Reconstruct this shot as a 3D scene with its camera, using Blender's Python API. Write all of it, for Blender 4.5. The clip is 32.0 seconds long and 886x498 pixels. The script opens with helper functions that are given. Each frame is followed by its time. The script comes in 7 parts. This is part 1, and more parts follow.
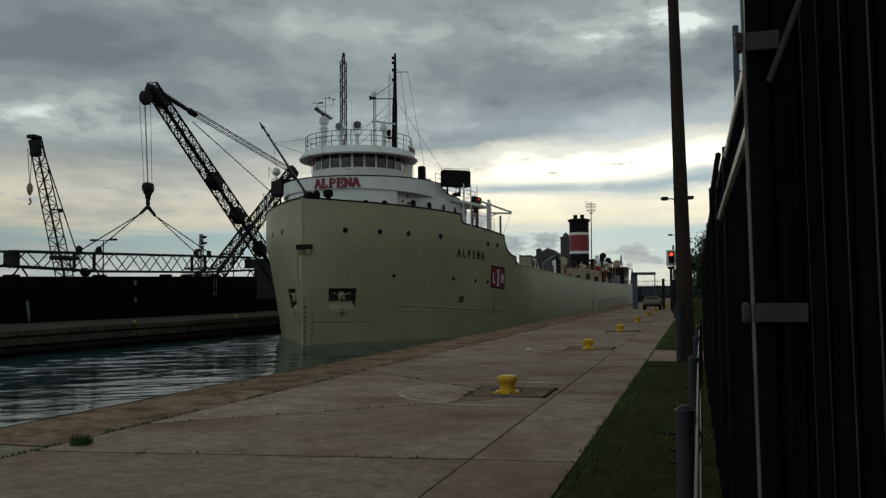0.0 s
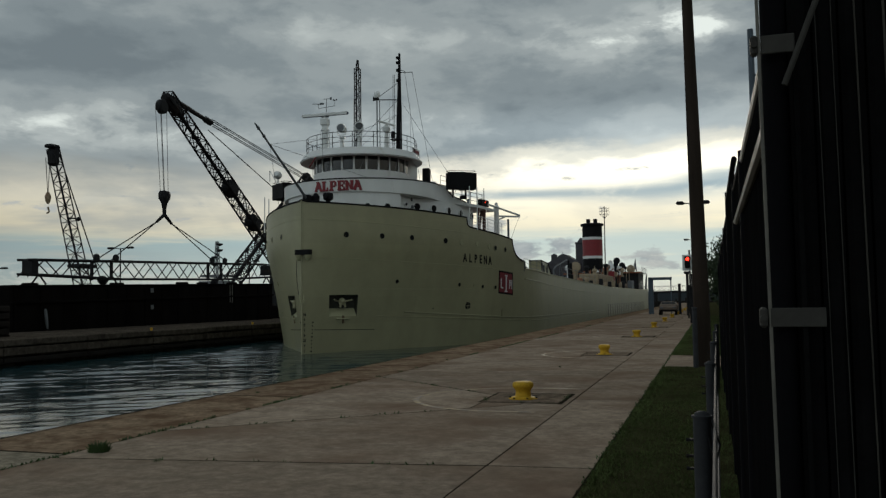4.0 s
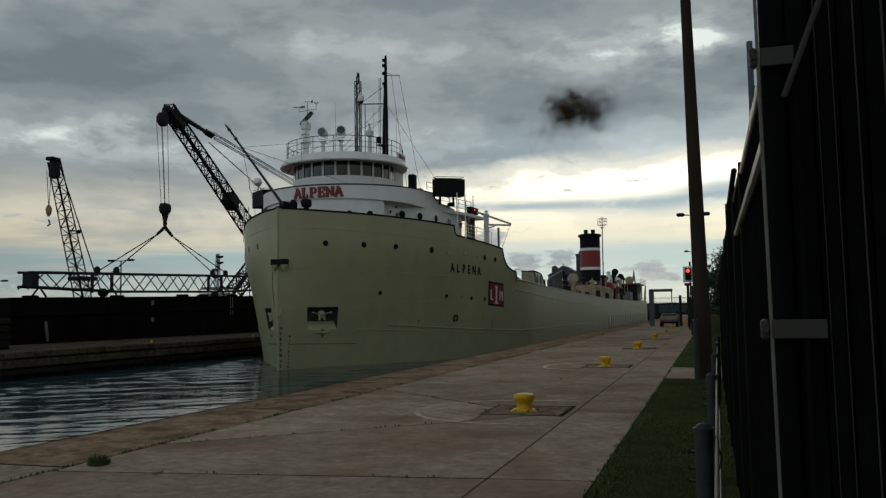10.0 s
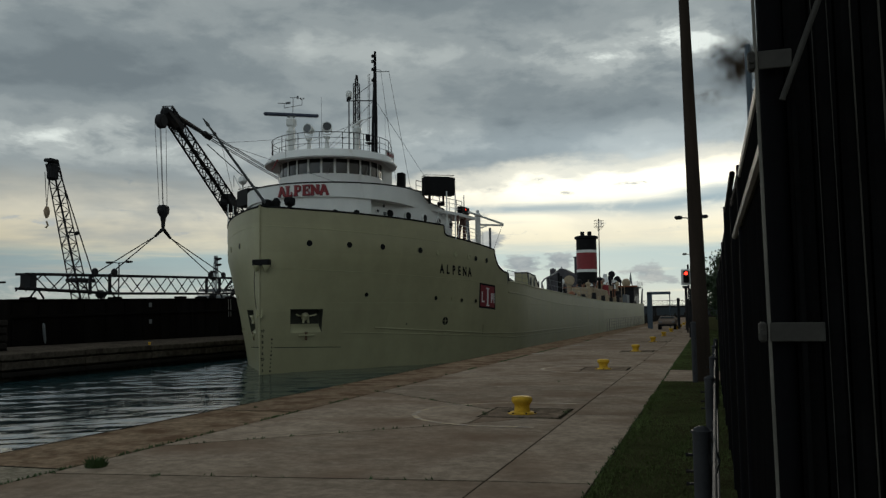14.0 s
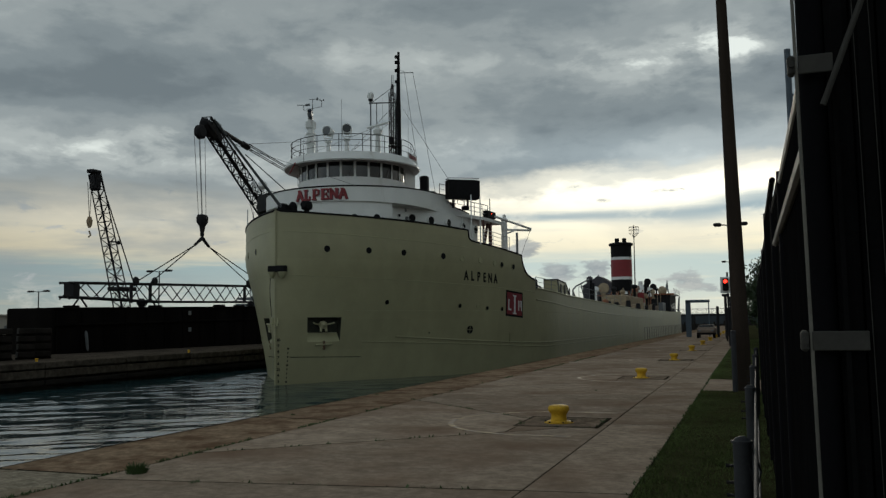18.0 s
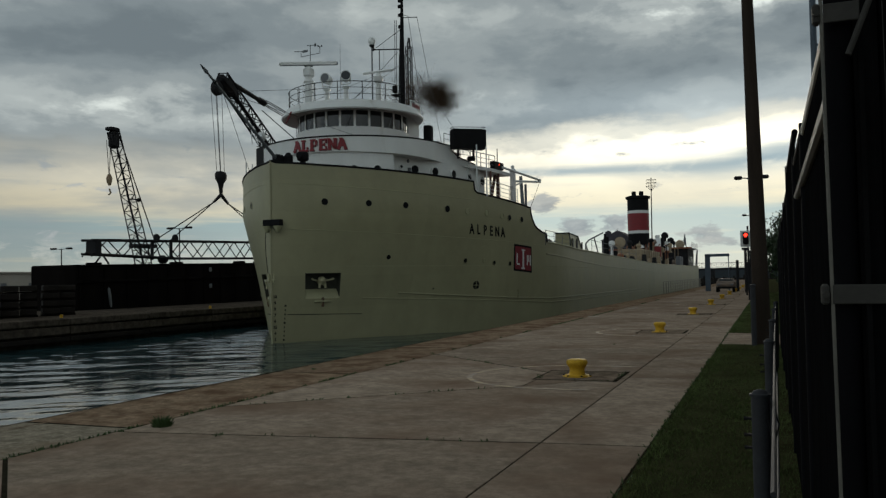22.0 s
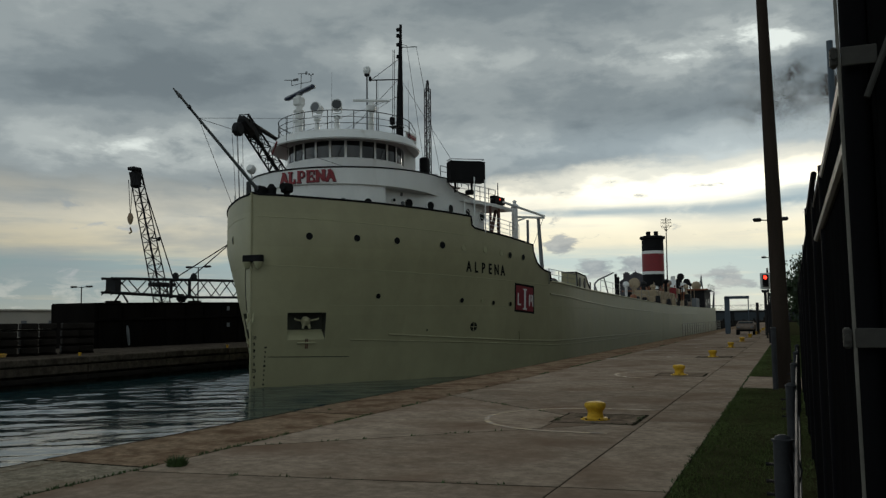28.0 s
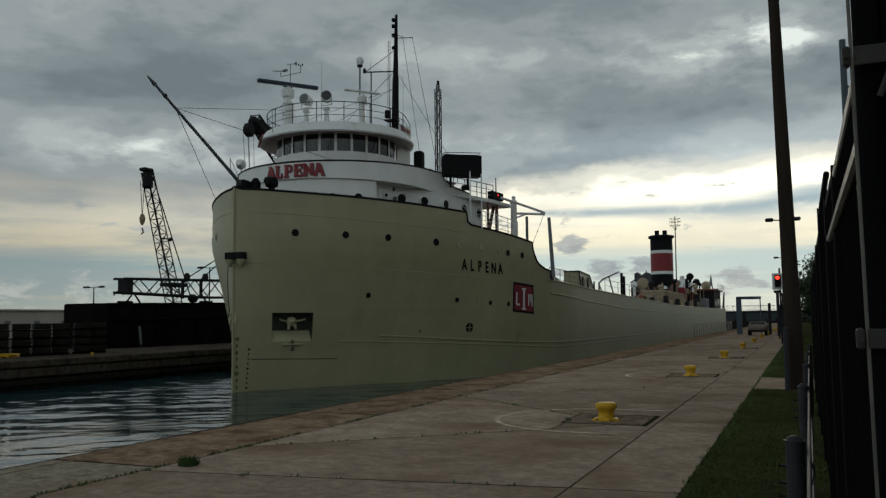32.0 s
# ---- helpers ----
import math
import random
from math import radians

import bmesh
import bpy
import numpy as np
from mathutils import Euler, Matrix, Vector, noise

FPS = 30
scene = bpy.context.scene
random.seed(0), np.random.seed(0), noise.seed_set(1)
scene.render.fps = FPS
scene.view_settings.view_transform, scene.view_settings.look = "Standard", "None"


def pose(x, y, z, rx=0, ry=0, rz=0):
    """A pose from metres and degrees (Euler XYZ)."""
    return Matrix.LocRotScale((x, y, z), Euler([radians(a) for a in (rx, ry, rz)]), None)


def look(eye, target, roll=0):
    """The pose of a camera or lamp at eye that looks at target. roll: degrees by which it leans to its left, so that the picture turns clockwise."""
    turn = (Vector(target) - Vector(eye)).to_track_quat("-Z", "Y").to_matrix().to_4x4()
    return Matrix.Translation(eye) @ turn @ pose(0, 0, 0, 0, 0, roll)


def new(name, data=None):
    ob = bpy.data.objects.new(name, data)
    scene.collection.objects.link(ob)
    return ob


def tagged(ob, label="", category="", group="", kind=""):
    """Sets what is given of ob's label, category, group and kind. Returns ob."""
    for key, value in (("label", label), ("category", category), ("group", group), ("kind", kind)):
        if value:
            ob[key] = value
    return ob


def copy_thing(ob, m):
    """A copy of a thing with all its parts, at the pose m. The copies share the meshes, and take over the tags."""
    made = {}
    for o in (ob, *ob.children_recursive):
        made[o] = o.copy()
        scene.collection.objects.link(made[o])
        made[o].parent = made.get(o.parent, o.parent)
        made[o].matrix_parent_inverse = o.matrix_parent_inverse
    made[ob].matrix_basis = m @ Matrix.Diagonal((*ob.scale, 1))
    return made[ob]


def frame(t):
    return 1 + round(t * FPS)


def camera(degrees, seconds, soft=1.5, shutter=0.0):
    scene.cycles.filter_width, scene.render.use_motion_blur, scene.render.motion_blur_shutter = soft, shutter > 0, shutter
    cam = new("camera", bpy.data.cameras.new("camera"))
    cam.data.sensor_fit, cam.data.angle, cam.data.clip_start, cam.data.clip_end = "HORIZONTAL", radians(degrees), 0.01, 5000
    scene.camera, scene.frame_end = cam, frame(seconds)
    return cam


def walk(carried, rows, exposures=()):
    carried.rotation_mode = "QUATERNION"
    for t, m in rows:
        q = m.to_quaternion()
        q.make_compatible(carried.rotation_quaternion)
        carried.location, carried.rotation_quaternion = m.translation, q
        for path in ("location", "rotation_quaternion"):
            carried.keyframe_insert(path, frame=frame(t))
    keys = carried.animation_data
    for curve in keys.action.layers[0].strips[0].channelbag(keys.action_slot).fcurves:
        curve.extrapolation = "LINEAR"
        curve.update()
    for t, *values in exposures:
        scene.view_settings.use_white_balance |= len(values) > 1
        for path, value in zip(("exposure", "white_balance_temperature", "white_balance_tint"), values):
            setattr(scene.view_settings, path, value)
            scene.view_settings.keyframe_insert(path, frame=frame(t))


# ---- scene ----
# Camera: a phone held at a fixed spot behind a fence. World y runs along the quay, x to the land side, z = 0 on the quay.
EYE = (0.0, 0.0, 1.735)


def aim(yaw, pitch, lean):
    return pose(*EYE, 90 + pitch, 0, yaw) @ pose(0, 0, 0, 0, 0, lean)


cam = camera(55.24, 32.0, soft=1.35)
walk(cam, [(t, aim(a, b, c)) for t, a, b, c in [
    (0, 16.523, 3.009, -0.552), (0.5, 16.623, 3.315, -0.640), (1, 16.709, 3.286, -0.681),
    (1.5, 16.863, 3.254, -0.689), (2, 17.162, 3.234, -0.763), (2.5, 17.212, 3.290, -0.778),
    (3, 17.348, 3.293, -0.819), (3.5, 17.413, 3.383, -0.792), (5.5, 17.943, 3.546, -0.971),
    (6, 17.973, 3.656, -0.896), (6.5, 17.897, 3.731, -0.902), (7, 18.156, 3.875, -0.989),
    (7.5, 18.056, 3.892, -0.970), (8, 17.979, 3.886, -0.909), (8.5, 17.857, 3.963, -0.873),
    (9, 17.798, 4.018, -0.841), (9.5, 17.851, 4.203, -0.877), (10, 17.544, 4.248, -0.903),
    (10.5, 17.153, 4.328, -0.759), (11, 16.979, 4.397, -0.679), (11.5, 16.933, 4.405, -0.660),
    (12, 17.306, 4.267, -0.770), (12.5, 17.416, 4.268, -0.815), (13, 17.445, 4.229, -0.761),
    (13.5, 17.380, 4.344, -0.805), (14, 17.423, 4.405, -0.813), (14.5, 17.340, 4.430, -0.678),
    (16.5, 17.874, 4.570, -0.706), (17, 18.309, 4.730, -0.700), (17.5, 19.000, 5.002, -0.736),
    (18, 19.837, 4.994, -0.775), (18.5, 20.502, 4.665, -1.024), (19, 20.774, 4.138, -1.142),
    (19.5, 20.874, 3.523, -1.178), (20, 20.897, 3.024, -1.192), (20.5, 20.706, 2.620, -1.157),
    (21, 20.832, 2.248, -1.082), (21.5, 20.984, 1.998, -1.124), (22, 21.116, 1.995, -1.036),
    (22.5, 21.213, 1.711, -0.767), (23, 21.189, 1.868, -0.693), (23.5, 21.468, 2.705, -0.481),
    (24, 21.803, 3.355, -0.448), (24.5, 22.041, 3.877, -0.462), (25, 22.225, 4.260, -0.587),
    (25.5, 22.278, 4.534, -0.564), (27.5, 22.262, 4.630, -0.636), (28, 22.251, 4.744, -0.636),
    (28.5, 22.380, 4.743, -0.586), (29, 22.511, 4.706, -0.615), (29.5, 22.691, 4.853, -0.675),
    (30, 22.772, 4.846, -0.661), (30.5, 22.751, 4.830, -0.587), (31, 22.811, 4.852, -0.529),
    (31.5, 22.877, 4.760, -0.575), (32, 22.966, 4.773, -0.596)]])

# ---- world, sun, exposure ----
world = bpy.data.worlds.new("overcast_evening")
scene.world = world
world.use_nodes = True
scene.view_settings.exposure = 0.0


def sky_nodes():
    """Nishita sky seen through a sheet of broken stratocumulus, brighter low down where the sun stands behind it."""
    nt = world.node_tree
    nt.nodes.clear()
    N, L = nt.nodes.new, nt.links.new

    def math_(op, a, b=None, c=None, clamp=False):
        n = N("ShaderNodeMath")
        n.operation, n.use_clamp = op, clamp
        for i, q in enumerate((a, b, c)):
            if q is None:
                continue
            if isinstance(q, (int, float)):
                n.inputs[i].default_value = q
            else:
                L(q, n.inputs[i])
        return n.outputs[0]

    def ramp(fac, stops):
        n = N("ShaderNodeValToRGB")
        n.color_ramp.interpolation = "EASE"
        el = n.color_ramp.elements
        while len(el) < len(stops):
            el.new(0.5)
        for e, (p, c) in zip(el, stops):
            e.position, e.color = p, (*c, 1)
        L(fac, n.inputs[0])
        return n.outputs[0]

    def noise_(vec, scale, detail, rough, distort=0.0):
        n = N("ShaderNodeTexNoise")
        n.inputs["Scale"].default_value, n.inputs["Detail"].default_value = scale, detail
        n.inputs["Roughness"].default_value, n.inputs["Distortion"].default_value = rough, distort
        L(vec, n.inputs["Vector"])
        return n.outputs["Fac"]

    def mix_(fac, a, b, mode="MIX"):
        n = N("ShaderNodeMix")
        n.data_type, n.blend_type = "RGBA", mode
        for s, q in ((0, fac), (6, a), (7, b)):
            if isinstance(q, (int, float)):
                n.inputs[s].default_value = q
            elif isinstance(q, tuple):
                n.inputs[s].default_value = (*q, 1)
            else:
                L(q, n.inputs[s])
        return n.outputs[2]

    tc = N("ShaderNodeTexCoord")
    sep = N("ShaderNodeSeparateXYZ")
    L(tc.outputs["Generated"], sep.inputs[0])
    x, y, z = sep.outputs
    up = math_("MAXIMUM", z, 0.0)
    az = math_("ARCTAN2", math_("MULTIPLY", x, -1.0), y)

    def plane(sa, sz, da=0.0):
        """Azimuth and height as a plane, stretched by sa and sz."""
        n = N("ShaderNodeCombineXYZ")
        L(math_("MULTIPLY_ADD", az, sa, da), n.inputs[0])
        L(math_("MULTIPLY", z, sz), n.inputs[1])
        return n.outputs[0]

    def grey(val):
        n = N("ShaderNodeCombineXYZ")
        for i in range(3):
            L(val, n.inputs[i])
        return n.outputs[0]

    def curve(val, lo, hi, pts):
        n = N("ShaderNodeFloatCurve")
        c = n.mapping.curves[0]
        while len(c.points) < len(pts):
            c.points.new(0.5, 0.5)
        for q, (a, b_) in zip(c.points, pts):
            q.location = ((a - lo) / (hi - lo), b_)
        n.mapping.update()
        L(math_("DIVIDE", math_("SUBTRACT", val, lo), hi - lo, clamp=True), n.inputs[1])
        return n.outputs[0]

    def spot(a0, z0, wa, wz, power_):
        """A soft oval at azimuth a0 and height z0."""
        da = math_("DIVIDE", math_("SUBTRACT", az, a0), wa)
        dz = math_("DIVIDE", math_("SUBTRACT", z, z0), wz)
        q = math_("ADD", math_("MULTIPLY", da, da), math_("MULTIPLY", dz, dz))
        return math_("MULTIPLY", math_("POWER", 2.718, math_("MULTIPLY", q, -1.0)), power_)

    def total(parts):
        s_ = parts[0]
        for q in parts[1:]:
            s_ = math_("ADD", s_, q)
        return s_

    def about(n, gain):
        return math_("MULTIPLY", math_("SUBTRACT", n, 0.5), gain)

    # the cloud sheet as a plane overhead: its pattern flattens towards the horizon
    k = math_("DIVIDE", 1.0, math_("ADD", up, 0.15))
    cmb = N("ShaderNodeCombineXYZ")
    L(math_("MULTIPLY", x, k), cmb.inputs[0])
    L(math_("MULTIPLY", y, k), cmb.inputs[1])
    sheet = cmb.outputs[0]
    n1 = noise_(sheet, 1.25, 4, 0.5)
    n2 = noise_(plane(5.0, 13.0, 3.0), 1.0, 5, 0.55, 0.3)
    n3 = noise_(plane(14.0, 32.0), 1.0, 5, 0.6, 0.2)
    # lower edge of the dark deck, by azimuth, torn by the noise; far less sharp to the left
    edge = curve(az, -0.5, 1.1, [(-0.5, 0.17), (-0.05, 0.180), (0.09, 0.172), (0.18, 0.163), (0.26, 0.154), (0.36, 0.148), (0.5, 0.14), (0.66, 0.13), (0.9, 0.13), (1.1, 0.12)])
    over = total([math_("SUBTRACT", z, edge), about(n2, 0.055), about(n3, 0.035)])
    soft = curve(az, -0.5, 1.1, [(-0.5, 0.40), (-0.1, 0.40), (0.3, 0.40), (0.5, 0.22), (0.9, 0.14), (1.1, 0.14)])
    deck = ramp(math_("MULTIPLY_ADD", over, math_("MULTIPLY", soft, 50.0), 0.5), [(0.25, (0, 0, 0)), (0.5, (0.5, 0.5, 0.5)), (0.85, (1, 1, 1))])
    # where the deck wears thin and the light comes through
    wear = total([spot(-0.004, 0.296, 0.028, 0.017, 0.31), spot(0.040, 0.308, 0.035, 0.016, 0.20), spot(0.10, 0.285, 0.09, 0.022, 0.12), spot(0.10, 0.292, 0.06, 0.012, 0.08), spot(0.33, 0.30, 0.16, 0.016, 0.06), spot(0.47, 0.31, 0.03, 0.02, 0.08),
                  spot(0.735, 0.192, 0.10, 0.020, 0.17), spot(0.66, 0.212, 0.05, 0.012, 0.10), spot(0.60, 0.185, 0.06, 0.016, 0.12), spot(0.30, 0.205, 0.05, 0.014, 0.10), spot(0.80, 0.113, 0.2, 0.010, 0.10)])
    dense = total([spot(0.84, 0.262, 0.2, 0.035, 0.09), spot(0.18, 0.235, 0.16, 0.024, 0.045), spot(0.62, 0.255, 0.10, 0.03, 0.05), spot(0.82, 0.146, 0.2, 0.012, 0.06), spot(-0.06, 0.255, 0.06, 0.03, 0.05)])
    wear = math_("MULTIPLY", wear, ramp(n3, [(0.30, (0.3, 0.3, 0.3)), (0.68, (1.4, 1.4, 1.4))]))
    body = total([math_("MULTIPLY", n1, 0.42), math_("MULTIPLY", n2, 0.36), math_("MULTIPLY", n3, 0.22), wear])
    body = math_("SUBTRACT", body, dense)
    seam = ramp(body, [(0.36, (0.60, 0.67, 0.72)), (0.45, (0.80, 0.87, 0.91)), (0.53, (1.08, 1.13, 1.14)), (0.63, (1.5, 1.52, 1.48)), (0.84, (2.9, 2.85, 2.65))])
    belly = mix_(1.0, (0.268, 0.294, 0.300), seam, "MULTIPLY")
    # unseen sky brightened behind and left, dimmed right and overhead, to balance the fill light
    thin = curve(az, -3.2, 3.2, [(-3.2, 0.96), (-2.4, 0.80), (-1.6, 0.42), (-0.8, 0.44), (-0.3, 0.455), (0.9, 0.455), (1.6, 0.95), (3.2, 0.96)])
    thick = curve(z, 0.0, 1.0, [(0.0, 1.0), (0.38, 1.0), (0.65, 0.62), (1.0, 0.55)])
    belly = mix_(1.0, belly, grey(math_("MULTIPLY", thick, math_("MULTIPLY", thin, 2.2))), "MULTIPLY")
    # its lower hem is lit through by the low sun behind it
    belly = mix_(1.0, belly, grey(math_("ADD", 1.0, spot(0.10, 0.19, 0.26, 0.030, 0.55))), "MULTIPLY")
    # the bright band below: white to cream, with blue gaps
    n5 = noise_(plane(5.0, 60.0), 1.0, 5, 0.58)
    sky = N("ShaderNodeTexSky")
    sky.sky_type, sky.sun_disc = "NISHITA", False
    sky.sun_elevation, sky.sun_rotation = radians(9), radians(-9)
    blue = N("ShaderNodeVectorMath")
    blue.operation = "SCALE"
    blue.inputs[3].default_value = 0.06
    L(sky.outputs[0], blue.inputs[0])
    haze = mix_(0.93, blue.outputs[0], (0.27, 0.42, 0.51))
    mid = curve(az, -0.5, 1.1, [(-0.5, 0.135), (-0.3, 0.135), (-0.02, 0.129), (0.05, 0.122), (0.10, 0.121), (0.25, 0.122), (0.6, 0.12), (1.1, 0.12)])
    wide = curve(az, -0.5, 1.1, [(-0.5, 0.5), (-0.1, 0.75), (0.0, 0.80), (0.08, 0.62), (0.16, 0.36), (0.26, 0.20), (0.34, 0.02), (0.6, 0.0), (1.1, 0.0)])
    off = math_("DIVIDE", total([math_("SUBTRACT", z, mid), about(n5, 0.014)]), math_("MULTIPLY_ADD", wide, 0.017, 0.0005))
    gap = math_("MULTIPLY", math_("POWER", 2.718, math_("MULTIPLY", math_("MULTIPLY", off, off), -1.0)), ramp(n3, [(0.45, (1, 1, 1)), (0.75, (0.5, 0.5, 0.5))]))
    gap = math_("MULTIPLY", gap, math_("MULTIPLY", wide, 6.0, clamp=True))
    low_ = math_("MULTIPLY", ramp(math_("ADD", z, about(n5, 0.02)), [(0.0, (0.55, 0.55, 0.55)), (0.050, (0.90, 0.90, 0.90)), (0.066, (0.96, 0.96, 0.96)), (0.088, (0, 0, 0))]), ramp(n5, [(0.52, (1, 1, 1)), (0.72, (0.40, 0.40, 0.40))]))
    veil = math_("MULTIPLY", ramp(n5, [(0.32, (1, 1, 1)), (0.48, (0, 0, 0))]), 0.16)
    cream = mix_(ramp(z, [(0.075, (0, 0, 0)), (0.14, (1, 1, 1))]), (0.98, 0.905, 0.66), (1.10, 1.05, 0.86))
    cream = mix_(math_("MULTIPLY", ramp(n2, [(0.38, (0, 0, 0)), (0.66, (1, 1, 1))]), 0.55), cream, (0.72, 0.70, 0.59))
    cream = mix_(1.0, cream, grey(math_("ADD", 1.0, spot(0.08, 0.150, 0.18, 0.026, 0.5))), "MULTIPLY")
    bright = mix_(low_, cream, mix_(0.5, haze, (0.58, 0.74, 0.70)))
    bright = mix_(math_("MAXIMUM", gap, veil), bright, haze)
    power = curve(az, -3.2, 3.2, [(-3.2, 0.34), (-0.6, 0.6), (-0.1, 0.97), (0.2, 1.0), (0.36, 0.97), (0.55, 0.80), (0.75, 0.64), (0.95, 0.52), (3.2, 0.34)])
    bright = mix_(1.0, bright, grey(power), "MULTIPLY")
    # broken grey layers before the paler sky to the left
    left = curve(az, -0.5, 1.1, [(-0.5, 0.0), (0.3, 0.0), (0.5, 0.30), (0.7, 0.62), (0.85, 0.75), (1.1, 0.75)])
    bars_ = ramp(total([math_("MULTIPLY", n2, 0.45), math_("MULTIPLY", noise_(plane(4.5, 36.0, 9.0), 1.0, 5, 0.55, 0.3), 0.55)]), [(0.42, (0, 0, 0)), (0.60, (1, 1, 1))])
    bright = mix_(math_("MULTIPLY", math_("MULTIPLY", left, bars_), ramp(z, [(0.03, (0.25, 0.25, 0.25)), (0.09, (1, 1, 1))])), bright, (0.285, 0.325, 0.34))
    # grey cumulus low over the horizon, and a few wisps before the bright band
    n6 = noise_(plane(22.0, 60.0), 1.0, 6, 0.62, 0.3)
    lump = total([spot(0.251, 0.084, 0.024, 0.011, 1.0), spot(0.205, 0.056, 0.036, 0.012, 1.1), spot(0.162, 0.062, 0.02, 0.007, 0.6), spot(0.072, 0.046, 0.030, 0.009, 0.9), spot(0.02, 0.034, 0.06, 0.010, 0.7), spot(0.28, 0.052, 0.03, 0.008, 0.8),
                  spot(0.13, 0.030, 0.05, 0.008, 0.6), spot(0.075, 0.148, 0.045, 0.004, 0.5), spot(0.16, 0.140, 0.012, 0.003, 0.7), spot(0.20, 0.108, 0.03, 0.003, 0.5), spot(0.36, 0.12, 0.04, 0.006, 0.5)])
    puffs = ramp(total([lump, about(n6, 3.6), about(n3, 1.6)]), [(0.38, (0, 0, 0)), (0.92, (1, 1, 1))])
    shade = mix_(ramp(n6, [(0.35, (0, 0, 0)), (0.7, (1, 1, 1))]), (0.21, 0.245, 0.285), (0.42, 0.45, 0.45))
    bright = mix_(math_("MULTIPLY", math_("MULTIPLY", puffs, ramp(z, [(0.0, (0.6, 0.6, 0.6)), (0.02, (1, 1, 1)), (0.17, (1, 1, 1)), (0.19, (0, 0, 0))])), 0.85), bright, shade)
    # pale cloud tops along the horizon
    bank = math_("MULTIPLY", ramp(n6, [(0.46, (0, 0, 0)), (0.60, (1, 1, 1))]), ramp(z, [(0.0, (0.8, 0.8, 0.8)), (0.035, (0.7, 0.7, 0.7)), (0.055, (0, 0, 0))]))
    bright = mix_(math_("MULTIPLY", bank, 0.6), bright, (0.60, 0.60, 0.54))
    tint = mix_(deck, bright, belly)
    bg = N("ShaderNodeBackground")
    bg.inputs["Strength"].default_value = 1.0
    L(tint, bg.inputs["Color"])
    out = N("ShaderNodeOutputWorld")
    L(bg.outputs[0], out.inputs[0])


sky_nodes()

sun = new("sun", bpy.data.lights.new("sun", "SUN"))
sun.data.energy, sun.data.angle, sun.data.color = 0.6, radians(14), (1.0, 0.93, 0.80)
sun.matrix_world = look((0, 0, 60), (60 * math.sin(radians(9)), -60 * math.cos(radians(9)), 60 - 60 * math.tan(radians(11))))

# ---- materials ----


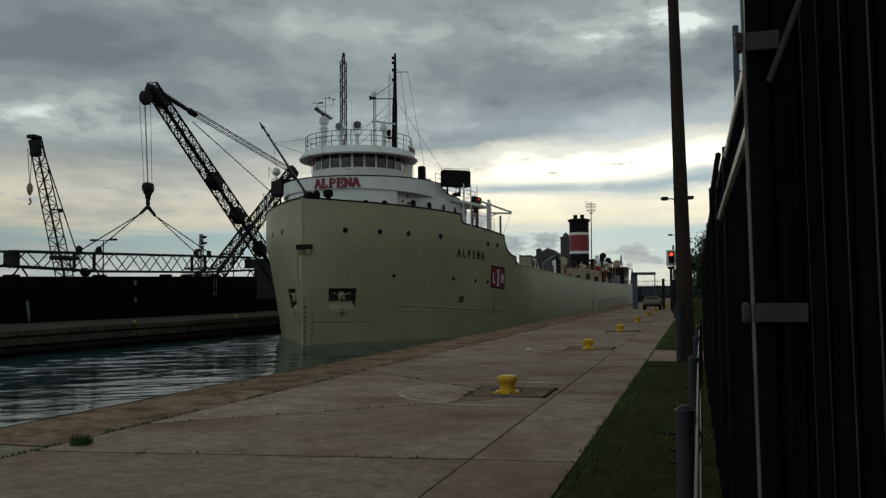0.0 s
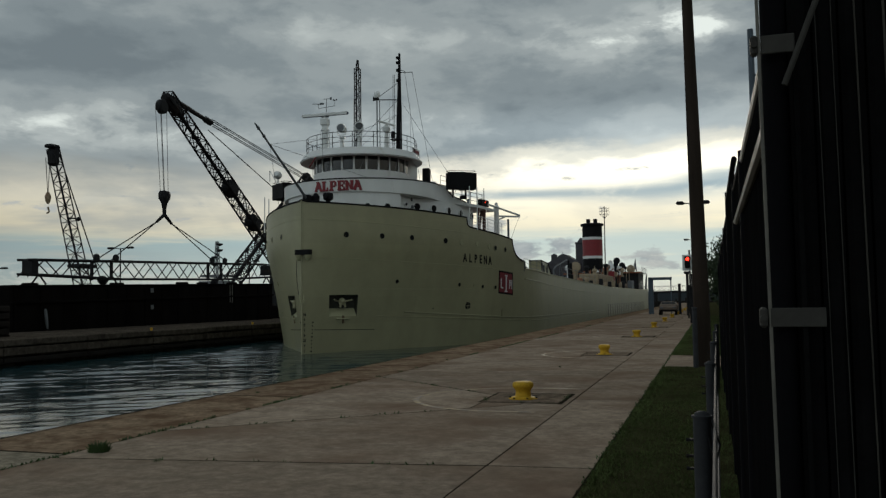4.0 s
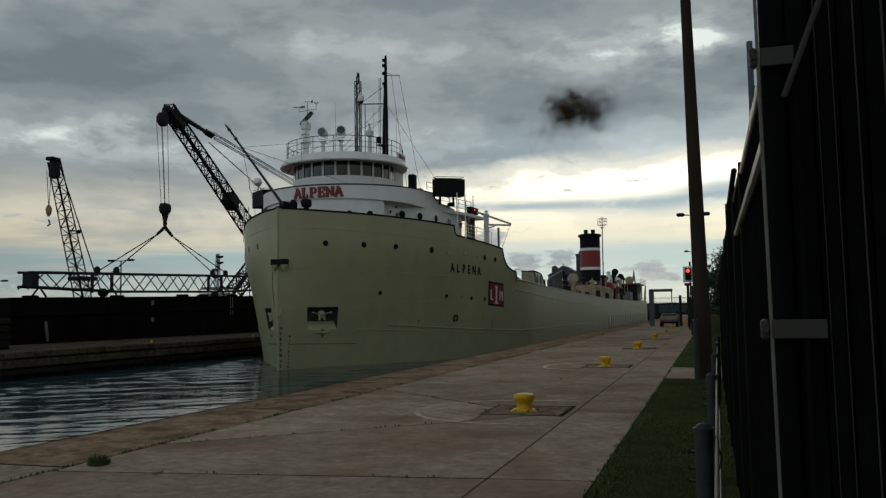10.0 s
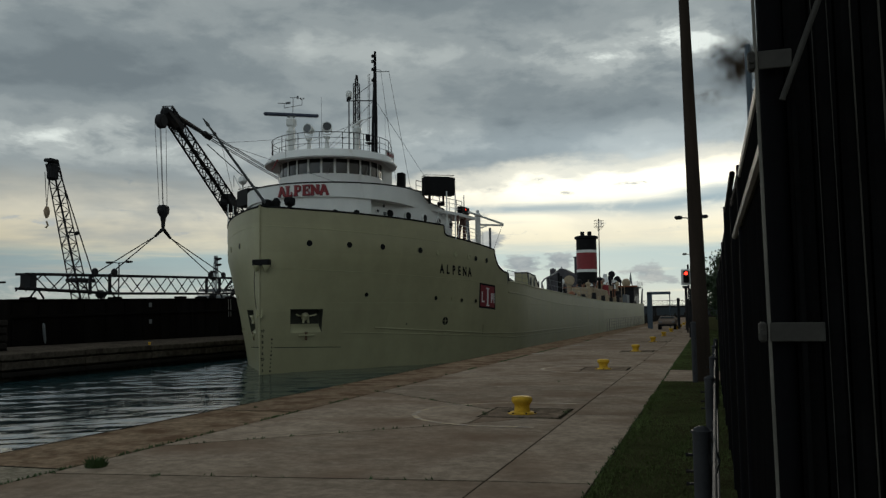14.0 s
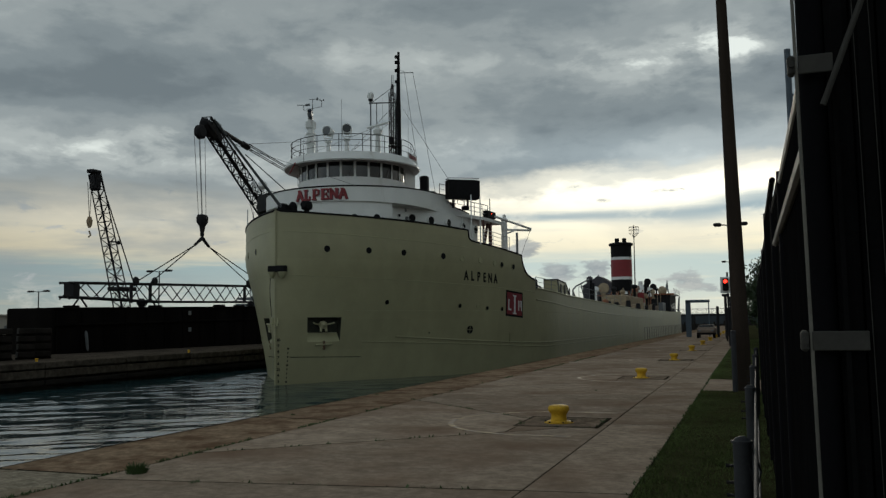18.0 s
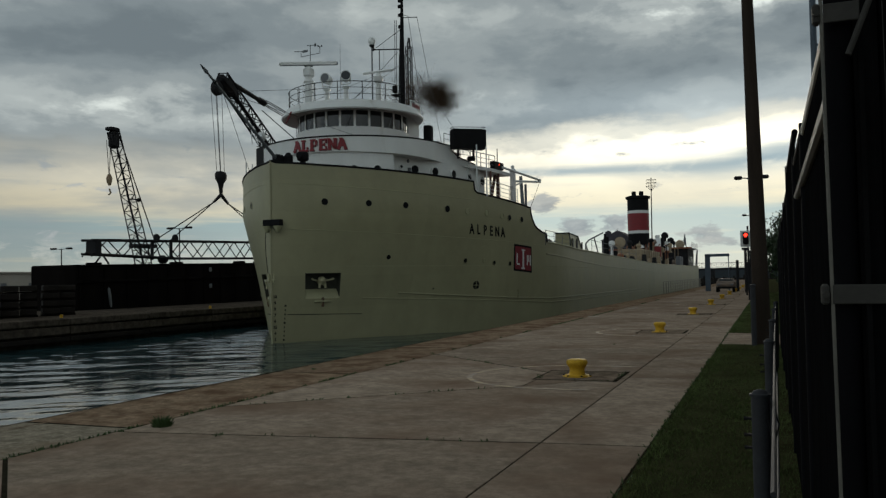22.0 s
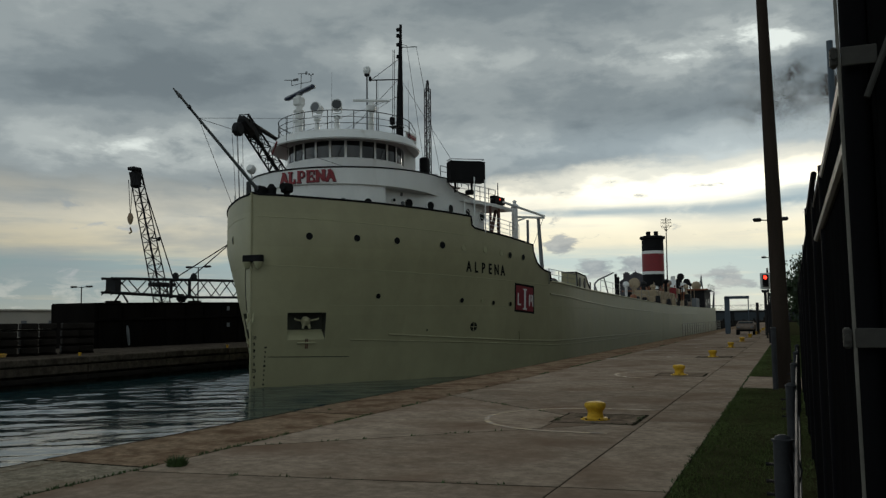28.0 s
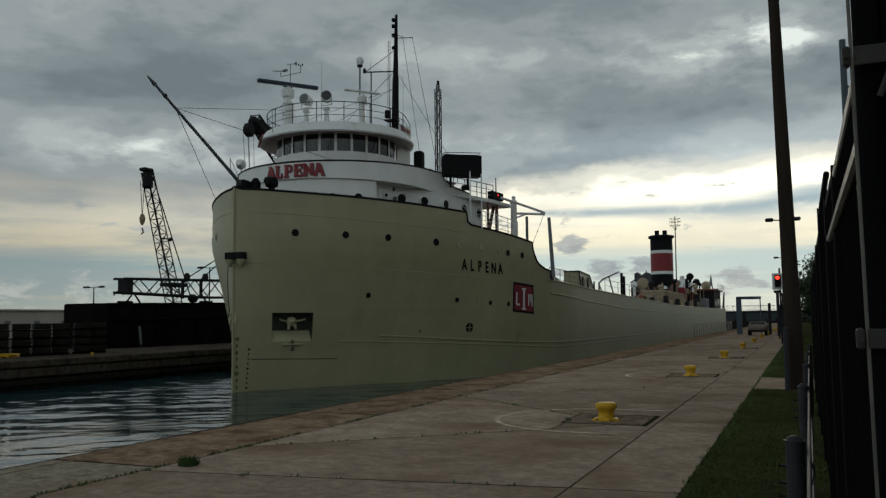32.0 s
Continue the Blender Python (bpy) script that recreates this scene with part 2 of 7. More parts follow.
def mat(name, color, rough=0.7, metal=0.0, vary=0.25, scale=3.0, fine=60.0, bump=0.15, stain=None, stain_at=(0.55, 0.72), stain_scale=0.7,
        streak=1.0, coat=0.0, alpha=1.0, spec=0.5, isl=0.0, grain=0.0, strake=0.0):
    """A weathered surface: two sizes of mottling, an optional stain, and a fine relief. streak < 1 draws the stains out downwards.
    grain adds crisp patches of a hand's width; strake tells the plates of a ship's side apart."""
    m = bpy.data.materials.new(name)
    m.use_nodes = True
    nt = m.node_tree
    N, L = nt.nodes.new, nt.links.new
    p = nt.nodes["Principled BSDF"]
    tc, info = N("ShaderNodeTexCoord"), N("ShaderNodeObjectInfo")
    off = N("ShaderNodeVectorMath")
    off.operation = "MULTIPLY_ADD"
    comb = N("ShaderNodeCombineXYZ")
    for i in range(3):
        L(info.outputs["Random"], comb.inputs[i])
    L(comb.outputs[0], off.inputs[0])
    off.inputs[1].default_value = (37.0, 53.0, 71.0)
    L(tc.outputs["Object"], off.inputs[2])

    def noise_(scale_, detail, squeeze=1.0):
        mp = N("ShaderNodeMapping")
        mp.inputs["Scale"].default_value = (1, 1, squeeze)
        L(off.outputs[0], mp.inputs[0])
        n = N("ShaderNodeTexNoise")
        n.inputs["Scale"].default_value, n.inputs["Detail"].default_value, n.inputs["Roughness"].default_value = scale_, detail, 0.6
        L(mp.outputs[0], n.inputs["Vector"])
        return n.outputs["Fac"]

    def ramp(fac, a, b, ca, cb):
        n = N("ShaderNodeValToRGB")
        n.color_ramp.elements[0].position, n.color_ramp.elements[1].position = a, b
        n.color_ramp.elements[0].color, n.color_ramp.elements[1].color = (*ca, 1), (*cb, 1)
        L(fac, n.inputs[0])
        return n.outputs[0]

    def mix_(fac, a, b, mode):
        n = N("ShaderNodeMix")
        n.data_type, n.blend_type = "RGBA", mode
        if isinstance(fac, float):
            n.inputs[0].default_value = fac
        else:
            L(fac, n.inputs[0])
        for s, q in ((6, a), (7, b)):
            if isinstance(q, tuple):
                n.inputs[s].default_value = (*q, 1)
            else:
                L(q, n.inputs[s])
        return n.outputs[2]

    big, small = noise_(scale, 5, streak), noise_(fine, 4)
    lo, hi = 1 - vary, 1 + vary
    col = mix_(1.0, color, ramp(big, 0.3, 0.7, (lo,) * 3, (hi,) * 3), "MULTIPLY")
    col = mix_(0.6, col, ramp(small, 0.3, 0.7, (1 - vary * 0.7,) * 3, (1 + vary * 0.7,) * 3), "MULTIPLY")
    if isl:
        col = mix_(1.0, col, ramp(info.outputs["Random"], 0.0, 1.0, (1 - isl,) * 3, (1 + isl,) * 3), "MULTIPLY")
    if grain:
        g_ = N("ShaderNodeTexNoise")
        g_.inputs["Scale"].default_value, g_.inputs["Detail"].default_value, g_.inputs["Roughness"].default_value = scale * 3.1, 9, 0.72
        L(off.outputs[0], g_.inputs["Vector"])
        col = mix_(1.0, col, ramp(g_.outputs["Fac"], 0.40, 0.60, (1 - grain,) * 3, (1 + grain,) * 3), "MULTIPLY")
    if strake:
        plates, white = N("ShaderNodeVectorMath"), N("ShaderNodeTexWhiteNoise")
        plates.operation = "SNAP"
        plates.inputs[1].default_value = (50.0, 6.4, 1.62)
        L(tc.outputs["Object"], plates.inputs[0])
        L(plates.outputs[0], white.inputs["Vector"])
        col = mix_(1.0, col, ramp(white.outputs["Value"], 0.0, 1.0, (1 - strake,) * 3, (1 + strake,) * 3), "MULTIPLY")
    if stain:
        col = mix_(ramp(noise_(stain_scale, 6, streak), *stain_at, (0, 0, 0), (1, 1, 1)), col, stain, "MIX")
    L(col, p.inputs["Base Color"])
    p.inputs["Metallic"].default_value = metal
    rr = N("ShaderNodeMapRange")
    rr.inputs["To Min"].default_value, rr.inputs["To Max"].default_value = max(rough - 0.12, 0.02), min(rough + 0.12, 1)
    L(big, rr.inputs["Value"])
    L(rr.outputs[0], p.inputs["Roughness"])
    p.inputs["Specular IOR Level"].default_value = spec
    p.inputs["Coat Weight"].default_value = coat
    p.inputs["Alpha"].default_value = alpha
    if bump:
        bp = N("ShaderNodeBump")
        bp.inputs["Strength"].default_value, bp.inputs["Distance"].default_value = bump, 0.01
        L(small, bp.inputs["Height"])
        L(bp.outputs[0], p.inputs["Normal"])
    return m


def glow_mat(name, color, power):
    m = bpy.data.materials.new(name)
    m.use_nodes = True
    p = m.node_tree.nodes["Principled BSDF"]
    p.inputs["Base Color"].default_value = (*color, 1)
    p.inputs["Emission Color"].default_value = (*color, 1)
    p.inputs["Emission Strength"].default_value = power
    return m


def glass_mat(name, color, rough=0.08):
    m = bpy.data.materials.new(name)
    m.use_nodes = True
    p = m.node_tree.nodes["Principled BSDF"]
    p.inputs["Base Color"].default_value = (*color, 1)
    p.inputs["Roughness"].default_value = rough
    p.inputs["IOR"].default_value = 1.5
    return m


def water_mat():
    m = bpy.data.materials.new("canal_water")
    m.use_nodes = True
    nt = m.node_tree
    N, L = nt.nodes.new, nt.links.new
    p = nt.nodes["Principled BSDF"]
    p.inputs["Base Color"].default_value = (0.014, 0.040, 0.046, 1)
    p.inputs["Roughness"].default_value = 0.06
    p.inputs["IOR"].default_value = 1.30
    tc = N("ShaderNodeTexCoord")
    hs = []
    for sc, sx, sy, rot, w in ((3.0, 0.8, 1.8, -24, 1.0), (9.0, 1.0, 1.6, -32, 0.3)):
        mp = N("ShaderNodeMapping")
        mp.inputs["Scale"].default_value = (sx, sy, 1)
        mp.inputs["Rotation"].default_value = (0, 0, radians(rot))
        L(tc.outputs["Object"], mp.inputs[0])
        n = N("ShaderNodeTexNoise")
        n.inputs["Scale"].default_value, n.inputs["Detail"].default_value = sc, 3
        n.inputs["Distortion"].default_value = 1.0
        L(mp.outputs[0], n.inputs["Vector"])
        k = N("ShaderNodeMath")
        k.operation = "MULTIPLY"
        k.inputs[1].default_value = w
        L(n.outputs["Fac"], k.inputs[0])
        hs.append(k.outputs[0])
    s = hs[0]
    for q in hs[1:]:
        a = N("ShaderNodeMath")
        L(s, a.inputs[0])
        L(q, a.inputs[1])
        s = a.outputs[0]
    bp = N("ShaderNodeBump")
    bp.inputs["Strength"].default_value, bp.inputs["Distance"].default_value = 1.0, 0.003
    L(s, bp.inputs["Height"])
    L(bp.outputs[0], p.inputs["Normal"])
    return m


def smoke_mat():
    """Sooty puffs: thin at the rim of each clump, with ragged holes."""
    m = bpy.data.materials.new("diesel_smoke")
    m.use_nodes = True
    nt = m.node_tree
    N, L = nt.nodes.new, nt.links.new
    p = nt.nodes["Principled BSDF"]
    p.inputs["Base Color"].default_value = (0.055, 0.037, 0.024, 1)
    p.inputs["Roughness"].default_value = 1.0
    p.inputs["Specular IOR Level"].default_value = 0.0
    return m


HULL = mat("hull_paint", (0.312, 0.295, 0.176), 0.42, spec=0.5, vary=0.09, scale=0.35, fine=1.2, bump=0.8, stain=(0.262, 0.247, 0.146), stain_at=(0.52, 0.78), stain_scale=0.25, streak=0.45, grain=0.022, strake=0.045)
HULL_LOW = mat("hull_paint_seam", (0.33, 0.32, 0.19), 0.55, vary=0.10, scale=0.8, fine=20, bump=0.05)
BLACK = mat("black_paint", (0.008, 0.008, 0.009), 0.7, spec=0.12, vary=0.3, scale=2, bump=0.05)
WHITE = mat("white_ship_paint", (0.69, 0.70, 0.69), 0.5, vary=0.07, scale=0.6, fine=18, bump=0.05, stain=(0.46, 0.45, 0.40), stain_at=(0.62, 0.80), stain_scale=0.8, streak=0.3)
# black that stands for the unlit inside behind ports and openings
PORTDARK = mat("unlit_opening_black", (0.006, 0.007, 0.008), 0.4, spec=0.08, vary=0.2, bump=0.0)
EMBLEMRED = mat("dull_emblem_red", (0.19, 0.013, 0.022), 0.6, vary=0.12, scale=2, bump=0.05)
CONCPALE = mat("newer_pale_concrete", (0.255, 0.218, 0.165), 1.0, spec=0.0, vary=0.30, scale=5.0, fine=60, bump=0.6, stain=(0.20, 0.15, 0.105), stain_at=(0.46, 0.66), stain_scale=0.8, grain=0.25)
MAROON = mat("dark_red_letter_edge", (0.05, 0.006, 0.012), 0.6, vary=0.1, bump=0.0)
RED = mat("red_paint", (0.215, 0.012, 0.018), 0.5, vary=0.12, scale=2, bump=0.05)
GLASS = glass_mat("dark_window_glass", (0.010, 0.012, 0.013))
BUFF = mat("buff_machinery_paint", (0.30, 0.235, 0.15), 0.7, vary=0.2, scale=1.2, bump=0.08, stain=(0.22, 0.12, 0.07), stain_scale=1.2)
DECK = mat("deck_red_oxide", (0.12, 0.06, 0.05), 0.8, vary=0.25, scale=1.0)
STEEL = mat("dark_steel", (0.016, 0.016, 0.018), 0.75, spec=0.2, vary=0.3, scale=2, bump=0.1, stain=(0.03, 0.02, 0.014), stain_scale=1.0)
BARGE = mat("barge_black_steel", (0.0085, 0.0075, 0.007), 0.95, spec=0.0, vary=0.4, scale=0.5, fine=10, bump=0.2, stain=(0.009, 0.007, 0.006), stain_scale=0.3, streak=0.3)
GALV = mat("galvanised_steel", (0.20, 0.192, 0.172), 0.6, metal=0.2, vary=0.2, scale=6, bump=0.08)
# galvanised steel with the fence's shade put into its colour
GALVDIM = mat("dimmed_galvanised_steel", (0.042, 0.040, 0.036), 0.75, spec=0.15, metal=0.0, vary=0.2, scale=9, bump=0.08)
# paler grey for the glints of light painted along the slats
SLATGLINT = mat("painted_slat_glint", (0.04, 0.037, 0.031), 0.7, spec=0.2, vary=0.4, scale=4, bump=0.0)
DARKBRICK = mat("dark_brick_and_slate", (0.075, 0.070, 0.078), 0.95, spec=0.1, vary=0.2, scale=0.3, fine=2, bump=0.0)
TAN = mat("dusty_tan_paint", (0.17, 0.125, 0.095), 0.6, vary=0.2, scale=2)
PADCONC = mat("pad_concrete", (0.200, 0.150, 0.112), 0.95, spec=0.0, vary=0.35, scale=2.5, fine=40, bump=0.4, stain=(0.075, 0.064, 0.047), stain_at=(0.50, 0.66), stain_scale=1.6, grain=0.2)
BARSTEEL = mat("darker_bar_steel", (0.105, 0.098, 0.083), 0.65, vary=0.3, scale=5, bump=0.05)
POSTGREY = mat("weathered_dark_post", (0.035, 0.036, 0.040), 0.75, spec=0.2, vary=0.25, scale=6, bump=0.1)
GREYPAINT = mat("grey_metal", (0.13, 0.14, 0.15), 0.65, vary=0.15, scale=3)
YELLOW = mat("yellow_bollard_paint", (0.52, 0.305, 0.02), 0.7, spec=0.25, vary=0.16, scale=6, fine=40, bump=0.2, stain=(0.26, 0.14, 0.03), stain_at=(0.58, 0.74), stain_scale=5, grain=0.1)
CONC = mat("quay_concrete", (0.294, 0.230, 0.176), 1.0, spec=0.0, vary=0.22, scale=2.4, fine=60, bump=0.5, stain=(0.195, 0.132, 0.094), stain_at=(0.44, 0.70), stain_scale=0.55, isl=0.13, grain=0.16)
COPE = mat("coping_concrete", (0.235, 0.166, 0.112), 1.0, spec=0.0, vary=0.28, scale=3.0, fine=60, bump=0.6, stain=(0.135, 0.084, 0.054), stain_at=(0.46, 0.62), stain_scale=1.3, isl=0.10, grain=0.24)
JOINT = mat("joint_filler", (0.030, 0.026, 0.018), 1.0, spec=0.0, vary=0.4, scale=8)
FARCONC = mat("old_pier_concrete", (0.075, 0.062, 0.050), 0.95, spec=0.0, vary=0.35, scale=0.9, fine=12, bump=0.4, stain=(0.040, 0.033, 0.027), stain_scale=0.4, streak=0.4, grain=0.3)
TIMBER = mat("dark_timber", (0.020, 0.017, 0.015), 0.95, spec=0.1, vary=0.35, scale=1.5, bump=0.3)
PAINTLINE = mat("worn_yellow_line", (0.37, 0.27, 0.15), 0.8, vary=0.3, scale=5, bump=0.1, stain=(0.24, 0.185, 0.14), stain_at=(0.45, 0.58), stain_scale=4)
WHITELINE = mat("worn_white_line", (0.42, 0.40, 0.36), 0.8, vary=0.3, scale=5, bump=0.1)
SOIL = mat("lawn_soil", (0.042, 0.042, 0.020), 1.0, spec=0.0, vary=0.4, scale=2.0, fine=40, bump=0.6)
GRASS = mat("grass_blades", (0.083, 0.110, 0.039), 1.0, spec=0.0, vary=0.35, scale=0.5, fine=9, bump=0.0, stain=(0.11, 0.10, 0.04), stain_at=(0.60, 0.78), stain_scale=0.45)
WEED = mat("weed_leaves", (0.045, 0.082, 0.022), 0.7, vary=0.3, scale=6, bump=0.0)
LEAF = mat("tree_leaves", (0.022, 0.042, 0.014), 0.7, vary=0.35, scale=1.0, fine=8, bump=0.0)
BARK = mat("bark", (0.05, 0.04, 0.03), 0.9, vary=0.3, scale=6, bump=0.5)
POLEWOOD = mat("weathered_pole_wood", (0.030, 0.022, 0.017), 0.95, spec=0.1, vary=0.3, scale=3.0, fine=30, bump=0.5, streak=0.12)
FENCE = mat("black_fence_slat", (0.006, 0.006, 0.0062), 0.98, vary=0.4, scale=3, bump=0.0, spec=0.0)
FENCEPOST = mat("fence_post_black", (0.005, 0.005, 0.006), 0.9, vary=0.2, scale=5, spec=0.04)
BLUE = mat("blue_grey_paint", (0.045, 0.066, 0.088), 0.6, vary=0.15, scale=2)
SIDING = mat("pale_shed_siding", (0.42, 0.39, 0.34), 0.8, vary=0.1, scale=0.3, fine=5, bump=0.1)
WATER = water_mat()
SMOKE = smoke_mat()
RADARBLUE = mat("radar_dark_blue", (0.012, 0.022, 0.055), 0.4, vary=0.15, scale=3)
REDLAMP = glow_mat("red_signal_light", (1.0, 0.03, 0.015), 4.0)
REDSIDE = glow_mat("red_side_light", (1.0, 0.04, 0.009), 1.5)
ORANGE = mat("orange_lifebuoy", (0.22, 0.075, 0.03), 0.6)

# ---- mesh building ----


class Geo:
    """Collects vertices and faces of one mesh."""

    def __init__(self):
        self.v, self.f = [], []

    def add(self, vs, fs):
        n = len(self.v)
        self.v += [tuple(q) for q in vs]
        self.f += [tuple(n + i for i in q) for q in fs]
        return self

    def box(self, c, s, m=None, ch=0.0):
        """A box with centre c and size s, its edges chamfered by ch, turned by m."""
        h = [q / 2 for q in s]
        vs, fs = [], []
        if ch <= 0:
            vs = [(sx * h[0], sy * h[1], sz * h[2]) for sx in (-1, 1) for sy in (-1, 1) for sz in (-1, 1)]
            fs = [(0, 1, 3, 2), (4, 6, 7, 5), (0, 4, 5, 1), (2, 3, 7, 6), (0, 2, 6, 4), (1, 5, 7, 3)]
        else:
            ch = min(ch, min(h) * 0.9)
            idx = {}
            for sx in (-1, 1):
                for sy in (-1, 1):
                    for sz in (-1, 1):
                        for a in range(3):
                            q = [sx * (h[0] - ch), sy * (h[1] - ch), sz * (h[2] - ch)]
                            q[a] = (sx, sy, sz)[a] * h[a]
                            idx[sx, sy, sz, a] = len(vs)
                            vs.append(tuple(q))
            for a in range(3):
                b, c_ = (a + 1) % 3, (a + 2) % 3
                for sg in (-1, 1):
                    quad = []
                    for p_, q_ in ((-1, -1), (1, -1), (1, 1), (-1, 1)):
                        s_ = [0, 0, 0]
                        s_[a], s_[b], s_[c_] = sg, p_, q_
                        quad.append(idx[(*s_, a)])
                    fs.append(tuple(quad if sg > 0 else quad[::-1]))
                for p_ in (-1, 1):
                    for q_ in (-1, 1):
                        s0, s1 = [0, 0, 0], [0, 0, 0]
                        s0[a], s1[a] = -1, 1
                        s0[b] = s1[b] = p_
                        s0[c_] = s1[c_] = q_
                        quad = [idx[(*s0, b)], idx[(*s1, b)], idx[(*s1, c_)], idx[(*s0, c_)]]
                        fs.append(tuple(quad if p_ * q_ < 0 else quad[::-1]))
            for sx in (-1, 1):
                for sy in (-1, 1):
                    for sz in (-1, 1):
                        tri = [idx[sx, sy, sz, a] for a in range(3)]
                        fs.append(tuple(tri if sx * sy * sz > 0 else tri[::-1]))
        vs = [Vector(q) for q in vs]
        if m is not None:
            vs = [m @ q for q in vs]
        return self.add([q + Vector(c) for q in vs], fs)

    def cyl(self, a, b, r0, r1=None, seg=10, caps=True):
        """A tapered rod from a to b."""
        a, b = Vector(a), Vector(b)
        r1 = r0 if r1 is None else r1
        d = (b - a).normalized()
        e = d.orthogonal().normalized()
        g = d.cross(e)
        vs = []
        for c, r in ((a, r0), (b, r1)):
            vs += [c + (e * math.cos(2 * math.pi * i / seg) + g * math.sin(2 * math.pi * i / seg)) * r for i in range(seg)]
        fs = [(i, (i + 1) % seg, seg + (i + 1) % seg, seg + i) for i in range(seg)]
        if caps:
            fs += [tuple(range(seg))[::-1], tuple(range(seg, 2 * seg))]
        return self.add(vs, fs)

    def path(self, pts, r, seg=6):
        """One bent tube through all the points."""
        p = [Vector(q) for q in pts]
        p = [q for i, q in enumerate(p) if i == 0 or (q - p[i - 1]).length > 1e-5]
        vs, e = [], None
        for i, q in enumerate(p):
            d = (p[min(i + 1, len(p) - 1)] - p[max(i - 1, 0)])
            d = d.normalized() if d.length > 1e-6 else Vector((0, 0, 1))
            e = d.orthogonal().normalized() if e is None else (e - d * e.dot(d))
            e = e.normalized() if e.length > 1e-6 else d.orthogonal().normalized()
            g = d.cross(e)
            vs += [q + (e * math.cos(2 * math.pi * k / seg) + g * math.sin(2 * math.pi * k / seg)) * r for k in range(seg)]
        fs = []
        for i in range(len(p) - 1):
            fs += [(i * seg + k, i * seg + (k + 1) % seg, (i + 1) * seg + (k + 1) % seg, (i + 1) * seg + k) for k in range(seg)]
        n = (len(p) - 1) * seg
        fs += [tuple(range(seg))[::-1], tuple(range(n, n + seg))]
        return self.add(vs, fs)

    def lathe(self, prof, c=(0, 0, 0), seg=24, m=None):
        """Turns the profile (radius, height) round the z axis."""
        vs = []
        for r, z in prof:
            vs += [Vector((r * math.cos(2 * math.pi * i / seg), r * math.sin(2 * math.pi * i / seg), z)) for i in range(seg)]
        if m is not None:
            vs = [m @ q for q in vs]
        fs = []
        for k in range(len(prof) - 1):
            fs += [(k * seg + i, k * seg + (i + 1) % seg, (k + 1) * seg + (i + 1) % seg, (k + 1) * seg + i) for i in range(seg)]
        n = len(prof) - 1
        fs += [tuple(range(seg))[::-1], tuple(range(n * seg, n * seg + seg))]
        return self.add([q + Vector(c) for q in vs], fs)

    def prism(self, poly, z0, z1):
        """A flat polygon (anticlockwise) drawn up from z0 to z1."""
        n = len(poly)
        vs = [(x, y, z0) for x, y in poly] + [(x, y, z1) for x, y in poly]
        fs = [tuple(range(n))[::-1], tuple(range(n, 2 * n))] + [(i, (i + 1) % n, n + (i + 1) % n, n + i) for i in range(n)]
        return self.add(vs, fs)

    def sheet(self, rows, flip=False):
        """A skin over rows of points, all rows of one length."""
        w = len(rows[0])
        vs = [q for r in rows for q in r]
        fs = []
        for i in range(len(rows) - 1):
            for j in range(w - 1):
                q = (i * w + j, i * w + j + 1, (i + 1) * w + j + 1, (i + 1) * w + j)
                fs.append(q[::-1] if flip else q)
        return self.add(vs, fs)

    def lattice(self, a, b, w0, w1, bays, r, up=(0, 0, 1)):
        """A square lattice boom from a to b with chords, rungs and diagonals."""
        a, b = Vector(a), Vector(b)
        d = (b - a).normalized()
        s = d.cross(Vector(up)).normalized()
        t = s.cross(d)
        ring = []
        for i in range(bays + 1):
            k = i / bays
            c, w = a.lerp(b, k), (w0 + (w1 - w0) * k) / 2
            ring.append([c + s * (p * w) + t * (q * w) for p, q in ((-1, -1), (1, -1), (1, 1), (-1, 1))])
        for j in range(4):
            self.cyl(ring[0][j], ring[-1][j], r, seg=5)
        for i in range(bays + 1):
            for j in range(4):
                self.cyl(ring[i][j], ring[i][(j + 1) % 4], r * 0.5, seg=4)
                if i < bays:
                    e = (j + 1) % 4
                    self.cyl(ring[i][j if (i + j) % 2 else e], ring[i + 1][e if (i + j) % 2 else j], r * 0.5, seg=4)
        return self

    def mesh(self, name, smooth=True, angle=0.6):
        me = bpy.data.meshes.new(name)
        me.from_pydata(self.v, [], self.f)
        me.update()
        if smooth:
            me.polygons.foreach_set("use_smooth", [True] * len(me.polygons))
            me.set_sharp_from_angle(angle=angle)
        return me


def solo(name, geo, material, loc=(0, 0, 0), rot=(0, 0, 0), smooth=True, angle=0.6):
    """One mesh object that stands alone."""
    me = geo.mesh(name, smooth, angle)
    me.materials.append(material)
    ob = new(name, me)
    ob.matrix_basis = pose(*loc, *rot)
    return ob


def part(name, geo, material, parent, label="", smooth=True, angle=0.6):
    """One mesh object under a thing or under a part."""
    ob = solo(name, geo, material, smooth=smooth, angle=angle)
    ob.parent = parent
    if label:
        tagged(ob, label)
    return ob


def same(name, me, parent, m):
    """A piece that shares its mesh with others."""
    ob = new(name, me)
    ob.parent = parent
    ob.matrix_basis = m
    return ob


def thing(name, loc, label, category, group="", rot=(0, 0, 0), kind=""):
    ob = new(name)
    ob.empty_display_size = 0.2
    ob.matrix_basis = pose(*loc, *rot)
    return tagged(ob, label, category, group, kind)


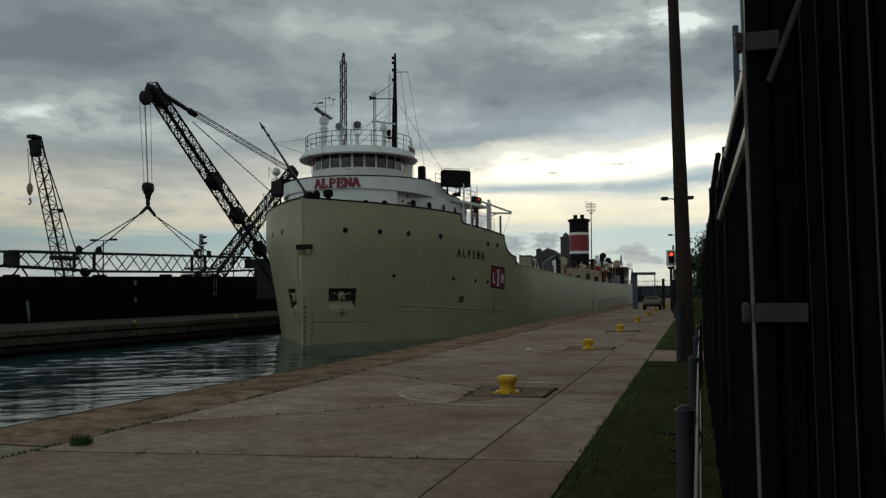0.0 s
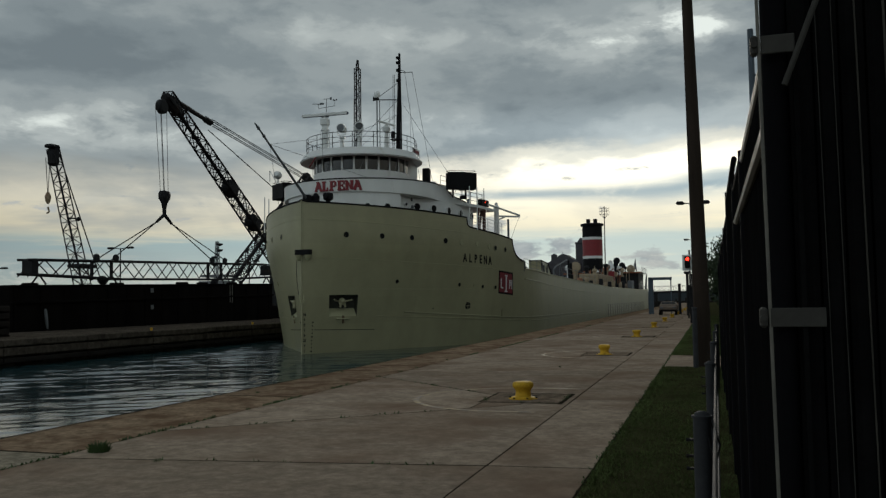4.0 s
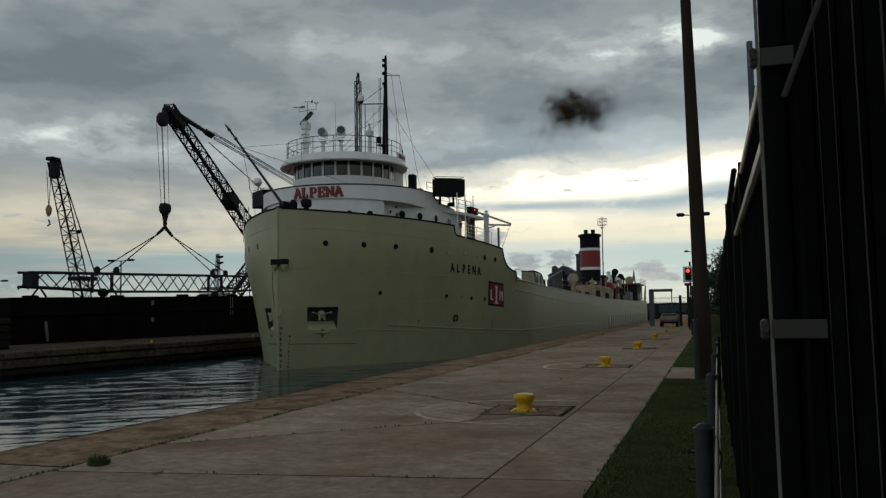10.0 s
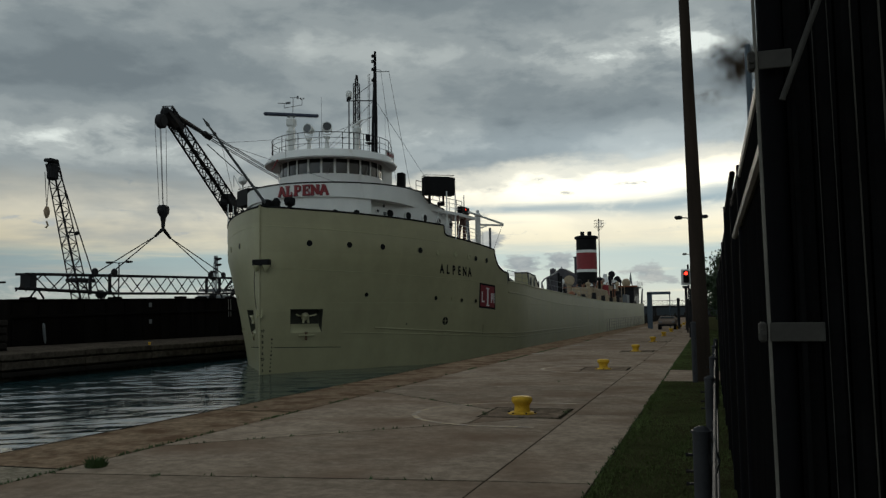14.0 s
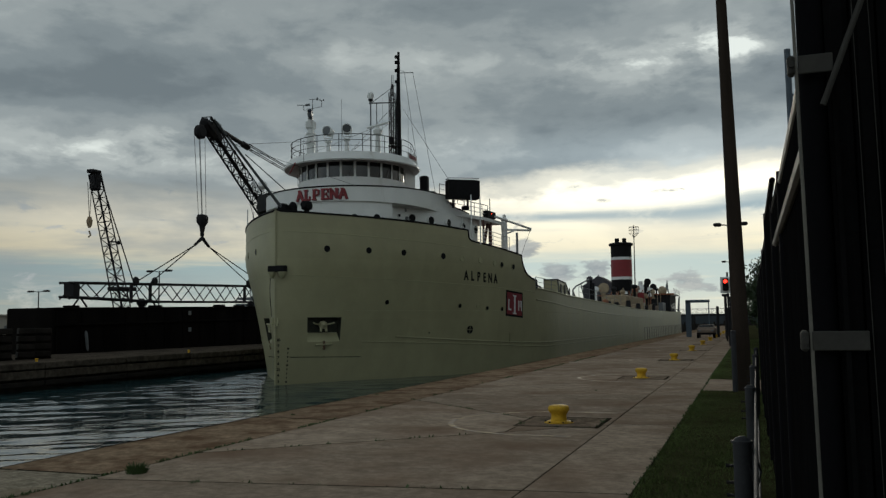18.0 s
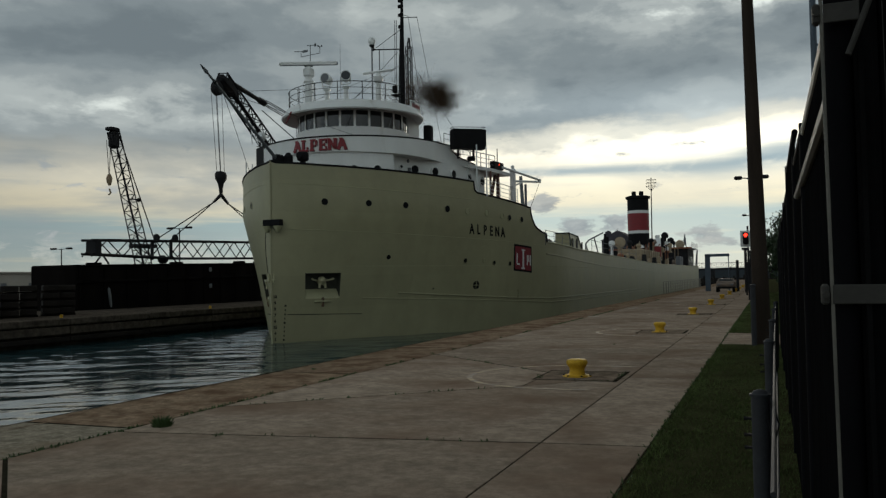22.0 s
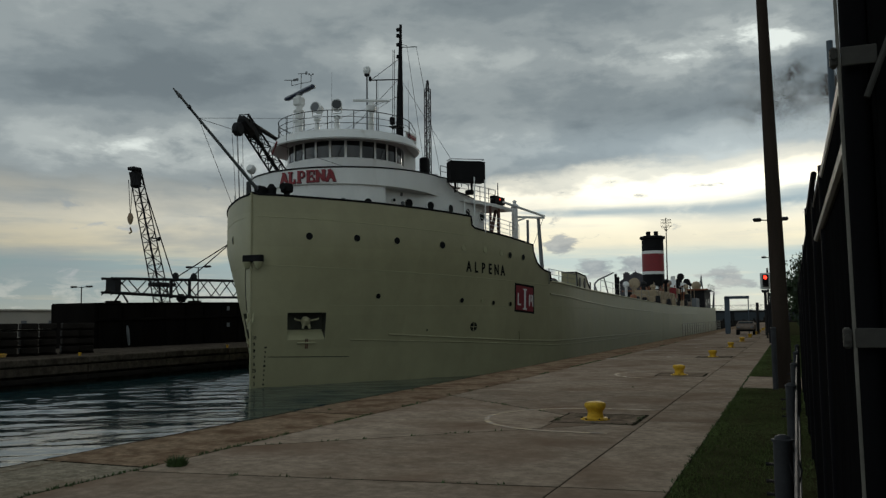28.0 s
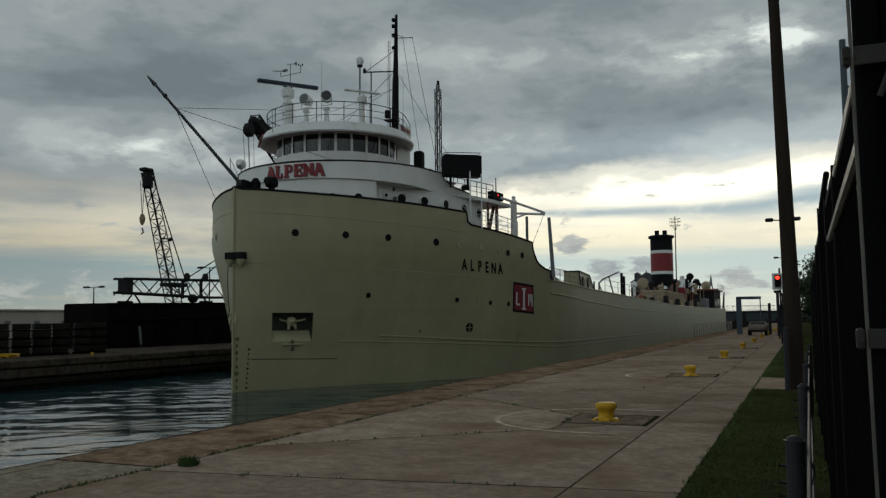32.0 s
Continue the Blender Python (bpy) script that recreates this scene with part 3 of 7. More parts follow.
def text_mesh(txt, size, depth, bold=0.0, squeeze=1.0, align="CENTER"):
    """Letters as a mesh: width along x, height along z, facing -y."""
    cu = bpy.data.curves.new("lettering", "FONT")
    cu.body, cu.size, cu.extrude, cu.offset, cu.align_x = txt, size, depth, bold, align
    cu.resolution_u = 3
    tmp = bpy.data.objects.new("lettering", cu)
    scene.collection.objects.link(tmp)
    me = bpy.data.meshes.new_from_object(tmp.evaluated_get(bpy.context.evaluated_depsgraph_get()))
    bpy.data.objects.remove(tmp)
    bpy.data.curves.remove(cu)
    me.transform(Matrix.Diagonal((squeeze, 1, 1, 1)))
    me.transform(Matrix.Rotation(radians(90), 4, "X"))
    return me

# ---- the setting: water, quays, lawn ----
WATER_Z, EDGE_X, FAR_X = -1.355, -9.0, -34.6


def water_sheet():
    """One sheet to the horizon; between the piers it carries short wind waves that run along the canal."""
    xs = np.concatenate([[-2500, -200, -60], np.arange(-37.0, -6.9, 0.11), [0, 2500]])
    ys = np.concatenate([[-300, -40, 0], np.arange(4.0, 62.0, 0.11), np.arange(62.0, 120.0, 0.24), [160, 4500]])
    gx, gy = np.meshgrid(xs, ys)
    rng = np.random.RandomState(7)
    h = np.zeros_like(gx)
    for i in range(64):
        wl = 0.45 * (3.6 / 0.45) ** (i / 63.0)
        a = radians(-56 + rng.normal(0, 20))
        kx, ky = math.cos(a) * 2 * math.pi / wl, math.sin(a) * 2 * math.pi / wl
        h += 0.00105 * wl ** 0.9 * rng.uniform(0.5, 1.4) * np.sin(kx * gx + ky * gy + rng.uniform(0, 6.28))
    # gusts leave rougher and smoother patches
    gust = 0.75 + 0.45 * np.sin(gx * 0.31 + gy * 0.12 + 1.0) * np.sin(gy * 0.17 - gx * 0.09)
    fade = np.clip((gx + 38.0) / 2.0, 0, 1) * np.clip((-6.5 - gx) / 2.0, 0, 1) * np.clip((gy - 2) / 4.0, 0, 1) * np.clip((122 - gy) / 6.0, 0, 1)
    # the freighter's wash roughens the water ahead of it; further down the canal it still lies smooth
    wash = 0.42 + 1.35 * np.clip((gy - 20.0) / 15.0, 0, 1)
    h = h * gust * fade * wash
    me = bpy.data.meshes.new("water")
    ny, nx = gx.shape
    idx = np.arange(ny * nx).reshape(ny, nx)
    quads = np.stack([idx[:-1, :-1], idx[:-1, 1:], idx[1:, 1:], idx[1:, :-1]], axis=-1).reshape(-1, 4)
    me.from_pydata(np.stack([gx, gy, h], axis=-1).reshape(-1, 3).tolist(), [], quads.tolist())
    me.update()
    me.polygons.foreach_set("use_smooth", [True] * len(me.polygons))
    me.materials.append(WATER)
    ob = new("water", me)
    ob.location = (0, 0, WATER_Z)
    return ob


WATER_OB = water_sheet()
tagged(WATER_OB, "dark rippled teal water in the canal", "water", kind="structure")

Q0, Q1, PERIOD, BOLLARD_X, BOLLARD_Y = -30.0, 330.0, 11.72, -3.17, 14.54
quay = Geo().prism([(EDGE_X, Q0), (2500, Q0), (2500, Q1), (EDGE_X, Q1)], -6.0, -0.007)
quay = solo("ground", quay, JOINT)
tagged(quay, "canal quay body of old concrete", "ground", kind="structure")


def slab_pieces():
    """The quay's concrete bays: a coping strip along the edge, diagonal bays round each bollard, a strip beside the lawn."""
    pavement = thing("pavement", (0, 0, 0), "worn concrete quay in cast bays with dark joints", "pavement", kind="structure")
    rng = random.Random(4)

    def slab(poly, material, name="slab", gap=0.011, top=0.0):
        cx, cy = sum(p[0] for p in poly) / len(poly), sum(p[1] for p in poly) / len(poly)
        pts = []
        n = len(poly)
        for i in range(n):
            p0, p1, p2 = Vector(poly[i - 1]), Vector(poly[i]), Vector(poly[(i + 1) % n])
            d0, d1 = (p1 - p0).normalized(), (p2 - p1).normalized()
            n0, n1 = Vector((-d0.y, d0.x)), Vector((-d1.y, d1.x))
            # joints across the quay are made wider to show at the camera's low angle
            g0, g1 = (gap * (1 + 1.5 * abs(d_.x)) for d_ in (d0, d1))
            det = n0.x * n1.y - n0.y * n1.x
            if abs(det) < 0.2:
                q = p1 + n0 * g0
            else:
                q = p1 + Vector((g0 * n1.y - g1 * n0.y, n0.x * g1 - n1.x * g0)) / det
            pts.append((q.x - cx, q.y - cy))
        g = Geo()
        n = len(pts)
        inner = [(x * (1 - 0.012 / max(math.hypot(x, y), 0.1)), y * (1 - 0.012 / max(math.hypot(x, y), 0.1))) for x, y in pts]
        g.add([(x, y, -0.060) for x, y in pts] + [(x, y, -0.004) for x, y in pts] + [(x, y, 0) for x, y in inner],
              [(i, (i + 1) % n, n + (i + 1) % n, n + i) for i in range(n)] + [(n + i, n + (i + 1) % n, 2 * n + (i + 1) % n, 2 * n + i) for i in range(n)]
              + [tuple(range(2 * n, 3 * n))])
        ob = part(name, g, material, pavement, smooth=False)
        ob.matrix_basis = pose(cx, cy, top + rng.uniform(-0.002, 0.002), rng.uniform(-0.02, 0.02), rng.uniform(-0.02, 0.02))

    yb = BOLLARD_Y - 2 * PERIOD
    while yb < Q1 - PERIOD:
        def P(x, y):
            return (x, yb + y)
        slab([P(-7.25, -6.55), P(-2.3, -5.85), P(-2.3, -0.15), P(-3.05, -0.15), P(-3.05, -0.75), P(-7.25, -4.55)], CONC)
        slab([P(-7.25, -4.55), P(-3.75, -1.38), P(-3.75, 0.47), P(-7.25, 3.6)], CONC)
        slab([P(-7.25, 3.6), P(-3.75, 0.47), P(-3.05, 0.35), P(-3.05, -0.15), P(-2.3, -0.15), P(-2.3, 5.87), P(-7.25, 5.17)], CONC)
        slab([P(-3.75, -1.38), P(-3.05, -0.75), P(-3.05, 0.35), P(-3.75, 0.47)], CONC)
        for a, b in ((-5.85, 0.05), (0.05, 5.87)):
            slab([P(-2.3, a), P(-1.2, a + 0.1), P(-1.2, b + 0.1), P(-2.3, b)], CONC)
        for a, b in ((-6.3, -0.4), (-0.4, 5.42)):
            slab([P(EDGE_X + 0.06, a), P(-7.25, a), P(-7.25, b), P(EDGE_X + 0.06, b)], CONCPALE if 5.0 < yb + b < 9.0 else COPE, gap=0.017)
        yb += PERIOD
    # the rounded, chipped nosing of the edge
    g = Geo()
    rows = []
    for i in range(0, 1121):
        y = Q0 + i * 0.5 if i < 64 else (2.0 + (i - 64) * 0.1 if i < 564 else 52.0 + (i - 564) * 0.5)
        w = 0.045 * noise.noise((y * 0.55, 3.1, 0)) + 0.030 * noise.noise((y * 2.3, 1.1, 0)) + 0.018 * noise.noise((y * 7.1, 5.1, 0))
        # the near end of the coping has crumbled
        w += 0.20 * max(0.0, min(1.0, (9.6 - y) / 1.2)) + (0.05 * noise.noise((y * 3.3, 9.0, 0)) if y < 9.6 else 0.0)
        rows.append([(EDGE_X + 0.10 + max(w, 0) * 1.3, y, 0.004), (EDGE_X + 0.03 + w, y, -0.010), (EDGE_X - 0.03 + w, y, -0.05), (EDGE_X - 0.08 + w, y, -0.13), (EDGE_X - 0.09, y, -0.30),
                     (EDGE_X - 0.02, y, -0.36), (EDGE_X - 0.02, y, -5.0)])
    g.sheet(rows, flip=True)
    part("nosing", g, COPE, pavement, "weathered brown coping edge")
    # a cross path that cuts the lawn
    for k in range(-1, 6):
        y0 = 21.8 + k * 36.0 if k >= 0 else -16
        slab([(-1.2, y0), (0.6, y0 - 0.3), (0.6, y0 + 3.9), (-1.2, y0 + 4.3)], CONC)
    return pavement


def painted_lines():
    """A worn U round each bollard."""
    for k in range(0, 9):
        yb = BOLLARD_Y + k * PERIOD
        g = Geo()
        arc = [(-0.15 - 0.0, -1.72)] + [(-0.15 - 1.72 * math.sin(radians(a)), -1.72 * math.cos(radians(a))) for a in range(0, 181, 9)]
        arc = [(0.55, -1.72)] + arc + [(0.75, 1.72)]
        rows = []
        for i, (x, y) in enumerate(arc):
            a, b = Vector(arc[max(i - 1, 0)]), Vector(arc[min(i + 1, len(arc) - 1)])
            d = (b - a).normalized()
            n_ = Vector((-d.y, d.x))
            rows.append([(x + n_.x * 0.048, y + n_.y * 0.048, 0), (x - n_.x * 0.048, y - n_.y * 0.048, 0)])
        g.sheet(rows, flip=True)
        ob = solo("painted_line", g, PAINTLINE, (BOLLARD_X, yb, 0.0062), smooth=False)
        tagged(ob, "worn pale yellow line looped round a mooring bollard", "painted line", "lines round the bollards")
    for k, (x, y, w) in enumerate([(-5.6, 54.0, 1.2), (-6.8, 45.0, 0.7), (-7.1, 36.0, 0.5), (-5.9, 66.0, 1.6)]):
        ob = solo("painted_mark", Geo().box((0, 0, 0), (w, 0.14, 0.003)), WHITELINE, (x, y, 0.0065), smooth=False)
        tagged(ob, "short worn white mark on the concrete quay", "painted mark", "marks on the quay")


def bollards():
    g = Geo().lathe([(0.212, 0.0), (0.216, 0.020), (0.196, 0.032), (0.142, 0.038), (0.135, 0.06), (0.128, 0.11), (0.133, 0.145), (0.158, 0.178), (0.176, 0.205), (0.182, 0.235),
                     (0.177, 0.265), (0.160, 0.286), (0.114, 0.298), (0.05, 0.302)], seg=28)
    first = None
    for k in range(0, 12):
        m = pose(BOLLARD_X, BOLLARD_Y + k * PERIOD, 0.006, 0, 0, 37 * k)
        if first is None:
            first = thing("mooring_bollard", (0, 0, 0), "squat yellow iron mooring bollard with a flared head, on the quay", "bollard", "mooring bollards")
            part("post", g, YELLOW, first)
            f = Geo().lathe([(0.25, -0.001), (0.25, 0.010), (0.21, 0.014)], seg=28)
            part("flange", f, YELLOW, first)
            for a in range(6):
                part("bolt", Geo().lathe([(0.016, 0.012), (0.016, 0.03), (0.008, 0.034)], (0.232 * math.cos(a * 1.047), 0.232 * math.sin(a * 1.047), 0), 6), STEEL, first)
            first.matrix_basis = m
        else:
            copy_thing(first, m)
        sq = Geo().prism([(-0.62, -0.55), (0.70, -0.55), (0.70, 0.80), (-0.62, 0.80)], -0.009, 0.0)
        ob = solo("bollard_pad", sq, PADCONC, (BOLLARD_X, BOLLARD_Y + k * PERIOD, 0.0045), smooth=False)
        rim = solo("pad_joint", Geo().box((0.04, 0.83, 0), (1.45, 0.05, 0.004)).box((0.74, 0.12, 0), (0.07, 1.5, 0.004)).box((0.04, -0.57, 0), (1.4, 0.03, 0.004)).box((-0.64, 0.12, 0), (0.025, 1.4, 0.004)), JOINT, (BOLLARD_X, BOLLARD_Y + k * PERIOD, 0.0035), smooth=False)
        tagged(rim, "dark earth-filled joint round a bollard pad", "joint", "pad joints")
        tagged(ob, "square infill pad of grey concrete under a bollard", "concrete pad", "bollard pads")


def weed(name, loc, size, blades, seed, label):
    rng = random.Random(seed)
    g = Geo()
    for _ in range(blades):
        a, r, h = rng.uniform(0, 6.28), size * 0.5 * math.sqrt(rng.random()), 0.0
        h = rng.uniform(0.35, 1.0) * size * 0.62 * (1.05 - 0.8 * (r / (size * 0.5)) ** 2)
        x, y = r * math.cos(a), r * math.sin(a)
        lean, w = rng.uniform(0.1, 0.9), rng.uniform(0.018, 0.04) * size
        dx, dy = math.cos(a) * lean * h, math.sin(a) * lean * h
        px, py = -math.sin(a) * w, math.cos(a) * w
        g.add([(x - px * 0.4, y - py * 0.4, 0), (x + px * 0.4, y + py * 0.4, 0), (x + dx * 0.5 + px, y + dy * 0.5 + py, h * 0.65), (x + dx, y + dy, h), (x + dx * 0.5 - px, y + dy * 0.5 - py, h * 0.6)],
              [(0, 1, 2, 3, 4)])
    ob = solo(name, g, WEED, loc, smooth=False)
    return tagged(ob, label, "weed", "weeds in the joints")


def weeds():
    for i, (x, y, s) in enumerate([(-6.98, 8.45, 0.24), (-7.25, 12.3, 0.09), (-7.30, 18.1, 0.13), (-7.3, 17.0, 0.07), (-8.9, 17.6, 0.11), (-3.75, 14.2, 0.13), (-3.85, 14.55, 0.08),
                                   (-2.45, 14.75, 0.11), (-2.46, 15.1, 0.10), (-7.2, 7.0, 0.09), (-7.25, 6.1, 0.10), (-7.22, 10.0, 0.07), (-7.28, 14.2, 0.08), (-7.3, 15.6, 0.09),
                                   (-5.9, 8.06, 0.09), (-7.24, 9.2, 0.10), (-7.27, 11.3, 0.12), (-7.24, 13.2, 0.11), (-7.27, 16.3, 0.12), (-7.25, 19.4, 0.12), (-7.26, 20.6, 0.10), (-8.4, 14.6, 0.10), (-8.7, 19.2, 0.10), (-3.7, 21.4, 0.08), (-8.95, 21.5, 0.09), (-7.3, 23.4, 0.09), (-7.3, 26.2, 0.10), (-1.22, 11.0, 0.09), (-1.2, 13.1, 0.08), (-1.2, 17.3, 0.09)]):
        weed("weed_tuft", (x, y, -0.005), s, 420 if s > 0.15 else 40, i, "small green weed growing from a concrete joint")
    # low moss and grass along the joints, as one growth
    rng, g = random.Random(9), Geo()
    lines = [((-7.25, -5), (-7.25, 60), 5200), ((-7.25, 10.0), (-3.75, 13.2), 120), ((-7.25, 18.1), (-3.75, 15.0), 160), ((-7.2, 8.0), (-2.3, 8.7), 70), ((-3.8, 14.0), (-2.4, 14.0), 30),
             ((-2.47, 14.0), (-2.47, 15.3), 60), ((-1.2, 3), (-1.2, 60), 900)]
    for a, b, n_ in lines:
        for _ in range(n_):
            k = rng.random()
            if noise.noise((a[0] + k * 23.0, a[1], 2.2)) < 0.05 and a[0] < -1.5:
                continue
            x, y = a[0] + (b[0] - a[0]) * k + rng.uniform(-0.03, 0.03), a[1] + (b[1] - a[1]) * k + rng.uniform(-0.03, 0.03)
            h, q = rng.uniform(0.010, 0.045), rng.uniform(0, 6.28)
            c, s = math.cos(q) * 0.013, math.sin(q) * 0.013
            g.add([(x - c, y - s, -0.01), (x + c, y + s, -0.01), (x + rng.uniform(-0.03, 0.03), y + rng.uniform(-0.03, 0.03), h)], [(0, 1, 2)])
    ob = solo("joint_grass", g, WEED, smooth=False)
    tagged(ob, "fine grass and moss along the slab joints", "grass", kind="stuff")


def lawn():
    g = Geo()
    for y0, y1 in ((Q0, 21.75), (26.05, Q1)):
        rows = []
        n_ = 40
        for i in range(n_ + 1):
            y = y0 + (y1 - y0) * i / n_
            rows.append([(-1.19 + 0.02 * noise.noise((y * 2.1, 0, 0)), y, -0.005), (-0.9, y, 0.012), (0.7, y, 0.012), (40, y, 0.012)])
        g.sheet(rows, flip=True)
    ob = solo("lawn_soil", g, SOIL)
    tagged(ob, "dark soil strip under mown grass", "ground", kind="structure")
    rng, g = random.Random(2), Geo()
    count = 0
    while count < 110000:
        y = 3.0 + 75 * rng.random() ** 2.2
        x = rng.uniform(-1.22, 0.62)
        if x < -1.20 + 0.012 * max(0.0, 10.0 - y) + 0.05 * noise.noise((y * 1.7, 4.0, 0)):
            continue
        if 21.75 < y < 26.0:
            continue
        count += 1
        near = max(0.25, min(1.0, y / 14.0))
        h, q, w = rng.uniform(0.02, 0.055) * (0.8 + 0.5 * noise.noise((x * 1.3, y * 0.7, 0))), rng.uniform(0, 6.28), 0.0025 + 0.006 * near
        c, s = math.cos(q) * w, math.sin(q) * w
        lx, ly = rng.uniform(-0.03, 0.03), rng.uniform(-0.03, 0.03)
        g.add([(x - c, y - s, 0.0), (x + c, y + s, 0.0), (x + lx, y + ly, h)], [(0, 1, 2)])
    ob = solo("lawn_grass", g, GRASS, smooth=False)
    tagged(ob, "short mown grass with yellowed patches beside the quay", "grass", kind="stuff")


def black_fence():
    """Tall chain-link fence filled with black privacy slats, stepping along the lawn; its end post stands by the lens."""
    X = 0.162
    fence = thing("privacy_fence", (X, 0, 0), "tall fence of black vertical privacy slats on steel posts", "fence")
    # bays: start, end, top
    bays = [(2.42, 4.72, 2.47), (4.72, 6.3, 2.50), (6.3, 8.75, 2.72), (8.75, 11.2, 2.56), (11.2, 13.6, 2.52), (13.6, 16.0, 2.5), (16.0, 18.4, 2.48), (18.4, 20.8, 2.46)]

    def slat_mesh(h):
        g = Geo()
        g.add([(0, -0.029, 0), (0.010, -0.014, 0), (0.010, 0.014, 0), (0, 0.029, 0), (0, -0.029, h), (0.010, -0.014, h), (0.010, 0.014, h), (0, 0.029, h)],
              [(0, 1, 5, 4), (1, 2, 6, 5), (2, 3, 7, 6), (3, 0, 4, 7), (4, 5, 6, 7), (3, 2, 1, 0)])
        me = g.mesh("slat", False)
        me.materials.append(FENCE)
        return me

    for y0, y1, top in bays:
        me = slat_mesh(top - 0.09)
        for i in range(int((y1 - y0 - 0.06) / 0.062)):
            same("slat", me, fence, pose(0.012, y0 + 0.061 + i * 0.062, 0.05))
        part("top_rail", Geo().cyl((0.02, max(y0, 2.49), top - 0.02), (0.02, y1, top - 0.02), 0.021, seg=10), FENCEPOST if y0 > 4 else GALV, fence)
        part("bottom_wire", Geo().cyl((0.02, y0, 0.09), (0.02, y1, 0.09), 0.004, seg=5), GALV, fence)
        part("post", Geo().cyl((0.03, y1, 0), (0.03, y1, top + 0.03), 0.036, seg=14), FENCEPOST, fence)
    part("mesh_backing", Geo().box((0.07, 11.6, 1.2), (0.012, 18.4, 2.3)), FENCE, fence)
    part("brace_rail", Geo().cyl((0.0, 2.46, 2.19), (0.0, 5.5, 2.19), 0.02, seg=8), GALV, fence, "galvanised middle rail")
    # the taller return that closes the lawn off, with its corner post, tension bar and brace bands
    me = slat_mesh(3.5)
    for i in range(46):
        same("slat", me, fence, pose(0.085 + i * 0.0645, 2.44, 0.05, 0, 0, -90))
    part("mesh_backing", Geo().box((1.5, 2.50, 1.8), (3.0, 0.012, 3.6)), FENCE, fence)
    part("corner_post", Geo().cyl((0.022, 2.46, 0), (0.022, 2.46, 3.6), 0.034, seg=16), FENCEPOST, fence)
    part("tension_bar", Geo().box((-0.016, 2.395, 1.8), (0.009, 0.006, 3.5), Matrix.Rotation(radians(-0.45), 4, "Y"), 0.002), BARSTEEL, fence, "thin galvanised tension bar")
    for z, w in ((1.676, 0.135), (2.405, 0.085)):
        g = Geo().box((-0.015 + w / 2, 2.393, z), (w, 0.005, 0.05), ch=0.002)
        part("brace_band", g, GALVDIM, fence, "bolted galvanised brace band")
        part("band_bolt", Geo().box((-0.032, 2.40, z), (0.02, 0.03, 0.054), ch=0.006).cyl((-0.032, 2.375, z), (-0.032, 2.42, z), 0.009, seg=8), GALVDIM, fence)
    part("truss_rod", Geo().cyl((0.040, 2.385, 2.29), (0.16, 2.385, 2.60), 0.008, seg=8), GALVDIM, fence)
    # thin strips painted paler to the right stand in for light glinting on slats
    for x, w, m_ in ((0.131, 0.002, GALVDIM), (0.170, 0.002, GALVDIM), (0.227, 0.004, SLATGLINT), (0.296, 0.006, SLATGLINT), (0.36, 0.004, SLATGLINT)):
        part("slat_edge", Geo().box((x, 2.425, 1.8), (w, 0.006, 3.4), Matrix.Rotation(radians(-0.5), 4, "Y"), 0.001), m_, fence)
    post = thing("gate_post", (0.272, 5.33, 0), "slim dark blue steel post with small hinge lugs", "post")
    part("shaft", Geo().cyl((0, 0, 0), (0, 0, 3.33), 0.018, seg=10), BLUE, post)
    for z in (3.27, 3.05):
        part("lug", Geo().box((0.018, 0, z), (0.02, 0.014, 0.014), ch=0.003), BLUE, post)
    return fence


def shade_wall():
    """Long unseen wall added behind the fence to shade the far quay and hull."""
    w = thing("wall_east", (8.0, 88.0, 0), "long dark unseen wall added to shade the far quay and hull", "wall", kind="structure")
    part("cladding", Geo().box((0.2, 0, 4.4), (0.4, 124, 8.8)), DARKBRICK, w)
    part("eaves", Geo().box((0.1, 0, 8.9), (0.8, 124.6, 0.25), ch=0.04), STEEL, w)
    part("plinth", Geo().box((-0.06, 0, 0.3), (0.14, 124, 0.6), ch=0.03), FARCONC, w)


def low_fence():
    """Knee-high galvanised pipe fence between lawn and walk."""
    f = thing("pipe_fence", (0, 0, 0), "low galvanised pipe fence with domed posts on the lawn", "fence")
    for k, y in enumerate((5.0, 8.85, 12.7, 16.55, 20.4)):
        x = -0.073 + 0.040 * k
        p = part("post", Geo().lathe([(0.049, 0), (0.049, 1.055), (0.057, 1.056), (0.057, 1.068), (0.044, 1.072), (0.036, 1.084), (0.018, 1.092), (0.004, 1.094)], (x, y, 0), 18), POSTGREY, f)
        for z in (0.93, 0.84, 0.77):
            part("clip", Geo().box((x - 0.065, y + 0.01, z), (0.05, 0.02, 0.014), ch=0.003).cyl((x - 0.09, y + 0.01, z), (x - 0.075, y + 0.01, z), 0.012, seg=6), STEEL, p)
    part("rail", Geo().path([(-0.012, 2.9, 1.03), (0.0, 5.5, 1.03), (0.018, 9.5, 1.03), (0.085, 20.5, 1.03)], 0.010, 10), POSTGREY, f, "weathered galvanised top rail")
    part("wire_tie", Geo().path([(-0.03, 5.05, 1.03), (0.02, 5.05, 0.90), (-0.01, 4.95, 0.80), (-0.04, 4.95, 0.95)], 0.005, 5), STEEL, f)
    part("lower_rail", Geo().cyl((-0.01, 3.0, 0.35), (0.085, 20.5, 0.35), 0.010, seg=8), POSTGREY, f)



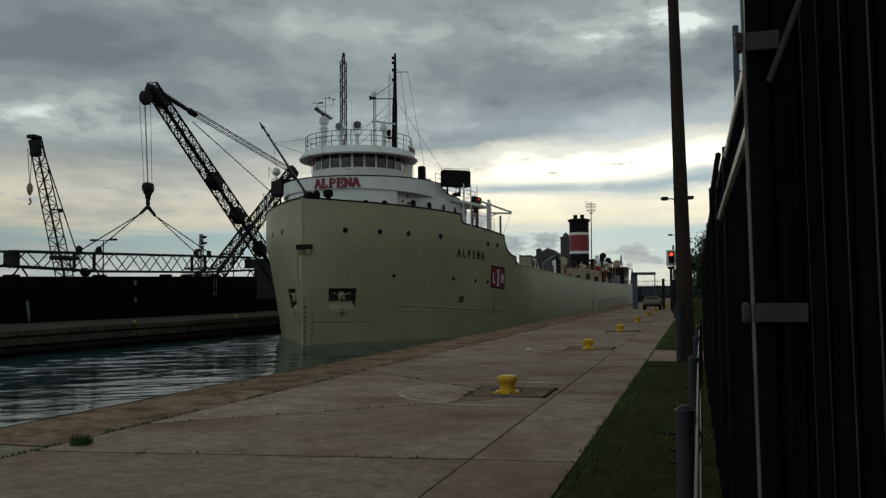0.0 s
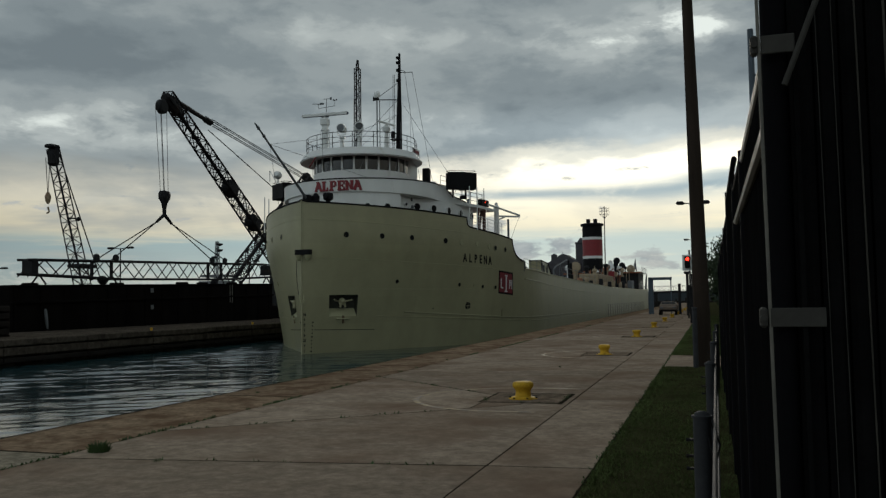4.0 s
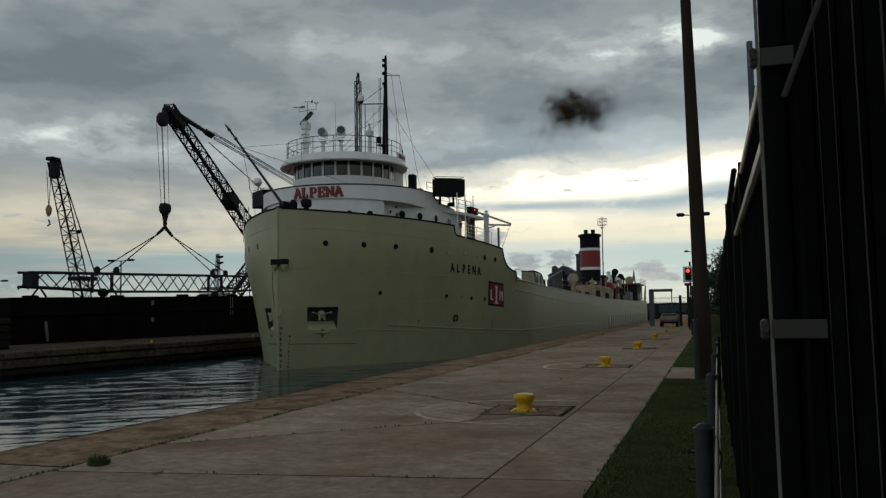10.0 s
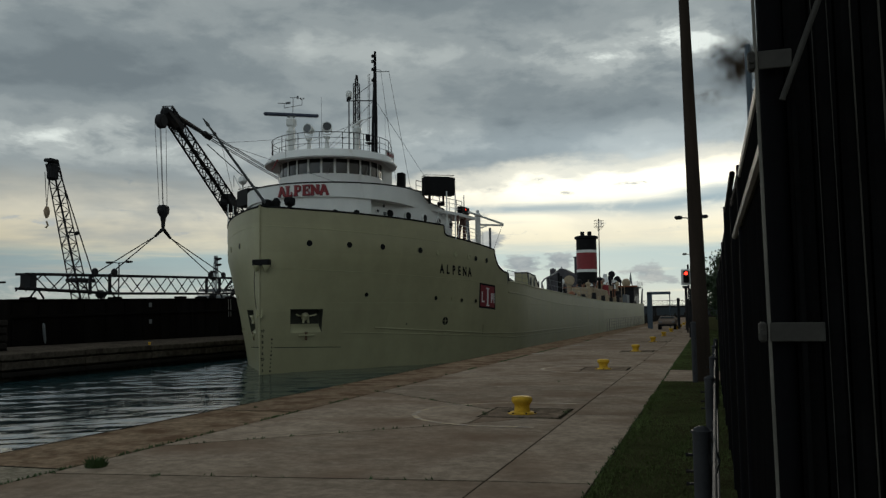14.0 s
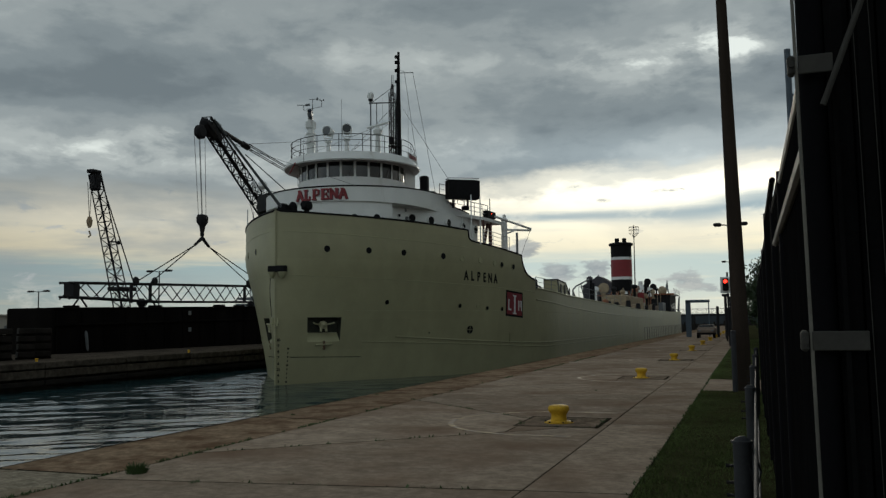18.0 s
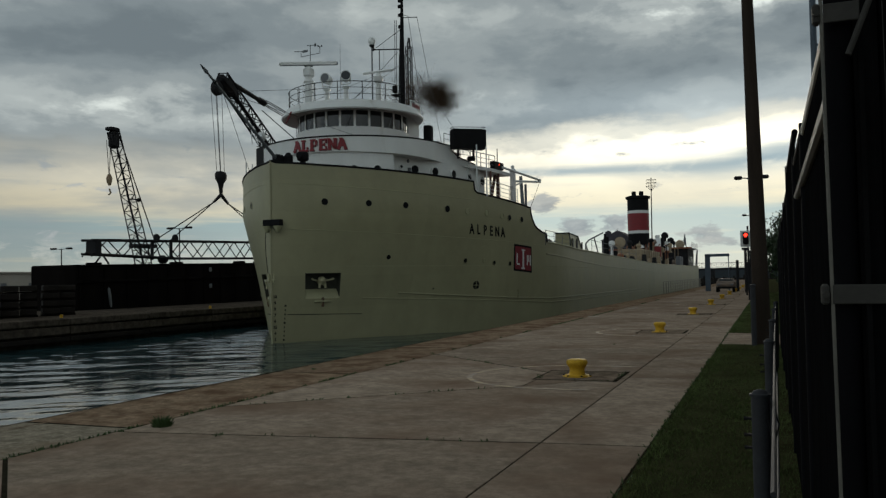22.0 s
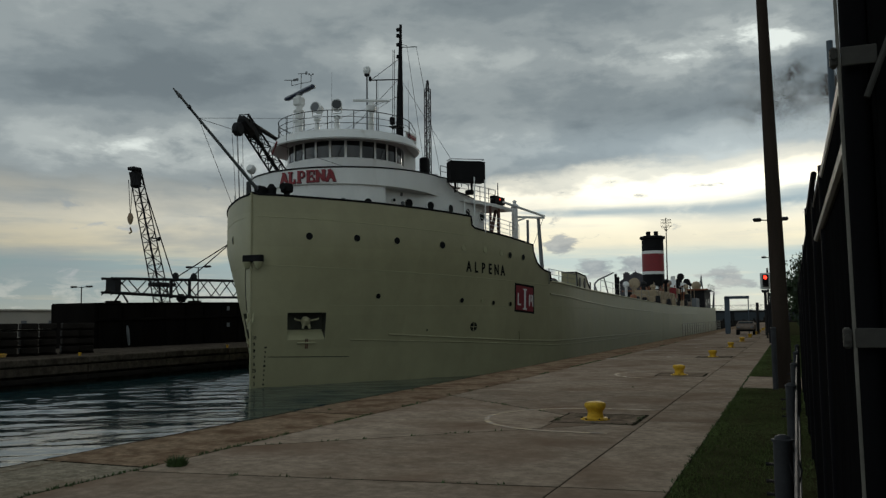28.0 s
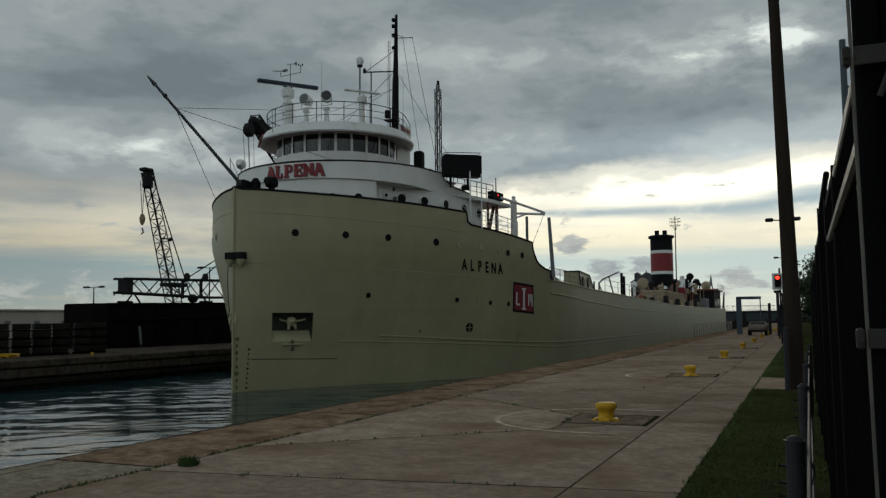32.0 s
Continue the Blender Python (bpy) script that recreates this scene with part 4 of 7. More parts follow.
def poles():
    p = thing("utility_pole", (-0.22, 21.9, 0), "tall weathered wooden utility pole leaning slightly", "utility pole")
    rings = [(0.20, 0.0), (0.19, 2), (0.165, 5), (0.13, 9), (0.115, 12)]
    g = Geo().lathe(rings, seg=18, m=Matrix.Rotation(radians(-0.85), 4, "Y"))
    part("shaft", g, POLEWOOD, p, angle=1.0)
    s = thing("steel_marker_post", (-0.41, 21.5, 0), "slim dark grey steel post beside the cross path", "post")
    part("shaft", Geo().cyl((0, 0, 0), (0, 0, 1.42), 0.062, seg=12), POSTGREY, s)
    part("cap", Geo().lathe([(0.07, 1.42), (0.07, 1.45), (0.03, 1.47)], seg=12), POSTGREY, s)


def signal_light():
    y = 57.5
    s = thing("signal_light", (-1.30, y, 0), "white lock signal box with a glowing red lamp", "signal light")
    z = 4.05
    part("pole", Geo().cyl((0, 0, 0), (0, 0, z + 0.7), 0.06, seg=10), STEEL, s)
    part("backboard", Geo().box((-0.12, -0.10, z - 0.13), (0.66, 0.06, 1.04), ch=0.02), WHITE, s, "white backboard")
    part("housing", Geo().box((-0.12, -0.24, z - 0.10), (0.36, 0.24, 0.78), ch=0.04), BLACK, s)
    for dz, m_, nm in ((0.10, REDLAMP, "red_lens"), (-0.28, BLACK, "dark_lens")):
        part(nm, Geo().lathe([(0.115, 0.0), (0.10, 0.03), (0.05, 0.05)], (-0.12, -0.365, z + dz), 20, Matrix.Rotation(radians(90), 4, "X")), m_, s)
        part("visor", Geo().box((-0.12, -0.44, z + dz + 0.16), (0.32, 0.2, 0.015)), BLACK, s)


def street_lamp(loc, height, arms, label, group="street lamps"):
    s = thing("street_lamp", loc, label, "street lamp", group)
    part("pole", Geo().cyl((0, 0, 0), (0, 0, height), 0.09, 0.055, seg=10), STEEL, s)
    for a in arms:
        q = part("arm", Geo().path([(0, 0, height - 0.1), (a * 0.5, 0, height - 0.02), (a, 0, height)], 0.035, 7), STEEL, s)
        part("lamp_head", Geo().box((a * 1.25, 0, height + 0.01), (abs(a) * 0.8, 0.42, 0.20), ch=0.07), STEEL, q)
    return s


painted_lines()
bollards()
weeds()
lawn()
black_fence()
low_fence()
shade_wall()
poles()
signal_light()
street_lamp((-0.88, 52.0, 0), 7.25, (-0.58, 0.58), "tall dark double-armed street lamp beside the lawn")
street_lamp((-1.70, 96.0, 0), 7.9, (-0.6,), "dark single-armed street lamp further along the quay")

# ---- the ship: x to its port side, y aft from the stem, z up from the datum near the waterline ----
SHIP_AT = (-23.08, 47.41, -1.235)
SHIP_RUN = [(0, -0.005), (2, 1.085), (4, 2.085), (6, 3.087), (8, 4.052), (10, 4.951), (12, 5.814), (14, 6.705), (16, 7.724), (18, 8.861), (20, 9.956), (22, 11.036), (24, 12.134), (26, 13.174), (28, 14.197), (30, 15.251), (32, 16.316)]
SHIP = thing("lake_freighter", SHIP_AT, "long pale green lake freighter with a white pilothouse", "ship")
HALF, RUNIN, LENGTH = 10.2, 22.0, 158.0


def lerp_table(tab, q):
    for (a, va), (b, vb) in zip(tab, tab[1:]):
        if q <= b:
            return va + (vb - va) * (q - a) / (b - a) if q > a else va
    return tab[-1][1]


SHEER = [(0.0, 9.0), (0.1, 8.91), (0.4, 8.9), (1.5, 8.83), (4.0, 8.75), (6.6, 8.64), (9.48, 8.48), (9.55, 8.0), (9.75, 7.86), (10.2, 7.80), (12.65, 7.55), (14.97, 7.27), (15.03, 6.90), (15.19, 6.58), (15.45, 6.25),
         (15.81, 6.03), (16.4, 5.84), (17.0, 5.76), (17.2, 5.74), (17.27, 5.20), (24.9, 4.93), (39.2, 4.72), (71.4, 4.30), (120.0, 4.36), (158.0, 4.60)]


def breadth(u, z):
    """Half breadth of the hull at u metres from the stem and height z."""
    e = 0.78 + 0.47 * max(0.0, min(1.3, (6.5 - z) / 6.5))
    q = min(max(u / RUNIN, 0.0), 1.0)
    b = HALF * (1 - (1 - q) ** 2) ** e if q > 0 else 0.0
    if u > 140:
        k = min((u - 140) / 18.0, 1.0)
        b *= max(1 - k ** 2.6, 0.0) ** 0.5 if z < 9 else 1.0
    return b


def on_hull(u, z, side=1, off=0.0):
    """Place and turn on the ship's side: x along the hull aft, y into the ship, z up."""
    b0, b1, b = breadth(u - 0.05, z), breadth(u + 0.05, z), breadth(u, z)
    t = Vector((b1 - b0, 0.1, 0)).normalized()
    n = Vector((t.y, -t.x, 0))
    up = Vector((breadth(u, z + 0.1) - breadth(u, z - 0.1), 0, 0.2)).normalized()
    n = t.cross(up).normalized()
    up = n.cross(t)
    p = Vector((b, u, z)) + n * off
    m = Matrix((( t.x, -n.x, up.x, p.x), (t.y, -n.y, up.y, p.y), (t.z, -n.z, up.z, p.z), (0, 0, 0, 1)))
    if side < 0:
        p = Vector((-p.x, p.y, p.z))
        m = Matrix(((t.x, n.x, -up.x, p.x), (-t.y, -n.y, up.y, p.y), (-t.z, n.z, up.z, p.z), (0, 0, 0, 1)))
    return m


POCKET = (1.38, 2.88, 2.06, 3.36)


def hull():
    us = [0, 0.02, 0.06, 0.12, 0.2, 0.32, 0.48, 0.70, 1.0, POCKET[0], 1.7, 2.05, 2.4, POCKET[1], 3.2, 3.7, 4.2, 4.8, 5.5, 6.2, 6.9, 7.6, 8.3, 9.0, 9.48, 9.55, 9.75, 10.2, 11.2, 12.1, 13, 13.7, 14.4, 14.97, 15.03, 15.19, 15.45,
          15.81, 16.4, 17.0, 17.2, 17.27, 18.5, 20, 21, 22, 24.9, 32, 39.2, 50, 60, 71.4, 90, 105, 120, 132, 140, 144, 147, 150, 152.5, 154.5, 156, 157, 157.6, 157.9, 158]
    fixed = [-3.0, -1.2, -0.4, 0.2, 1.0, 1.6, POCKET[2], 2.7, POCKET[3], 3.9, 4.4]
    g = Geo()
    for side in (1, -1):
        rows = []
        for u in us:
            top = lerp_table(SHEER, u)
            col = [z for z in fixed]
            col += [4.4 + (top - 4.4) * k / 6 for k in range(1, 7)]
            # mesh columns lean so the anchor pocket's sides fit the camera's view
            lean = 0.115 * min(u / 0.9, 1.0) * max(0.0, min(1.0, (6.0 - u) / 2.5))
            rows.append([(side * breadth(u - lean * (z - 2.71), z), u - lean * (z - 2.71), z) if u > 0 and z < 4.5 else (side * breadth(u, z), u, z) for z in col])
        w = len(rows[0])
        vs = [q for r in rows for q in r]
        fs = []
        for i in range(len(rows) - 1):
            for j in range(w - 1):
                uc, zc = (us[i] + us[i + 1]) / 2, (rows[i][j][2] + rows[i][j + 1][2]) / 2
                if POCKET[0] < uc < POCKET[1] and POCKET[2] < zc < POCKET[3]:
                    continue
                q = (i * w + j, i * w + j + 1, (i + 1) * w + j + 1, (i + 1) * w + j)
                fs.append(q if side < 0 else q[::-1])
        g.add(vs, fs)
    part("hull", g, HULL, SHIP, "pale sage-green plated hull", angle=0.5)
    # black-capped bulwark rail along the forecastle
    for side in (1, -1):
        pts = [(side * breadth(u, 9) * 1.0, u, lerp_table(SHEER, u)) for u in us if u <= 17.27]
        part("bulwark_cap", Geo().path([Vector(p) + Vector((0, 0, 0.03)) for p in pts], 0.055, 6), BLACK, SHIP, "black bulwark capping")
        pts = [(side * (breadth(u, 5) + 0.0), u, lerp_table(SHEER, u) + 0.02) for u in us if 17.2 < u < 157]
        part("sheer_strake_cap", Geo().path(pts, 0.07, 6), HULL_LOW, SHIP)
        # rubbing bars and plate laps
        for tab, name, r in (([(5.76, 2.24), (9.48, 1.98), (13.97, 1.71), (17.7, 1.58), (60, 1.45)], "rubbing_bar", 0.045), ([(4.05, 2.01), (9.52, 1.75), (17.7, 1.31), (60, 1.2)], "rubbing_bar", 0.03),
                             ([(17.3, 4.45), (25, 4.1), (36.6, 3.77), (71, 3.35), (120, 3.4), (150, 3.6)], "strake_lap", 0.05)):
            u0, u1 = tab[0][0], tab[-1][0]
            n_ = 60
            pts = []
            for i in range(n_ + 1):
                u = u0 + (u1 - u0) * (i / n_) ** 1.6
                z = lerp_table(tab, u)
                pts.append((side * (breadth(u, z) + 0.01), u, z))
            part(name, Geo().path(pts, r, 6), HULL, SHIP)
        for z0, z1, ua, ub in ((5.60, 4.95, 0.2, 17.0), (3.70, 3.6, 2.95, 30.0), (7.9, 7.45, 0.1, 9.5), (1.29, 1.18, 0.74, 4.13)):
            pts = []
            for i in range(41):
                u = ua + (ub - ua) * i / 40
                z = z0 + (z1 - z0) * i / 40
                pts.append((side * (breadth(u, z) - 0.005), u, z))
            part("plate_lap", Geo().path(pts, 0.020, 5), HULL_LOW if z0 > 2 else BLACK, SHIP)
    part("stem_bar", Geo().path([(0, 0.0, -2), (0, -0.02, 3), (0, -0.03, 6), (0, -0.03, 9.02)], 0.05, 8), HULL, SHIP)
    # decks
    pts = [(breadth(u, 8) - 0.06, u) for u in us if 0.15 < u <= 14.97]
    poly = pts + [(-x, u) for x, u in pts[::-1]]
    part("forecastle_deck", Geo().prism(poly, 6.90, 6.96), DECK, SHIP)
    pts = [(breadth(u, 4) - 0.08, u) for u in us if 14.97 <= u <= 157.5]
    poly = pts + [(-x, u) for x, u in pts[::-1]]
    part("main_deck", Geo().prism(poly, 3.85, 3.92), DECK, SHIP)
    part("forecastle_bulkhead", Geo().box((0, 15.0, 5.3), (18.2, 0.1, 3.1)), HULL, SHIP)


def anchors():
    """Anchor pockets with a stockless anchor stowed in each, and the flukes' rub plate below."""
    u0, u1, z0, z1 = POCKET
    for side in (1, -1):
        c = []
        for u, z in ((u0, z0), (u1, z0), (u1, z1), (u0, z1)):
            v = u - 0.115 * (z - 2.71)
            c.append(Vector((side * breadth(v, z), v, z)))
        mid = on_hull((u0 + u1) / 2, (z0 + z1) / 2, side)
        inward = (mid.to_3x3() @ Vector((0, 1, 0))).normalized()
        if inward.y < 0:
            inward = -inward
        back = [p + inward * 0.5 for p in c]
        back[0] = back[0] + Vector((0, 0, 0.42)) - inward * 0.1
        back[1] = back[1] + Vector((0, 0, 0.42)) - inward * 0.1
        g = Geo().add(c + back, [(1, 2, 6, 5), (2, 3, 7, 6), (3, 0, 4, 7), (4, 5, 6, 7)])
        # the recess's shade is put into its dark walls, the light into its paler sill
        p = part("anchor_pocket", g, POCKETSHADE, SHIP, "deep recessed anchor pocket", smooth=False)
        part("pocket_sill", Geo().add([c[0], c[1], back[1], back[0]], [(0, 1, 2, 3)]), HULL_LOW, p, "sloping sill with its lit tone put into the paint", smooth=False)
        r3 = mid.to_3x3().to_4x4()

        def loc(x, y, z):
            return mid @ Vector((x, y, z))
        an = Geo()
        an.lathe([(0.10, -0.12), (0.20, -0.10), (0.235, 0.0), (0.20, 0.16), (0.10, 0.24)], loc(0, 0.22, 0.18), 14, r3 @ Matrix.Rotation(radians(20), 4, "X"))
        an.cyl(loc(-0.13, 0.12, 0.10), loc(-0.17, 0.05, -0.12), 0.085, 0.06, 10)
        an.cyl(loc(0.13, 0.12, 0.10), loc(0.17, 0.05, -0.12), 0.085, 0.06, 10)
        for sx in (-1, 1):
            an.path([loc(sx * 0.15, 0.25, 0.22), loc(sx * 0.36, 0.18, 0.26), loc(sx * 0.52, 0.10, 0.31), loc(sx * 0.60, 0.05, 0.36)], 0.045, 8)
        part("anchor", an, HULL, p, "stockless anchor painted green")
        b = Geo()
        b.path([loc(-0.46, -0.07, -0.80), loc(0.46, -0.07, -0.80)], 0.045, 6)
        for dx in (-0.05, 0.0, 0.06):
            b.path([loc(dx, -0.03, -0.60), loc(dx + 0.02, -0.04, -0.98)], 0.026, 6)
        part("rub_plate", b, HULL_LOW, p)
        for dx in (-0.03, 0.05):
            part("rust_streak", Geo().path([loc(dx, -0.05, -0.60), loc(dx + 0.02, -0.055, -1.08)], 0.028, 6), RUST, p)


# hull green darkened to carry the shade inside the anchor pockets
POCKETSHADE = mat("pocket_shade_green", (0.035, 0.036, 0.026), 0.8, vary=0.3, scale=3)
RUST = mat("rust", (0.10, 0.045, 0.028), 0.9, vary=0.4, scale=5)


def hull_fittings():
    ports = [(1.58, 6.99, 0.175, 1), (3.36, 6.97, 0.175, 1), (5.15, 6.93, 0.175, 1), (7.59, 6.84, 0.19, 1), (8.98, 6.77, 0.15, 0), (10.51, 6.74, 0.15, 0), (11.85, 6.64, 0.15, 0), (12.57, 6.56, 0.175, 1),
             (13.88, 6.50, 0.175, 1), (4.85, 4.17, 0.135, 1), (9.40, 3.98, 0.14, 1), (10.81, 3.96, 0.10, 0), (11.62, 3.85, 0.13, 1), (13.02, 3.80, 0.135, 1), (7.67, 2.42, 0.05, 1)]
    for side in (1, -1):
        for u, z, r, is_open in ports:
            m = on_hull(u, z, side, 0.0)
            fr = Geo().lathe([(r + 0.035, -0.02), (r + 0.035, 0.022), (r, 0.028), (r, -0.02)], m.translation, 20, m.to_3x3().to_4x4() @ Matrix.Rotation(radians(90), 4, "X"))
            f = part("porthole", fr, HULL_LOW if not is_open else HULL, SHIP)
            gl = Geo().lathe([(r, 0.004), (r * 0.98, 0.012)], m.translation, 20, m.to_3x3().to_4x4() @ Matrix.Rotation(radians(90), 4, "X"))
            part("pane" if is_open else "deadlight", gl, PORTDARK if is_open else HULL_LOW, f)
    # name in black letters along each bow
    for side in (1, -1):
        for i, ch in enumerate("ALPENA"):
            u = 9.53 + i * 0.52
            if side < 0:
                u = 9.53 + (5 - i) * 0.52
            z = 5.81 - 0.05 * (u - 9.53)
            me = text_mesh(ch, 0.80, 0.010, 0.020, 0.66)
            me.transform(Matrix(((1, 0, -0.17 * side, 0), (0, 1, 0, 0), (0, 0, 1, 0), (0, 0, 0, 1))))
            me.materials.append(BLACK)
            ob = new("hull_letter", me)
            ob.parent = SHIP
            ob.matrix_basis = on_hull(u, z - 0.28, side, 0.012)
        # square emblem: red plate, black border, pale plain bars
        g, gb = Geo(), Geo()
        for geo, w, h, off in ((gb, 0.98, 0.82, 0.010), (g, 0.86, 0.70, 0.016)):
            rr = []
            for i in range(9):
                u = 14.33 + w * (-1 + 2 * i / 8)
                drop = -0.075 * (u - 14.33)
                rr.append([tuple(on_hull(u - 0.1 * h * k, 4.12 + drop + h * k, side, off).translation) for k in (-1, 1)])
            geo.sheet(rr, flip=side < 0)
        e = part("emblem_plate", gb, BLACK, SHIP, "square emblem, black border")
        part("emblem_field", g, EMBLEMRED, e, "plain red field")
        bars = [(0.0, 0.09, 0.60, -0.04), (0.0, 0.20, 0.045, 0.52), (0.0, 0.20, 0.045, -0.60), (-0.66, 0.055, 0.33, -0.06), (-0.54, 0.16, 0.05, -0.38), (0.46, 0.055, 0.33, -0.06), (0.80, 0.055, 0.33, -0.06), (0.63, 0.05, 0.22, 0.06)]
        for du, hw, hh, dz in bars:
            rr = []
            for i in range(3):
                u = 14.33 + (du if side > 0 else -du) + hw * (i - 1)
                drop = -0.075 * (u - 14.33)
                rr.append([tuple(on_hull(u - 0.1 * (dz + hh * k), 4.12 + drop + dz + hh * k, side, 0.021).translation) for k in (-1, 1)])
            part("emblem_bar", Geo().sheet(rr, flip=side < 0), WHITE, e)
        # draft figures up the stem, one a foot
        for i, n_ in enumerate(("3", "4", "25", "6", "7", "8", "9", "10")):
            me = text_mesh(n_, 0.21, 0.006, 0.006, 1.0)
            me.materials.append(BLACK)
            ob = new("draft_figure", me)
            ob.parent = SHIP
            ob.matrix_basis = on_hull(0.14 + 0.006 * (7 - i), 0.0 + 0.3048 * i, side, 0.012)
        for i in range(9):
            z = 0.02 + 0.215 * i
            m = on_hull(0.62, z, side, 0.008)
            part("draft_bar", Geo().box(m.translation, (0.055 + 0.05 * (i % 4 == 0), 0.012, 0.085), m.to_3x3().to_4x4()), BLACK, SHIP)
        # round four-quartered mark
        m = on_hull(10.44, 2.55, side, 0.0)
        r3 = m.to_3x3().to_4x4() @ Matrix.Rotation(radians(90), 4, "X")
        mk = part("thruster_mark", Geo().lathe([(0.25, 0.0), (0.25, 0.014)], m.translation, 24, r3), BLACK, SHIP, "black quartered disc")
        for a, b in (((0.46, 0.04)), ((0.04, 0.46))):
            part("cross_bar", Geo().box(m @ Vector((0, -0.016, 0)), (a, 0.006, b), m.to_3x3().to_4x4()), HULL, mk)
        m = on_hull(14.0, 1.9, side, 0.0)
        part("drain_pipe", Geo().path([m @ Vector((0, -0.04, -0.25)), m @ Vector((0, -0.05, 0.2)), m @ Vector((-0.02, -0.02, 0.33))], 0.03, 6), HULL, SHIP)
    # fairlead box at the stem, with its two rollers and the rope hanging from it
    for side in (1, -1):
        m = on_hull(0.07, 5.95, side, 0.0)
        part("roller", Geo().lathe([(0.05, -0.34), (0.12, -0.26), (0.21, -0.06), (0.22, 0.0)], (0.14 + side * 0.3, -0.10, 5.74), 16), HULL_LOW, SHIP)
        part("padeye", Geo().lathe([(0.05, -0.06), (0.09, 0), (0.05, 0.07)], (side * 0.14, -0.02, 3.05), 10).cyl((side * 0.14, -0.06, 2.9), (side * 0.14, 0, 3.35), 0.05, seg=8), HULL_LOW, SHIP)
    part("fairlead", Geo().box((0.14, -0.06, 5.9), (1.0, 0.34, 0.32), ch=0.03), BLACK, SHIP, "black fairlead box across the stem")
    part("bow_rope", Geo().path([(-0.30, 0.0, 5.7), (-0.38, 0.06, 4.9), (-0.36, 0.08, 4.2), (-0.24, 0.04, 3.4)], 0.018, 5), STEEL, SHIP)


hull()
anchors()
hull_fittings()


def arc_wall(geo, c, r, a0, a1, z0, z1, n=28, thick=0.0, r_top=None):
    """A curved wall, angle 0 straight ahead (towards the stem), positive to port."""
    rows = []
    for i in range(n + 1):
        a = radians(a0 + (a1 - a0) * i / n)
        s, k = math.sin(a), math.cos(a)
        rt = r if r_top is None else r_top
        rows.append([(r * s, c - r * k, z0), (rt * s, c - rt * k, z1)])
    return geo.sheet(rows, flip=True)


def railing(name, pts, height, bars, parent, material, posts=None, r=0.022):
    """Rail posts and bars along a line of deck points."""
    root = part(name, Geo().path([Vector(p) + Vector((0, 0, height)) for p in pts], r, 6), material, parent)
    for k in range(bars):
        part("rail_bar", Geo().path([Vector(p) + Vector((0, 0, height * (k + 1) / (bars + 1))) for p in pts], r * 0.7, 5), material, root)
    for p in (posts or pts):
        part("stanchion", Geo().cyl(p, Vector(p) + Vector((0, 0, height)), r, seg=6), material, root)
    return root


AFT = 0.51


def slab_letter(ch, w, h):
    """A bold slab-serif capital, w wide and h high, standing on z = 0 and facing -y."""
    strokes = dict(A=[((-0.34, 0.1), (-0.02, 0.92)), ((0.34, 0.1), (0.02, 0.92))], L=[((-0.22, 0.1), (-0.22, 0.9))], P=[((-0.22, 0.1), (-0.22, 0.9))], E=[((-0.22, 0.1), (-0.22, 0.9))],
                   N=[((-0.28, 0.1), (-0.28, 0.9)), ((0.30, 0.08), (0.30, 0.9)), ((-0.28, 0.9), (0.30, 0.1))])[ch]
    bars = dict(A=[(-0.34, 0.07, 0.30, 0.14), (0.34, 0.07, 0.30, 0.14), (0, 0.36, 0.46, 0.13), (-0.08, 0.93, 0.34, 0.14)], L=[(-0.14, 0.07, 0.58, 0.14), (-0.22, 0.93, 0.48, 0.14), (0.24, 0.2, 0.14, 0.38), (0.10, 0.07, 0.4, 0.14)],
                P=[(-0.22, 0.07, 0.50, 0.14), (-0.10, 0.93, 0.62, 0.14), (0.0, 0.46, 0.44, 0.14), (0.27, 0.70, 0.20, 0.42)],
                E=[(0, 0.07, 0.82, 0.14), (0, 0.93, 0.82, 0.14), (0.0, 0.5, 0.42, 0.13), (0.33, 0.22, 0.13, 0.32), (0.33, 0.78, 0.13, 0.32), (0.16, 0.5, 0.10, 0.30)],
                N=[(-0.30, 0.07, 0.36, 0.14), (-0.34, 0.93, 0.30, 0.14), (0.30, 0.93, 0.36, 0.14)])[ch]
    g = Geo()
    for (x0, z0), (x1, z1) in strokes:
        q = 0.145
        g.add([(x * w, y, z * h) for y in (0.0, -0.015) for x, z in ((x0 - q, z0), (x0 + q, z0), (x1 + q, z1), (x1 - q, z1))],
              [(4, 5, 6, 7), (3, 2, 1, 0), (0, 1, 5, 4), (1, 2, 6, 5), (2, 3, 7, 6), (3, 0, 4, 7)])
    for i, (x, z, a, b) in enumerate(bars):
        g.box((x * w, -0.0085 - 0.001 * i, z * h), (a * w, 0.016, b * h))
    return g.mesh("letter", False)


